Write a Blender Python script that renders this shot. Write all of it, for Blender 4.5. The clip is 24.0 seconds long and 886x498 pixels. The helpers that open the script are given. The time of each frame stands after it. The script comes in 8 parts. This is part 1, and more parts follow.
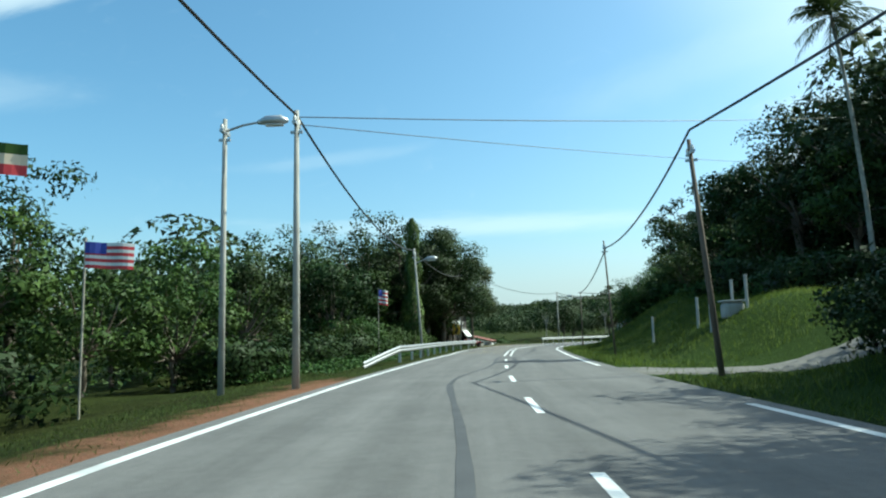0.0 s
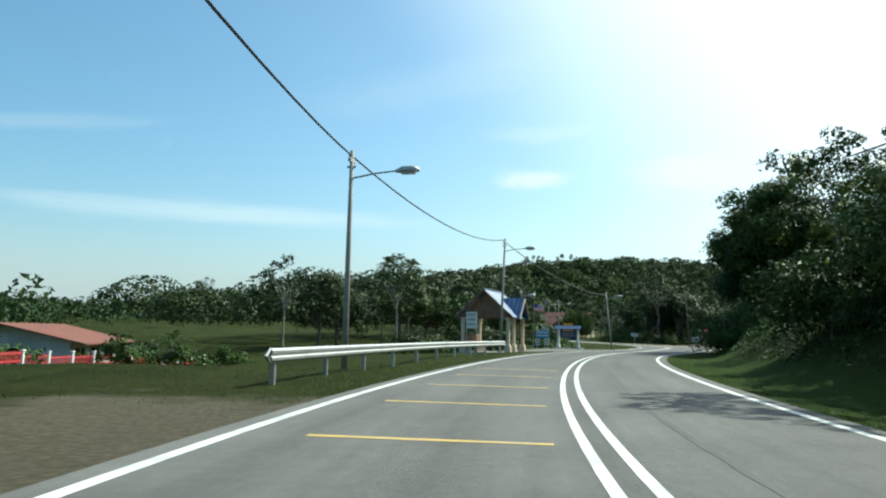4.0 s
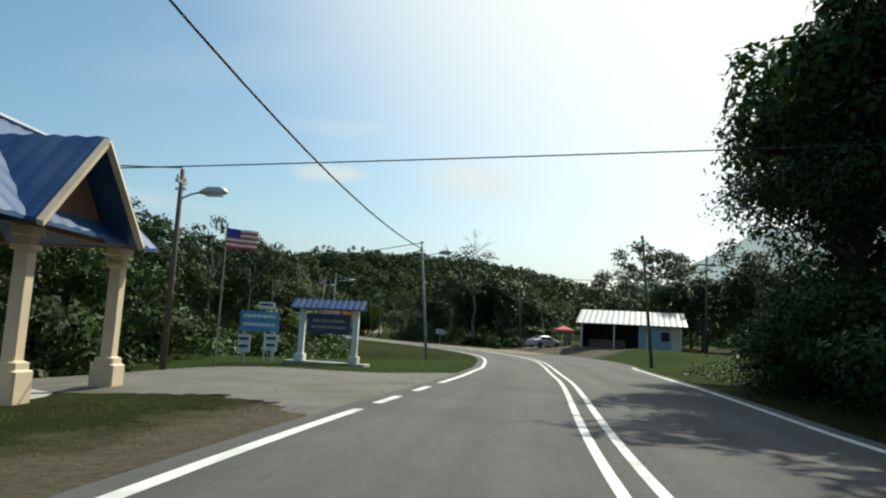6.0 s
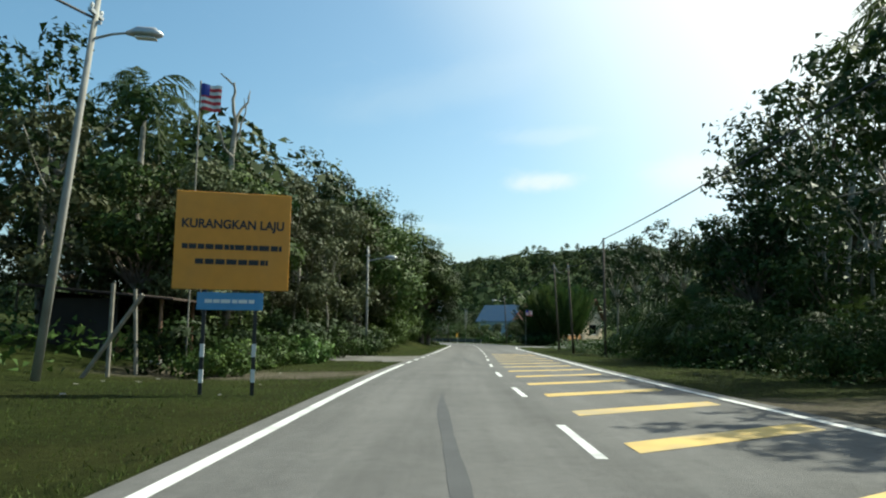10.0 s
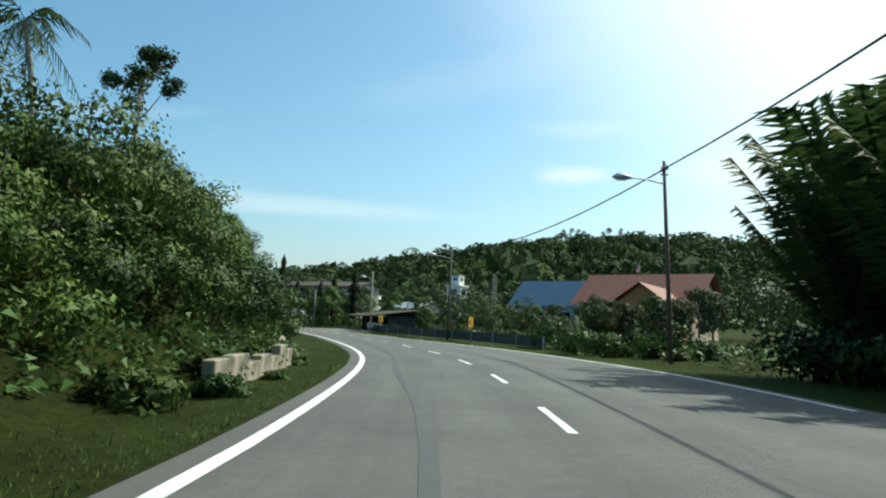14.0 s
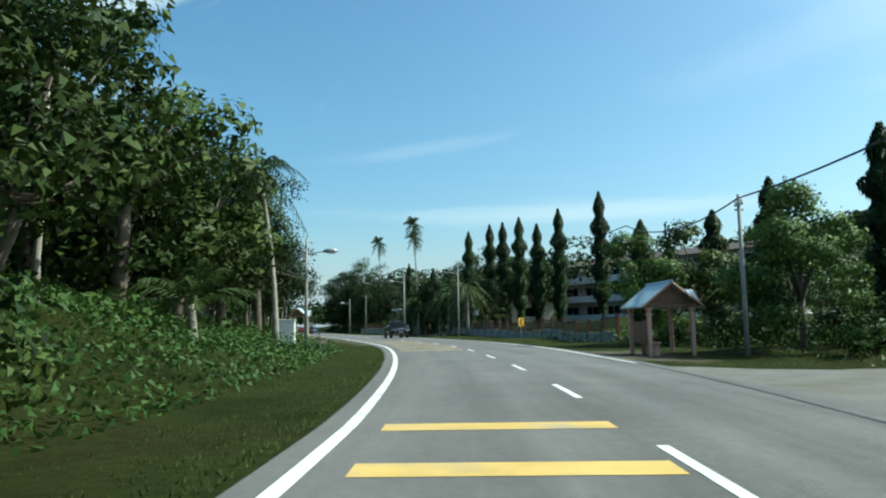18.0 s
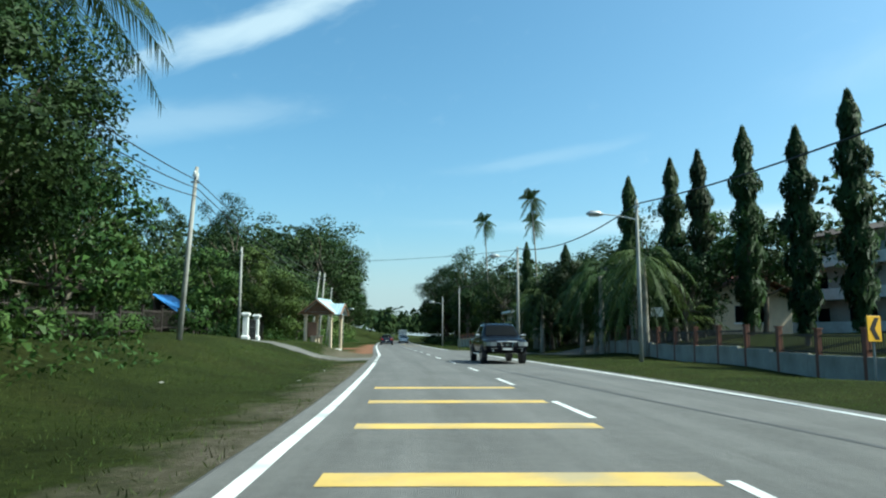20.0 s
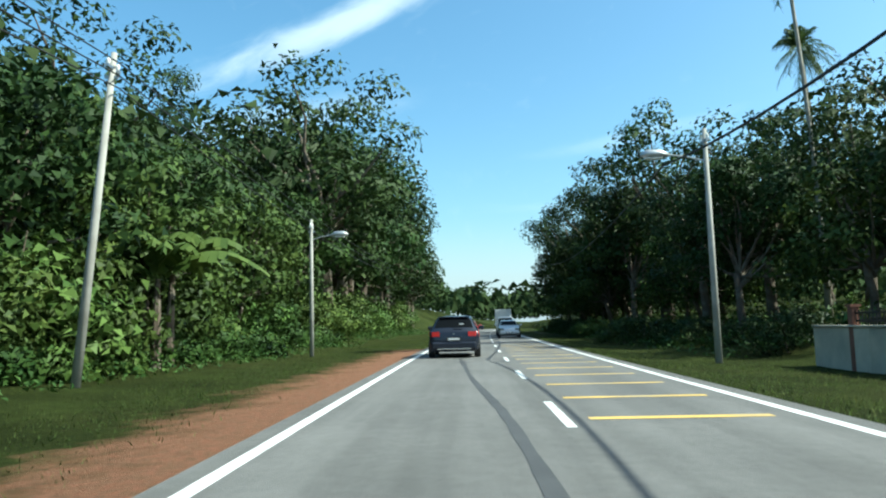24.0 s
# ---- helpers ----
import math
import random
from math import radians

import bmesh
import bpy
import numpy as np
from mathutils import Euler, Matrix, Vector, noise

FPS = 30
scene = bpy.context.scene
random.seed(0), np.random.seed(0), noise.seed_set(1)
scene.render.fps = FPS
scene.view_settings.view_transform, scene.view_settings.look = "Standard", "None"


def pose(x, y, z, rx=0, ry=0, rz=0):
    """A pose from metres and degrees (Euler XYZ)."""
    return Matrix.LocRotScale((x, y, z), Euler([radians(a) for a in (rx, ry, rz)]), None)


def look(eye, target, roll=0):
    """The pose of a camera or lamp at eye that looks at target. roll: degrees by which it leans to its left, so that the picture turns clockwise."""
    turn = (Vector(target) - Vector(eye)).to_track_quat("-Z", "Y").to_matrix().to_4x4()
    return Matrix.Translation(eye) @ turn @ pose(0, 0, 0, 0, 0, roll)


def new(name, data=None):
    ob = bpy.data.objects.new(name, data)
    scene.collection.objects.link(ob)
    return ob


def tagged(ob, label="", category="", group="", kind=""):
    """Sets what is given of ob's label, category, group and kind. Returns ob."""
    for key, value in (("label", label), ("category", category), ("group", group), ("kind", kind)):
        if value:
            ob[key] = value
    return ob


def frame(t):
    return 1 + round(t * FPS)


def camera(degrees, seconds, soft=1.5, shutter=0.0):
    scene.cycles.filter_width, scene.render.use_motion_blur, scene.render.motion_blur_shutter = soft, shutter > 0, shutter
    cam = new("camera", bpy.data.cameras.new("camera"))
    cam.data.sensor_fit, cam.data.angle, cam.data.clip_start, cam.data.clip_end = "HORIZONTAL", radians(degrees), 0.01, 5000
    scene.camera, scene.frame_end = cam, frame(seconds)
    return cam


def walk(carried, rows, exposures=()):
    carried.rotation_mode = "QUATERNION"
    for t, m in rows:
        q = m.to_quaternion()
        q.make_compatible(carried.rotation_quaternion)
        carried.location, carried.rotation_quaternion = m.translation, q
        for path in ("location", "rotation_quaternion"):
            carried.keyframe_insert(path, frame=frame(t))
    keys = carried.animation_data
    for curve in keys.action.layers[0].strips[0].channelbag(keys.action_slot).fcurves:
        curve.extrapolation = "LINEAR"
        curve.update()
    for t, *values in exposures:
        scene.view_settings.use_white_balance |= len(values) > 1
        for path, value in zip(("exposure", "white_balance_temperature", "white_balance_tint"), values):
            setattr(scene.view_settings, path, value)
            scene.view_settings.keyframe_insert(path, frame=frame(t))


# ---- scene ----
import collections

# ---- camera ----
cam = camera(64.6, 24.0, soft=2.1)


def aim(x, y, z, yaw, pitch, roll):
    """A pose at x, y, z that looks yaw degrees to the left of +y and pitch degrees up."""
    a, b = radians(yaw), radians(pitch)
    return look((x, y, z), (x - math.sin(a) * math.cos(b), y + math.cos(a) * math.cos(b), z + math.sin(b)), roll)


# seconds, place, yaw, pitch, roll
PATH = [
    (0, 0.00, 0.00, 1.109, 0.00, 7.17, -1.32),
    (0.5, 0.33, 10.76, 1.118, -1.27, 6.80, -1.59),
    (1, 1.02, 21.57, 1.136, -2.26, 7.07, -1.48),
    (1.5, 2.01, 32.33, 1.150, -2.88, 7.23, -0.73),
    (2, 2.81, 42.72, 1.149, -3.61, 7.10, 0.10),
    (2.5, 4.06, 52.67, 1.142, -5.32, 6.67, 1.02),
    (3, 5.48, 62.21, 1.139, -8.54, 6.63, 1.18),
    (3.5, 7.61, 71.65, 1.140, -14.75, 6.83, 1.48),
    (4, 11.27, 81.36, 1.145, -21.15, 6.91, 1.25),
    (4.5, 16.18, 91.28, 1.150, -26.39, 7.03, 1.04),
    (5, 22.15, 101.25, 1.154, -30.31, 7.20, 1.20),
    (5.5, 28.93, 111.13, 1.158, -33.61, 7.30, 1.91),
    (6, 36.32, 120.72, 1.157, -38.12, 7.09, 3.12),
    (6.5, 44.74, 129.63, 1.147, -42.54, 6.67, 4.78),
    (7, 53.16, 137.90, 1.146, -42.95, 6.21, 4.98),
    (7.5, 61.41, 146.48, 1.153, -40.24, 5.45, 4.63),
    (8, 69.12, 156.20, 1.159, -34.45, 6.16, 3.88),
    (8.5, 76.12, 166.78, 1.155, -28.50, 6.85, 2.55),
    (9, 82.01, 177.72, 1.143, -23.54, 7.12, 0.73),
    (9.5, 86.98, 188.85, 1.130, -20.57, 7.36, -0.34),
    (10, 91.54, 199.77, 1.136, -20.26, 7.17, 0.54),
    (10.5, 95.76, 210.81, 1.145, -20.50, 7.04, 1.09),
    (11, 100.34, 222.04, 1.150, -20.50, 7.13, 0.91),
    (11.5, 105.19, 233.37, 1.146, -20.69, 7.35, -0.25),
    (12, 109.93, 244.75, 1.148, -20.68, 7.09, 0.06),
    (12.5, 114.64, 256.07, 1.153, -20.55, 6.74, 1.25),
    (13, 119.26, 267.30, 1.161, -20.24, 6.49, 2.73),
    (13.5, 123.75, 278.38, 1.165, -19.57, 6.49, 3.74),
    (14, 127.83, 289.32, 1.143, -17.93, 6.27, 2.85),
    (14.5, 131.41, 300.45, 1.122, -13.64, 6.47, 1.33),
    (15, 133.84, 311.69, 1.105, -8.85, 6.82, 0.90),
    (15.5, 135.50, 322.66, 1.120, -4.52, 7.11, 1.31),
    (16, 136.35, 333.75, 1.136, -1.32, 7.29, 0.96),
    (16.5, 136.81, 344.72, 1.143, 1.08, 6.94, -0.34),
    (17, 137.12, 355.00, 1.147, 3.72, 6.86, -1.59),
    (17.5, 136.78, 365.13, 1.151, 5.57, 6.45, -1.79),
    (18, 135.91, 375.39, 1.153, 7.77, 6.30, -0.86),
    (18.5, 134.64, 385.77, 1.153, 9.95, 6.28, 0.47),
    (19, 132.96, 396.24, 1.153, 12.15, 6.40, 1.60),
    (19.5, 130.77, 406.77, 1.149, 14.64, 6.74, 1.82),
    (20, 128.06, 417.25, 1.131, 17.40, 7.19, 0.19),
    (20.5, 125.03, 427.22, 1.121, 19.87, 7.26, -1.13),
    (21, 121.54, 437.00, 1.121, 21.88, 7.41, -1.69),
    (21.5, 118.00, 446.79, 1.106, 23.50, 7.54, -1.00),
    (22, 114.13, 455.70, 1.107, 23.84, 7.51, -0.29),
    (22.5, 110.36, 464.68, 1.122, 23.97, 7.65, -0.23),
    (23, 106.71, 473.69, 1.142, 24.40, 7.19, -0.57),
    (23.5, 103.25, 482.47, 1.157, 24.77, 6.57, -0.81),
    (24, 99.49, 490.82, 1.174, 24.85, 6.17, -1.35),
]
walk(cam, [(t, aim(*p)) for t, *p in PATH], exposures=[(0, 0.55, 5950, -10), (3, 0.5, 6150, -9), (4.4, 0.35, 6300, -6), (6.0, 0.05, 6750, 0), (8.5, 0.05, 6700, -2), (10.2, 0.4, 6600, -4), (12, 0.5, 6550, -4), (15, 0.35, 6200, -8), (18, 0.4, 5950, -9), (20, 0.5, 5850, -10), (21.5, 0.6, 5800, -10), (24, 0.85, 5950, -8)])

# ---- sky, sun ----
SUN_AZIMUTH, SUN_HEIGHT = 76.0, 46.0   # degrees clockwise from +y; above the horizon
world = bpy.data.worlds.new("sky")
scene.world = world
world.use_nodes = True
wt = world.node_tree
wt.nodes.clear()


def wnode(kind, **inputs):
    n = wt.nodes.new(kind)
    for key, value in inputs.items():
        n.inputs[key.replace("_", " ")].default_value = value
    return n


sky = wt.nodes.new("ShaderNodeTexSky")
sky.sky_type, sky.sun_disc = "NISHITA", False
sky.sun_elevation, sky.sun_rotation = radians(SUN_HEIGHT), radians(SUN_AZIMUTH)
sky.air_density, sky.dust_density, sky.ozone_density = 1.0, 2.2, 2.4
coord = wt.nodes.new("ShaderNodeTexCoord")
deep = wnode("ShaderNodeHueSaturation", Hue=0.488, Saturation=1.15, Value=1.26)
wt.links.new(sky.outputs[0], deep.inputs["Color"])


def wmath(op, *values):
    n = wt.nodes.new("ShaderNodeMath")
    n.operation = op
    for slot, v in enumerate(values):
        if isinstance(v, (int, float)):
            n.inputs[slot].default_value = v
        else:
            wt.links.new(v, n.inputs[slot])
    return n.outputs[0]


def wspan(src, lo, hi, a=0.0, b=1.0):
    n = wt.nodes.new("ShaderNodeMapRange")
    n.interpolation_type = "SMOOTHSTEP"
    for k, v in enumerate((lo, hi, a, b)):
        n.inputs[k + 1].default_value = v
    wt.links.new(src, n.inputs[0])
    return n.outputs[0]


split = wt.nodes.new("ShaderNodeSeparateXYZ")
wt.links.new(coord.outputs["Generated"], split.inputs[0])
bearing = wmath("MULTIPLY", wmath("ARCTAN2", split.outputs[0], split.outputs[1]), 57.29578)
rise = wmath("MULTIPLY", wmath("ARCSINE", split.outputs[2]), 57.29578)


def cloud_at(below, b0, r0, turn, long, thick, amount, grain, edge, colour=(6.6, 7.0, 7.4, 1)):
    """Lays a cloud over the sky: its middle (bearing, height), tilt, half length and half thickness in degrees."""
    c, q = math.cos(radians(turn)), math.sin(radians(turn))
    db, dr = wmath("SUBTRACT", bearing, b0), wmath("SUBTRACT", rise, r0)
    u = wmath("ADD", wmath("MULTIPLY", db, c / long), wmath("MULTIPLY", dr, q / long))
    v = wmath("ADD", wmath("MULTIPLY", db, -q / thick), wmath("MULTIPLY", dr, c / thick))
    place = wt.nodes.new("ShaderNodeCombineXYZ")
    wt.links.new(u, place.inputs[0])
    wt.links.new(v, place.inputs[1])
    place.inputs[2].default_value = b0
    stretched = wt.nodes.new("ShaderNodeMapping")
    stretched.inputs["Scale"].default_value = (grain, grain * 0.35, 1)
    wt.links.new(place.outputs[0], stretched.inputs["Vector"])
    n = wnode("ShaderNodeTexNoise", Scale=1.0, Detail=8.0, Roughness=0.58, Distortion=0.5)
    wt.links.new(stretched.outputs[0], n.inputs["Vector"])
    body = wmath("EXPONENT", wmath("MULTIPLY", wmath("ADD", wmath("MULTIPLY", u, u), wmath("MULTIPLY", v, v)), -1.0))
    fac = wmath("MULTIPLY", wspan(wmath("ADD", body, wmath("MULTIPLY", n.outputs["Fac"], 0.9)), 0.55 + edge, 1.5), amount)
    mix = wt.nodes.new("ShaderNodeMixRGB")
    mix.inputs[2].default_value = colour
    wt.links.new(fac, mix.inputs[0])
    wt.links.new(below, mix.inputs[1])
    return mix.outputs[0]


# pale haze low over the horizon
haze = wt.nodes.new("ShaderNodeMixRGB")
haze.inputs[2].default_value = (4.3, 5.0, 5.6, 1)
wt.links.new(wspan(rise, 1.0, 9.0, 0.65, 0.0), haze.inputs[0])
wt.links.new(deep.outputs[0], haze.inputs[1])
heaven = haze.outputs[0]
for row in ((-32.0, 24.4, 23, 14, 1.3, 0.62, 2.6, 0.0), (-21.0, 30.0, 24, 9, 2.0, 0.5, 2.2, 0.05), (-38.0, 16.5, 12, 12, 1.6, 0.22, 1.6, 0.1),
            (4.0, 9.0, 0, 17, 0.9, 0.42, 2.0, 0.0), (28.5, 12.6, 3, 3.0, 0.8, 0.9, 1.3, 0.0), (40.5, 12.8, -4, 4.5, 1.7, 0.85, 1.3, 0.0),
            (29.0, 16.2, 2, 5.0, 0.8, 0.25, 1.5, 0.05), (20.0, 20.0, 12, 12, 2.0, 0.12, 2.0, 0.1), (-9.0, 14.5, 8, 8, 0.7, 0.14, 2.0, 0.05)):
    heaven = cloud_at(heaven, *row)
# thin bright veil of cloud round the sun
toward = wt.nodes.new("ShaderNodeVectorMath")
toward.operation = "DOT_PRODUCT"
_a, _e = radians(SUN_AZIMUTH), radians(SUN_HEIGHT)
toward.inputs[1].default_value = (math.sin(_a) * math.cos(_e), math.cos(_a) * math.cos(_e), math.sin(_e))
wt.links.new(coord.outputs["Generated"], toward.inputs[0])
veil = wt.nodes.new("ShaderNodeMixRGB")
veil.inputs[2].default_value = (9.0, 9.1, 9.2, 1)
wt.links.new(wspan(toward.outputs["Value"], 0.60, 0.93, 0.0, 0.92), veil.inputs[0])
wt.links.new(heaven, veil.inputs[1])
back = wnode("ShaderNodeBackground", Strength=0.11)
wout = wt.nodes.new("ShaderNodeOutputWorld")
wt.links.new(veil.outputs[0], back.inputs["Color"])
wt.links.new(back.outputs[0], wout.inputs["Surface"])

sun = new("sun", bpy.data.lights.new("sun", "SUN"))
sun.data.energy, sun.data.angle, sun.data.color = 5.0, radians(0.53), (1.0, 0.94, 0.84)
sun.matrix_world = look((math.sin(_a) * math.cos(_e) * 300, math.cos(_a) * math.cos(_e) * 300, math.sin(_e) * 300), (0, 0, 0))

# ---- materials ----
def material(name, base, rough=0.6, metal=0.0, vary=0.12, scale=3.0, fine=40.0, bump=0.0, dirt=None, dirt_amount=0.4,
             dirt_scale=0.7, per_piece=0.0, spec=0.5, coat=0.0, worn_rim=False):
    """A surface with grain at a fine scale, patches at a coarse one, and dirt or wear of another colour."""
    m = bpy.data.materials.new(name)
    m.use_nodes = True
    t = m.node_tree
    p = t.nodes["Principled BSDF"]
    p.inputs["Roughness"].default_value, p.inputs["Metallic"].default_value = rough, metal
    p.inputs["Specular IOR Level"].default_value, p.inputs["Coat Weight"].default_value = spec, coat
    c = t.nodes.new("ShaderNodeTexCoord")

    def noise_at(sc, detail=5.0):
        n = t.nodes.new("ShaderNodeTexNoise")
        n.inputs["Scale"].default_value, n.inputs["Detail"].default_value = sc, detail
        t.links.new(c.outputs["Object"], n.inputs["Vector"])
        return n.outputs["Fac"]

    def mixed(kind, fac, a, b):
        n = t.nodes.new("ShaderNodeMixRGB")
        n.blend_type = kind
        for slot, v in ((0, fac), (1, a), (2, b)):
            if isinstance(v, (int, float)):
                n.inputs[slot].default_value = v
            elif isinstance(v, tuple):
                n.inputs[slot].default_value = (*v, 1)
            else:
                t.links.new(v, n.inputs[slot])
        return n.outputs[0]

    def ramped(src, lo, hi, a=0.0, b=1.0):
        n = t.nodes.new("ShaderNodeMapRange")
        for i, v in enumerate((lo, hi, a, b)):
            n.inputs[i + 1].default_value = v
        t.links.new(src, n.inputs[0])
        return n.outputs[0]

    dark = tuple(v * (1 - vary) for v in base)
    light = tuple(min(1, v * (1 + vary)) for v in base)
    col = mixed("MIX", ramped(noise_at(scale), 0.3, 0.7), dark, light)
    col = mixed("MULTIPLY", 0.6, col, mixed("MIX", ramped(noise_at(fine), 0.3, 0.7), (1 - vary,) * 3, (1, 1, 1)))
    if dirt:
        col = mixed("MIX", ramped(noise_at(dirt_scale, 8.0), 0.48, 0.68, 0, dirt_amount), col, dirt)
    if per_piece:
        info = t.nodes.new("ShaderNodeObjectInfo")
        col = mixed("MULTIPLY", 1.0, col, mixed("MIX", info.outputs["Random"], (1 - per_piece,) * 3, (1, 1, 1)))
    t.links.new(col, p.inputs["Base Color"])
    if worn_rim:
        # bare where the sheet covers the ground fully, broken up by grass towards its rim
        cov, clear, mix = t.nodes.new("ShaderNodeAttribute"), t.nodes.new("ShaderNodeBsdfTransparent"), t.nodes.new("ShaderNodeMixShader")
        cov.attribute_name = "cover"
        add = t.nodes.new("ShaderNodeMath")
        add.operation = "MULTIPLY_ADD"
        add.inputs[1].default_value = 1.25
        t.links.new(cov.outputs["Fac"], add.inputs[0])
        t.links.new(ramped(noise_at(1.1, 9.0), 0.25, 0.75, -1.0, 0.35), add.inputs[2])
        t.links.new(ramped(add.outputs[0], 0.0, 0.22), mix.inputs[0])
        t.links.new(clear.outputs[0], mix.inputs[1])
        t.links.new(p.outputs[0], mix.inputs[2])
        t.links.new(mix.outputs[0], t.nodes["Material Output"].inputs["Surface"])
    if bump:
        b = t.nodes.new("ShaderNodeBump")
        b.inputs["Strength"].default_value, b.inputs["Distance"].default_value = bump, 0.02
        t.links.new(noise_at(fine * 1.5), b.inputs["Height"])
        t.links.new(b.outputs[0], p.inputs["Normal"])
    return m


def leaf_material(name, a, b, through_light=0.14, gloss=0.55, patches=0.55):
    """Leaves: two greens mixed by clump and by plant, a soft gloss, and light coming through."""
    m = bpy.data.materials.new(name)
    m.use_nodes = True
    t = m.node_tree
    p, out = t.nodes["Principled BSDF"], t.nodes["Material Output"]
    p.inputs["Roughness"].default_value = gloss
    p.inputs["Specular IOR Level"].default_value = 0.14
    geo, info = t.nodes.new("ShaderNodeNewGeometry"), t.nodes.new("ShaderNodeObjectInfo")
    c, n = t.nodes.new("ShaderNodeTexCoord"), t.nodes.new("ShaderNodeTexNoise")
    n.inputs["Scale"].default_value, n.inputs["Detail"].default_value = patches, 3.0
    t.links.new(c.outputs["Object"], n.inputs["Vector"])
    add = t.nodes.new("ShaderNodeMath")
    add.operation = "MULTIPLY_ADD"
    add.inputs[1].default_value = 0.6
    t.links.new(geo.outputs["Random Per Island"], add.inputs[0])
    sub = t.nodes.new("ShaderNodeMapRange")
    for i, v in enumerate((0.3, 0.75, -0.25, 0.6)):
        sub.inputs[i + 1].default_value = v
    t.links.new(n.outputs["Fac"], sub.inputs[0])
    t.links.new(sub.outputs[0], add.inputs[2])
    mix = t.nodes.new("ShaderNodeMixRGB")
    mix.inputs[1].default_value, mix.inputs[2].default_value = (*a, 1), (*b, 1)
    t.links.new(add.outputs[0], mix.inputs[0])
    hue = t.nodes.new("ShaderNodeHueSaturation")
    rng = t.nodes.new("ShaderNodeMapRange")
    for i, v in enumerate((0.0, 1.0, 0.7, 1.25)):
        rng.inputs[i + 1].default_value = v
    t.links.new(info.outputs["Random"], rng.inputs[0])
    t.links.new(rng.outputs[0], hue.inputs["Value"])
    # plants differ in hue too, from blue-green to yellow-green
    turn, spread = t.nodes.new("ShaderNodeMath"), t.nodes.new("ShaderNodeMapRange")
    turn.operation = "FRACT"
    many = t.nodes.new("ShaderNodeMath")
    many.operation = "MULTIPLY"
    many.inputs[1].default_value = 13.7
    t.links.new(info.outputs["Random"], many.inputs[0])
    t.links.new(many.outputs[0], turn.inputs[0])
    for i, v in enumerate((0.0, 1.0, 0.472, 0.512)):
        spread.inputs[i + 1].default_value = v
    t.links.new(turn.outputs[0], spread.inputs[0])
    t.links.new(spread.outputs[0], hue.inputs["Hue"])
    t.links.new(mix.outputs[0], hue.inputs["Color"])
    t.links.new(hue.outputs[0], p.inputs["Base Color"])
    tr, sh = t.nodes.new("ShaderNodeBsdfTranslucent"), t.nodes.new("ShaderNodeMixShader")
    t.links.new(hue.outputs[0], tr.inputs["Color"])
    sh.inputs[0].default_value = through_light
    t.links.new(p.outputs[0], sh.inputs[1])
    t.links.new(tr.outputs[0], sh.inputs[2])
    t.links.new(sh.outputs[0], out.inputs["Surface"])
    return m


ASPHALT = material("asphalt", (0.155, 0.151, 0.146), 0.85, vary=0.24, scale=0.9, fine=55, bump=0.7, dirt=(0.12, 0.12, 0.12), dirt_amount=0.5, dirt_scale=0.14)
OLD_ASPHALT = material("worn_asphalt", (0.145, 0.138, 0.125), 0.9, vary=0.25, scale=0.9, fine=25, bump=0.6, dirt=(0.09, 0.085, 0.06), dirt_amount=0.8, dirt_scale=0.4, worn_rim=True)
MUD = material("dark_mud", (0.02, 0.017, 0.014), 0.95, vary=0.3, scale=4, fine=25, bump=0.6)
TAR = material("tar_repair", (0.06, 0.06, 0.062), 0.75, vary=0.2, scale=1.5, fine=50, bump=0.2)
PAINT = material("road_paint_white", (0.72, 0.72, 0.70), 0.6, vary=0.1, scale=1.5, fine=25, dirt=(0.3, 0.3, 0.3), dirt_amount=0.6, dirt_scale=1.3)
YELLOW = material("road_paint_yellow", (0.62, 0.42, 0.11), 0.6, vary=0.15, scale=1.5, fine=25, dirt=(0.32, 0.28, 0.2), dirt_amount=0.7, dirt_scale=1.0)
CONCRETE = material("concrete", (0.42, 0.41, 0.38), 0.85, vary=0.12, scale=1.0, fine=30, bump=0.25, dirt=(0.12, 0.12, 0.10), dirt_amount=0.6, dirt_scale=0.8)
OLD_WALL = material("lime_washed_wall", (0.30, 0.255, 0.20), 0.9, vary=0.15, scale=1.0, fine=20, bump=0.4, dirt=(0.05, 0.052, 0.035), dirt_amount=0.95, dirt_scale=1.5)
POLE = material("pole_concrete", (0.36, 0.35, 0.32), 0.85, vary=0.15, scale=1.0, fine=20, bump=0.15, dirt=(0.16, 0.15, 0.13), dirt_amount=0.5, dirt_scale=1.5)
WOODPOLE = material("pole_wood", (0.13, 0.10, 0.075), 0.85, vary=0.25, scale=1.0, fine=14, bump=0.3)
STEEL = material("galvanised_steel", (0.5, 0.51, 0.52), 0.42, metal=0.7, vary=0.12, scale=1.2, fine=20, dirt=(0.2, 0.17, 0.13), dirt_amount=0.4, dirt_scale=1.2)
CABLE = material("black_cable", (0.012, 0.012, 0.013), 0.6, vary=0.1)
LENS = material("lamp_glass", (0.75, 0.76, 0.74), 0.2, vary=0.05)
WHITE = material("white_paint", (0.78, 0.78, 0.76), 0.55, vary=0.06, dirt=(0.4, 0.38, 0.33), dirt_amount=0.35)
CREAM = material("cream_paint", (0.72, 0.58, 0.42), 0.6, vary=0.07, dirt=(0.4, 0.34, 0.26), dirt_amount=0.35)
PINK = material("pink_plaster", (0.62, 0.36, 0.28), 0.7, vary=0.08, dirt=(0.3, 0.2, 0.16), dirt_amount=0.3)
BLUE = material("blue_roof_sheet", (0.028, 0.085, 0.22), 0.45, vary=0.1, dirt=(0.2, 0.24, 0.3), dirt_amount=0.3, coat=0.2)
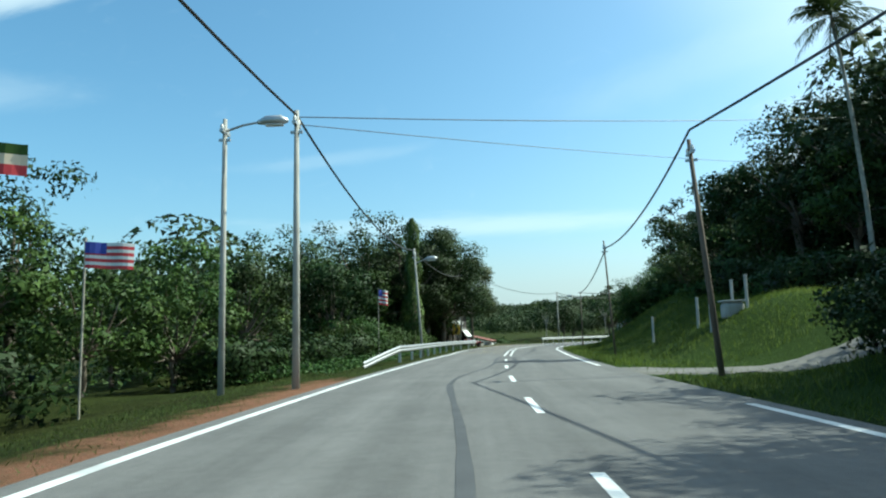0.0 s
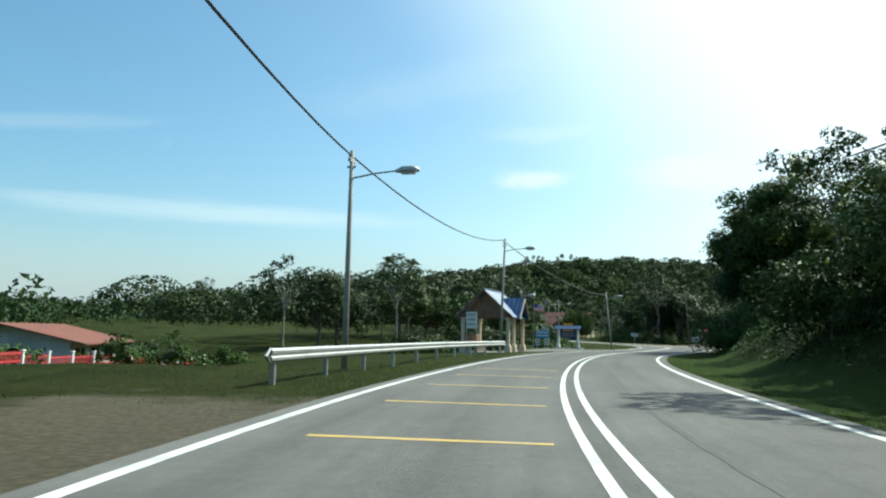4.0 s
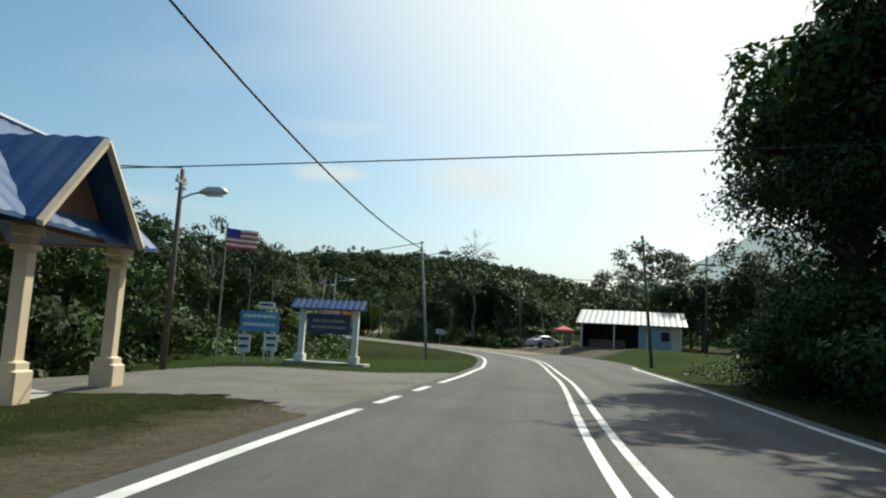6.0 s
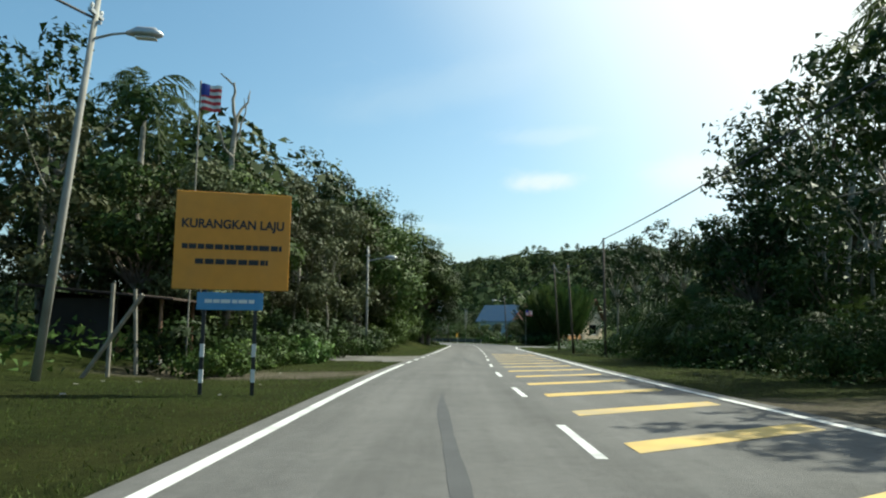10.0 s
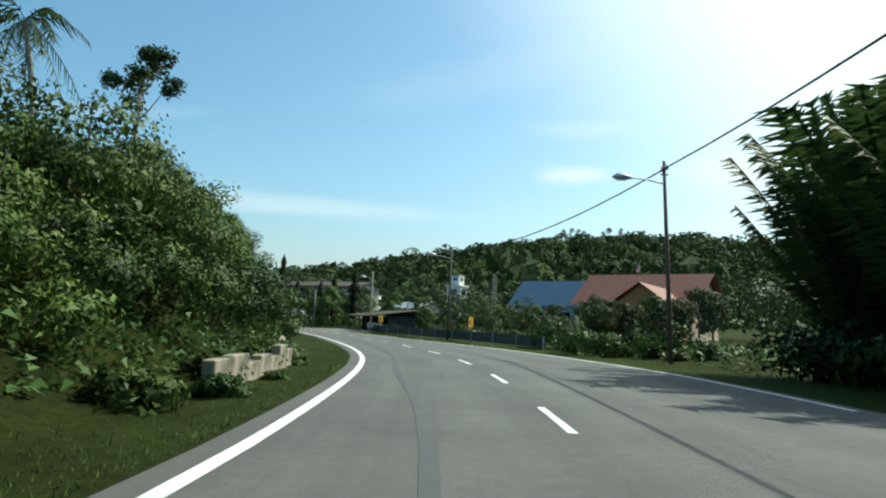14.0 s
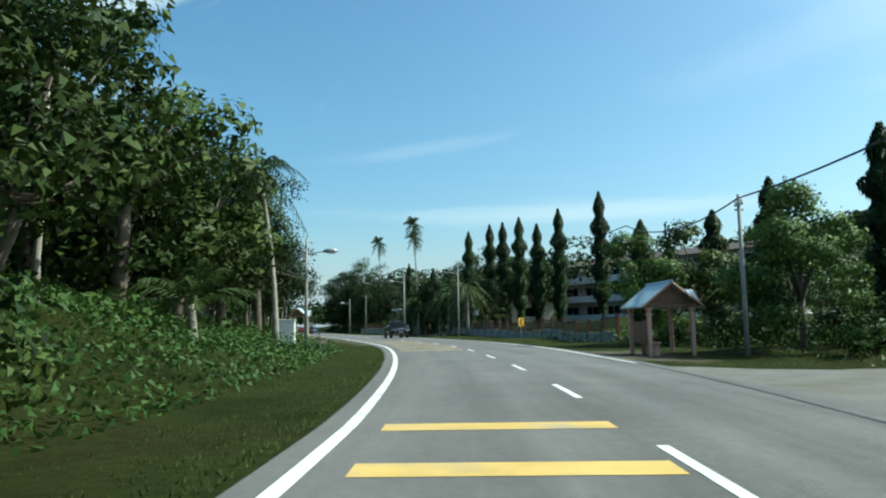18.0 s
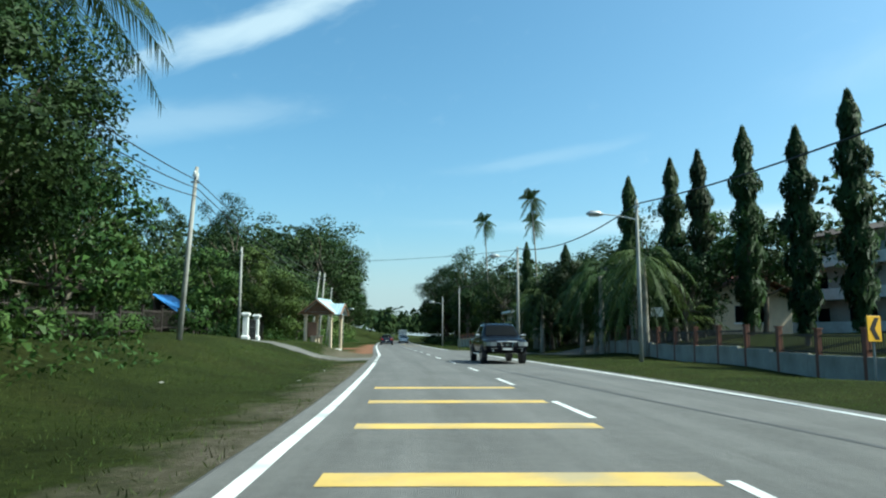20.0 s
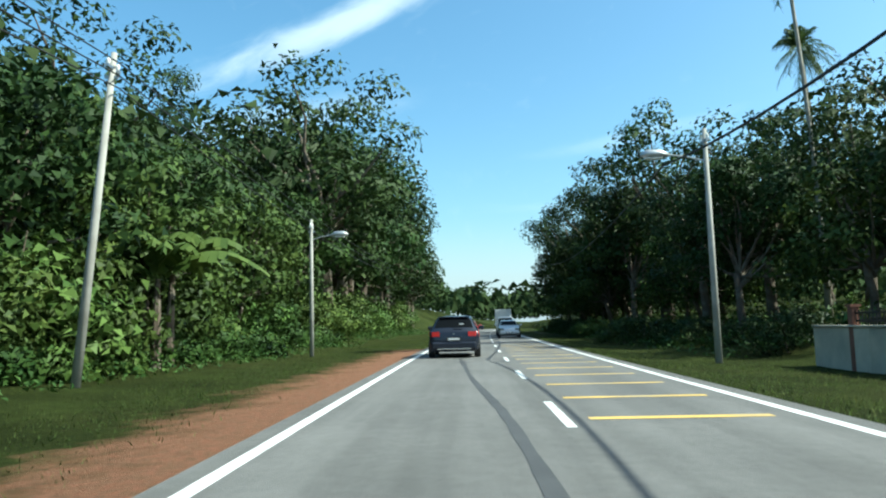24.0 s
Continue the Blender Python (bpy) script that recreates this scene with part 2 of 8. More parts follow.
PALEROOF = material("pale_blue_roof_sheet", (0.42, 0.55, 0.62), 0.4, vary=0.1, dirt=(0.5, 0.5, 0.48), dirt_amount=0.4, coat=0.1)
ZINC = material("zinc_roof", (0.40, 0.43, 0.45), 0.42, metal=0.4, vary=0.12, dirt=(0.32, 0.2, 0.13), dirt_amount=0.35, dirt_scale=0.6)
TILE = material("red_roof_tile", (0.20, 0.065, 0.042), 0.75, vary=0.2, scale=2, fine=20, dirt=(0.12, 0.08, 0.06), dirt_amount=0.5)
RUST = material("rusted_roof", (0.062, 0.04, 0.032), 0.8, vary=0.25, scale=1.2, fine=18, dirt=(0.03, 0.026, 0.024), dirt_amount=0.5, bump=0.2)
OLDWOOD = material("weathered_board", (0.036, 0.025, 0.02), 0.8, vary=0.3, scale=1.2, fine=20, bump=0.3, per_piece=0.35, dirt=(0.09, 0.075, 0.065), dirt_amount=0.3)
TIMBER = material("brown_timber", (0.22, 0.12, 0.07), 0.7, vary=0.2, scale=2, fine=20, bump=0.2)
# near black that stands in for the shade inside rooms and sheds
INDOOR_SHADE = material("indoor_shade", (0.03, 0.028, 0.026), 0.9, vary=0.2)
BLACK = material("black_paint", (0.02, 0.02, 0.021), 0.5, vary=0.1)
SIGN_ORANGE = material("orange_sheet", (0.72, 0.30, 0.03), 0.5, vary=0.05, dirt=(0.5, 0.25, 0.06), dirt_amount=0.3)
SIGN_BLUE = material("blue_sheet", (0.08, 0.28, 0.52), 0.5, vary=0.05, dirt=(0.3, 0.4, 0.5), dirt_amount=0.2)
BARK = material("bark", (0.12, 0.09, 0.065), 0.9, vary=0.3, scale=2, fine=12, bump=0.6, dirt=(0.26, 0.25, 0.2), dirt_amount=0.5, dirt_scale=1.5)
PALEBARK = material("pale_bark", (0.33, 0.30, 0.25), 0.9, vary=0.25, scale=2, fine=12, bump=0.4, dirt=(0.14, 0.13, 0.1), dirt_amount=0.6, dirt_scale=1.5)
LEAF_DARK = leaf_material("leaf_dark", (0.0159, 0.0345, 0.0101), (0.0396, 0.072, 0.0201))
LEAF_MID = leaf_material("leaf_mid", (0.0268, 0.0574, 0.0139), (0.0766, 0.126, 0.0291))
LEAF_LIGHT = leaf_material("leaf_light", (0.0367, 0.0775, 0.0163), (0.106, 0.171, 0.0407))
LEAF_DRY = leaf_material("leaf_dry", (0.048, 0.0653, 0.0288), (0.12, 0.125, 0.0576))
LEAF_GREY = leaf_material("leaf_grey", (0.0575, 0.0796, 0.0354), (0.142, 0.159, 0.0707))
FROND = leaf_material("frond", (0.03, 0.06, 0.015), (0.075, 0.112, 0.0338), 0.3)
GRASS = leaf_material("grass_blade", (0.06, 0.0938, 0.021), (0.112, 0.139, 0.045), 0.45, 0.7)
CYPRESS = leaf_material("mast_tree_leaf", (0.0132, 0.033, 0.00924), (0.0396, 0.0726, 0.0198), 0.25)


def ground_material():
    """Grass and soil at four scales: blades, tufts, clumps and wide patches of dry straw and bare earth."""
    m = material("grassland", (0.036, 0.048, 0.015), 0.95, vary=0.3, scale=0.5, fine=38, dirt=(0.05, 0.05, 0.02), dirt_amount=0.5, dirt_scale=0.2)
    t = m.node_tree
    p, c = t.nodes["Principled BSDF"], t.nodes["Texture Coordinate"]
    p.inputs["Specular IOR Level"].default_value = 0.05
    col = p.inputs["Base Color"].links[0].from_socket
    heights = []
    for sc, dark, light in ((6.0, (0.55, 0.6, 0.55), (1.25, 1.2, 1.1)), (95.0, (0.45, 0.5, 0.4), (1.45, 1.4, 1.25))):
        n, ramp, mul = t.nodes.new("ShaderNodeTexNoise"), t.nodes.new("ShaderNodeMapRange"), t.nodes.new("ShaderNodeMixRGB")
        n.inputs["Scale"].default_value, n.inputs["Detail"].default_value, n.inputs["Roughness"].default_value = sc, 6.0, 0.65
        t.links.new(c.outputs["Object"], n.inputs["Vector"])
        for k, v in enumerate((0.3, 0.7, 0.0, 1.0)):
            ramp.inputs[k + 1].default_value = v
        t.links.new(n.outputs["Fac"], ramp.inputs[0])
        tone = t.nodes.new("ShaderNodeMixRGB")
        tone.inputs[1].default_value, tone.inputs[2].default_value = (*dark, 1), (*light, 1)
        t.links.new(ramp.outputs[0], tone.inputs[0])
        mul.blend_type = "MULTIPLY"
        mul.inputs[0].default_value = 1.0
        t.links.new(col, mul.inputs[1])
        t.links.new(tone.outputs[0], mul.inputs[2])
        col = mul.outputs[0]
        heights.append(n.outputs["Fac"])
    # stretches of fresh grass, and worn ones of red earth and grey gravel, broken up towards their rims
    for attr, one, two in (("lush", (0.042, 0.072, 0.014), (0.027, 0.048, 0.01)), ("red_earth", (0.30, 0.135, 0.085), (0.19, 0.115, 0.07)), ("gravel", (0.18, 0.155, 0.12), (0.09, 0.08, 0.055))):
        cov, rough, fine = t.nodes.new("ShaderNodeAttribute"), t.nodes.new("ShaderNodeTexNoise"), t.nodes.new("ShaderNodeTexNoise")
        cov.attribute_name = attr
        for n, sc, det in ((rough, 0.9, 9.0), (fine, 9.0, 8.0)):
            n.inputs["Scale"].default_value, n.inputs["Detail"].default_value, n.inputs["Roughness"].default_value = sc, det, 0.68
            t.links.new(c.outputs["Object"], n.inputs["Vector"])
        add, ramp, tone, mix = (t.nodes.new("ShaderNodeMath"), t.nodes.new("ShaderNodeMapRange"), t.nodes.new("ShaderNodeMixRGB"), t.nodes.new("ShaderNodeMixRGB"))
        add.operation = "MULTIPLY_ADD"
        add.inputs[1].default_value = 1.5
        t.links.new(rough.outputs["Fac"], add.inputs[0])
        t.links.new(cov.outputs["Fac"], add.inputs[2])
        for k, v in enumerate((1.1, 1.55, 0.0, 0.95)):
            ramp.inputs[k + 1].default_value = v
        t.links.new(add.outputs[0], ramp.inputs[0])
        spread = t.nodes.new("ShaderNodeMapRange")
        for k, v in enumerate((0.32, 0.68, 0.0, 1.0)):
            spread.inputs[k + 1].default_value = v
        t.links.new(fine.outputs["Fac"], spread.inputs[0])
        t.links.new(spread.outputs[0], tone.inputs[0])
        tone.inputs[1].default_value, tone.inputs[2].default_value = (*one, 1), (*two, 1)
        t.links.new(ramp.outputs[0], mix.inputs[0])
        t.links.new(col, mix.inputs[1])
        t.links.new(tone.outputs[0], mix.inputs[2])
        col = mix.outputs[0]
    t.links.new(col, p.inputs["Base Color"])
    b = t.nodes.new("ShaderNodeBump")
    b.inputs["Strength"].default_value, b.inputs["Distance"].default_value = 0.9, 0.05
    add = t.nodes.new("ShaderNodeMath")
    t.links.new(heights[0], add.inputs[0])
    t.links.new(heights[1], add.inputs[1])
    t.links.new(add.outputs[0], b.inputs["Height"])
    t.links.new(b.outputs[0], p.inputs["Normal"])
    return m


GROUND = ground_material()


def road_material():
    """Worn asphalt: stone chips, paler wheel tracks, and streaks of oil and rubber drawn out along the lanes."""
    m = material("road_asphalt", (0.152, 0.149, 0.144), 0.85, vary=0.12, scale=0.5, fine=50, dirt=(0.11, 0.108, 0.106), dirt_amount=0.35, dirt_scale=0.12, spec=0.25)
    t = m.node_tree
    p, c = t.nodes["Principled BSDF"], t.nodes["Texture Coordinate"]
    col = p.inputs["Base Color"].links[0].from_socket
    at = {}
    for nm in ("along", "across"):
        at[nm] = t.nodes.new("ShaderNodeAttribute")
        at[nm].attribute_name = nm

    def math_node(op, a, b=0.0):
        n = t.nodes.new("ShaderNodeMath")
        n.operation = op
        for slot, v in ((0, a), (1, b)):
            if isinstance(v, (int, float)):
                n.inputs[slot].default_value = v
            else:
                t.links.new(v, n.inputs[slot])
        return n.outputs[0]

    def ramp(src, lo, hi, a, b):
        n = t.nodes.new("ShaderNodeMapRange")
        for k, v in enumerate((lo, hi, a, b)):
            n.inputs[k + 1].default_value = v
        t.links.new(src, n.inputs[0])
        return n.outputs[0]

    def times(col, fac):
        n = t.nodes.new("ShaderNodeMixRGB")
        n.blend_type = "MULTIPLY"
        n.inputs[0].default_value = 1.0
        t.links.new(col, n.inputs[1])
        t.links.new(fac, n.inputs[2])
        return n.outputs[0]

    def noise(vec, sc, detail, rough=0.6):
        n = t.nodes.new("ShaderNodeTexNoise")
        n.inputs["Scale"].default_value, n.inputs["Detail"].default_value, n.inputs["Roughness"].default_value = sc, detail, rough
        t.links.new(vec, n.inputs["Vector"])
        return n.outputs["Fac"]
    vec = t.nodes.new("ShaderNodeCombineXYZ")
    t.links.new(math_node("MULTIPLY", at["along"].outputs["Fac"], 0.07), vec.inputs[0])
    t.links.new(math_node("MULTIPLY", at["across"].outputs["Fac"], 1.6), vec.inputs[1])
    col = times(col, ramp(noise(vec.outputs[0], 1.0, 7.0, 0.65), 0.3, 0.7, 0.8, 1.14))
    tracks = math_node("COSINE", math_node("MULTIPLY", math_node("ABSOLUTE", math_node("ADD", at["across"].outputs["Fac"], 0.05)), 3.7))
    col = times(col, ramp(tracks, -1.0, 1.0, 1.05, 0.93))
    chips = noise(c.outputs["Object"], 130.0, 3.0, 0.8)
    col = times(col, ramp(chips, 0.32, 0.68, 0.68, 1.32))
    col = times(col, ramp(noise(c.outputs["Object"], 5.0, 8.0, 0.7), 0.3, 0.7, 0.88, 1.1))
    # darker tone over two stretches
    for s0, s1, tone in ((112, 208, 0.76), (306, 398, 0.76)):
        on = math_node("MULTIPLY", ramp(at["along"].outputs["Fac"], s0 - 14, s0 + 14, 0.0, 1.0), ramp(at["along"].outputs["Fac"], s1 - 14, s1 + 14, 1.0, 0.0))
        col = times(col, ramp(on, 0.0, 1.0, 1.0, tone))
    t.links.new(col, p.inputs["Base Color"])
    b = t.nodes.new("ShaderNodeBump")
    b.inputs["Strength"].default_value, b.inputs["Distance"].default_value = 0.7, 0.012
    t.links.new(chips, b.inputs["Height"])
    t.links.new(b.outputs[0], p.inputs["Normal"])
    return m


ROAD_ASPHALT = road_material()

# ---- building helpers ----
def mesh_from(name, verts, faces, mats, smooth=False, slots=None):
    me = bpy.data.meshes.new(name)
    me.from_pydata(verts, [], faces, shade_flat=True) if not smooth else me.from_pydata(verts, [], faces)
    for mt in (mats if isinstance(mats, (list, tuple)) else [mats]):
        me.materials.append(mt)
    if slots is not None:
        me.polygons.foreach_set("material_index", np.asarray(slots, dtype=np.int32))
    if smooth:
        me.polygons.foreach_set("use_smooth", np.ones(len(me.polygons), dtype=bool))
    me.update()
    return me


def thing(name, m=None, label="", category="", group="", kind=""):
    ob = new(name)
    ob.empty_display_size = 0.2
    if m is not None:
        ob.matrix_world = m
    return tagged(ob, label, category, group, kind)


def part(name, shape, mat, parent, label="", smooth=False):
    """Links a bmesh (or a ready mesh) as one mesh object under a thing or a part."""
    if isinstance(shape, bmesh.types.BMesh):
        me = bpy.data.meshes.new(name)
        shape.to_mesh(me)
        shape.free()
        me.materials.append(mat)
        if smooth:
            me.polygons.foreach_set("use_smooth", np.ones(len(me.polygons), dtype=bool))
    else:
        me = shape
    ob = new(name, me)
    ob.parent = parent
    return tagged(ob, label)


def add_box(bm, x0, x1, y0, y1, z0, z1, m=None, bevel=0.0):
    r = bmesh.ops.create_cube(bm, size=1.0)
    mm = Matrix.Translation(((x0 + x1) / 2, (y0 + y1) / 2, (z0 + z1) / 2)) @ Matrix.Diagonal((x1 - x0, y1 - y0, z1 - z0, 1))
    bmesh.ops.transform(bm, matrix=(m @ mm) if m else mm, verts=r["verts"])
    if bevel:
        edges = {e for v in r["verts"] for e in v.link_edges}
        bmesh.ops.bevel(bm, geom=list(edges), offset=bevel, segments=1, affect="EDGES")
    return bm


def box(x0, x1, y0, y1, z0, z1, m=None, bevel=0.0):
    return add_box(bmesh.new(), x0, x1, y0, y1, z0, z1, m, bevel)


def add_tube(bm, points, radii, sides=8, cap=True):
    """A tapered tube along points."""
    rings = []
    pts = [Vector(p) for p in points]
    if not hasattr(radii, "__len__"):
        radii = [radii] * len(pts)
    for i, p in enumerate(pts):
        d = (pts[min(i + 1, len(pts) - 1)] - pts[max(i - 1, 0)]).normalized()
        a = d.cross(Vector((0.31, 0.95, 0.07))).normalized() if abs(d.z) > 0.5 else d.cross(Vector((0, 0, 1))).normalized()
        b = d.cross(a)
        rings.append([bm.verts.new(p + (a * math.cos(k * 2 * math.pi / sides) + b * math.sin(k * 2 * math.pi / sides)) * radii[i]) for k in range(sides)])
    for r0, r1 in zip(rings, rings[1:]):
        for k in range(sides):
            bm.faces.new((r0[k], r0[(k + 1) % sides], r1[(k + 1) % sides], r1[k]))
    if cap:
        bm.faces.new(rings[0][::-1])
        bm.faces.new(rings[-1])
    return bm


def tube(points, radii, sides=8):
    return add_tube(bmesh.new(), points, radii, sides)


def add_prism(bm, outline, y0, y1):
    """An outline in x and z, drawn out along y."""
    a = [bm.verts.new((x, y0, z)) for x, z in outline]
    b = [bm.verts.new((x, y1, z)) for x, z in outline]
    n = len(a)
    for i in range(n):
        bm.faces.new((a[i], a[(i + 1) % n], b[(i + 1) % n], b[i]))
    bm.faces.new(a[::-1])
    bm.faces.new(b)
    bmesh.ops.recalc_face_normals(bm, faces=bm.faces)
    return bm


# ---- the road's line ----
LINE = np.array([
    (-0.3, -45.0), (0.4, -22.0), (1.0, 0.0), (1.9, 21.5), (3.8, 42.6), (6.5, 62.0), (12.3, 80.9), (23.1, 100.6), (37.2, 119.9),
    (54.2, 136.8), (70.8, 155.0), (83.5, 177.0), (92.8, 199.2), (101.5, 221.5), (111.1, 244.3), (120.4, 266.8), (129.2, 288.8),
    (135.9, 311.3), (138.3, 333.6), (138.7, 355.0), (137.7, 375.6), (135.0, 396.6), (130.3, 417.9), (123.2, 437.6), (115.4, 456.3),
    (107.8, 474.1), (100.5, 491.3), (92.0, 511.6), (83.7, 532.0), (75.6, 552.4), (67.7, 573.0), (60.0, 593.6), (52.5, 614.2), (45.0, 634.9)])


def glide(c, m=24):
    out = []
    n = len(c)
    for i in range(n - 1):
        p0, p1, p2, p3 = c[max(i - 1, 0)], c[i], c[i + 1], c[min(i + 2, n - 1)]
        for j in range(m):
            u = j / m
            out.append(0.5 * (2 * p1 + (p2 - p0) * u + (2 * p0 - 5 * p1 + 4 * p2 - p3) * u * u + (3 * p1 - p0 - 3 * p2 + p3) * u ** 3))
    out.append(c[-1])
    return np.array(out)


AXIS = glide(LINE)
RUN = np.concatenate([[0], np.cumsum(np.hypot(*np.diff(AXIS, axis=0).T))])
RUN -= RUN[48]
_d = np.gradient(AXIS, axis=0)
AHEAD = _d / np.hypot(*_d.T)[:, None]


def on_road(s, d):
    """World x, y at s metres along the road and d metres to the right of its middle."""
    x, y = np.interp(s, RUN, AXIS[:, 0]), np.interp(s, RUN, AXIS[:, 1])
    hx, hy = np.interp(s, RUN, AHEAD[:, 0]), np.interp(s, RUN, AHEAD[:, 1])
    over = s - RUN[-1]
    if over > 0:
        x, y = x + hx * over, y + hy * over
    return x + hy * d, y - hx * d


def heading(s):
    """Degrees to turn a thing so that its +y runs along the road."""
    return math.degrees(math.atan2(-np.interp(s, RUN, AHEAD[:, 0]), np.interp(s, RUN, AHEAD[:, 1])))


def road_coords(x, y):
    """Arrays of s and d for arrays of x and y."""
    x, y = np.asarray(x, float), np.asarray(y, float)
    s, d = np.empty_like(x), np.empty_like(x)
    axis = AXIS[::4]
    for k in range(0, len(x), 4000):
        i = np.argmin((x[k:k + 4000, None] - axis[None, :, 0]) ** 2 + (y[k:k + 4000, None] - axis[None, :, 1]) ** 2, axis=1) * 4
        vx, vy = x[k:k + 4000] - AXIS[i, 0], y[k:k + 4000] - AXIS[i, 1]
        s[k:k + 4000] = RUN[i] + vx * AHEAD[i, 0] + vy * AHEAD[i, 1]
        d[k:k + 4000] = vx * AHEAD[i, 1] - vy * AHEAD[i, 0]
    return s, d


# banks beside the road: s, width of the flat verge, run of the slope, height
LEFT_BANK = np.array([(-50, 5, 9, -0.8), (60, 5.2, 9, -0.8), (74, 9, 9, -0.2), (100, 9, 20, -1.0), (130, 7, 14, -1.2), (161, 8, 14, -0.6), (167, 4.2, 4.5, -1.05), (176, 4.2, 4.5, -1.0), (186, 8, 12, -0.4), (215, 10, 12, 0.2),
                      (250, 9, 10, 0.8), (300, 6, 7, 1.6), (325, 5.2, 6, 3.6), (350, 5.4, 6, 4.0), (380, 5.8, 7, 3.5), (425, 6, 8, 2.5), (450, 8, 9, 1.6), (463, 6, 7, 0.9),
                      (490, 5.4, 5.0, 1.15), (500, 4.8, 3.0, 0.85), (508, 4.8, 3.0, 0.8), (515, 6.0, 7, 0.8), (550, 8, 14, 1.0), (580, 9, 18, 3.5), (640, 9, 22, 7.0), (700, 9, 22, 7.0)])
RIGHT_BANK = np.array([(-50, 4.6, 6, 2.4), (13, 4.6, 7, 2.4), (21.5, 8, 7, 1.6), (28.5, 5.0, 7, 2.6), (45, 5.0, 9, 3.2), (70, 5.4, 9, 5.0), (125, 6, 9, 5.0), (160, 6.5, 8, 2.5), (172, 8.5, 8, 0.7), (182, 7.6, 4, 0.95), (206, 8, 5, 0.95), (220, 9, 8, 0.5),
                       (240, 10, 12, 0.4), (300, 9, 12, 0.6), (385, 10, 14, 0.3), (420, 12, 14, 0.2), (445, 12, 14, 0.8), (470, 12, 14, 1.6), (520, 11, 14, 1.5), (560, 6.5, 10, 1.2), (700, 6, 10, 1.2)])
# far hills: x, y, reach along x and y, height
HILLS = [(760, 1010, 400, 330, 100), (400, 1040, 230, 200, 24), (-130, 1180, 330, 200, 32), 
         (-520, 500, 240, 420, 20), (-380, 820, 260, 200, 24)]


def ground_at(x, y):
    """Heights of the ground for arrays of x and y."""
    x, y = np.atleast_1d(np.asarray(x, float)), np.atleast_1d(np.asarray(y, float))
    s, d = road_coords(x, y)
    z = np.zeros_like(x)
    for bank, side in ((LEFT_BANK, -1), (RIGHT_BANK, 1)):
        on = d * side > 0
        width, run, high = (np.interp(s, bank[:, 0], bank[:, k]) for k in (1, 2, 3))
        u = np.clip((np.abs(d) - width) / run, 0, 1)
        z += np.where(on, high * u * u * (3 - 2 * u), 0)
    away = np.clip((np.abs(d) - 5) / 12, 0, 1)
    z += away * (0.25 * np.sin(x * 0.31 + 1.3 * np.sin(y * 0.17)) + 0.2 * np.sin(y * 0.43 + x * 0.11))
    z -= 0.07 * np.clip((np.abs(d) - 3.9) / 1.2, 0, 1)
    far = np.clip((np.abs(d) - 40) / 120, 0, 1)
    for hx, hy, rx, ry, h in HILLS:
        z += far * h * np.exp(-((x - hx) / rx) ** 2 - ((y - hy) / ry) ** 2)
    return z


def gz(x, y):
    return float(ground_at(x, y)[0])


def spot(s, d, turn=0.0, scale=1.0, sink=0.0, lean=(0, 0)):
    """The pose of a thing that stands on the ground beside the road."""
    x, y = on_road(s, d)
    return pose(x, y, gz(x, y) - sink, lean[0], lean[1], heading(s) + turn) @ Matrix.Scale(scale, 4)


# ---- ground ----
def spaced(lo, a, b, hi, step):
    mid = np.arange(a, b + 0.01, step)
    left, right, w = [], [], step
    v = a
    while v > lo:
        w *= 1.22
        v -= w
        left.append(v)
    v, w = b, step
    while v < hi:
        w *= 1.22
        v += w
        right.append(v)
    return np.array(left[::-1] + mid.tolist() + right)


gx, gy = spaced(-3800, -70, 210, 4300, 1.25), spaced(-3800, -60, 640, 4300, 1.5)
mx, my = np.meshgrid(gx, gy)
mz = ground_at(mx.ravel(), my.ravel())
nx, ny = len(gx), len(gy)
ii = np.arange(nx * ny).reshape(ny, nx)
quads = np.stack([ii[:-1, :-1], ii[:-1, 1:], ii[1:, 1:], ii[1:, :-1]], -1).reshape(-1, 4)
ground = new("ground", mesh_from("ground", np.stack([mx.ravel(), my.ravel(), mz - 0.02], 1).tolist(), quads.tolist(), GROUND, smooth=True))
tagged(ground, "grassy ground with dry patches and low hills behind", "ground", kind="structure")


# stretches without grass beside the road: from s0 to s1, side, out to d1
WORN = {"red_earth": [(502, 570, -1, 5.6), (-12, 22, -1, 6.2), (483, 487, -1, 5.2), (527, 536, -1, 7.4)],
        "lush": [(166, 186, 1, 16), (8, 66, 1, 22), (66, 140, 1, 8), (150, 172, -1, 15), (318, 380, 1, 9)],
        "gravel": [(459, 488, -1, 5.3), (75, 95, -1, 9.2), (124, 141, -1, 5.8), (247, 252, -1, 12.5), (186, 217, 1, 17), (212, 242, 1, 8.6), (490, 506, -1, 6.6), (434, 444, 1, 7.5)]}


def worn(kind, s, d):
    """How bare the ground is, 0 to 1."""
    out = np.zeros(len(s))
    for s0, s1, side, d1 in WORN[kind]:
        inside = np.minimum(np.minimum(s - s0, s1 - s) * 0.5, d1 - np.abs(d))
        out = np.maximum(out, np.where(np.sign(d) == side, np.clip((inside + 0.9) / 2.2, 0, 1), 0))
    return out


_gs, _gd = road_coords(mx.ravel(), my.ravel())
for _kind in WORN:
    _a = ground.data.attributes.new(_kind, "FLOAT", "POINT")
    _a.data.foreach_set("value", worn(_kind, _gs, _gd).astype(np.float32))


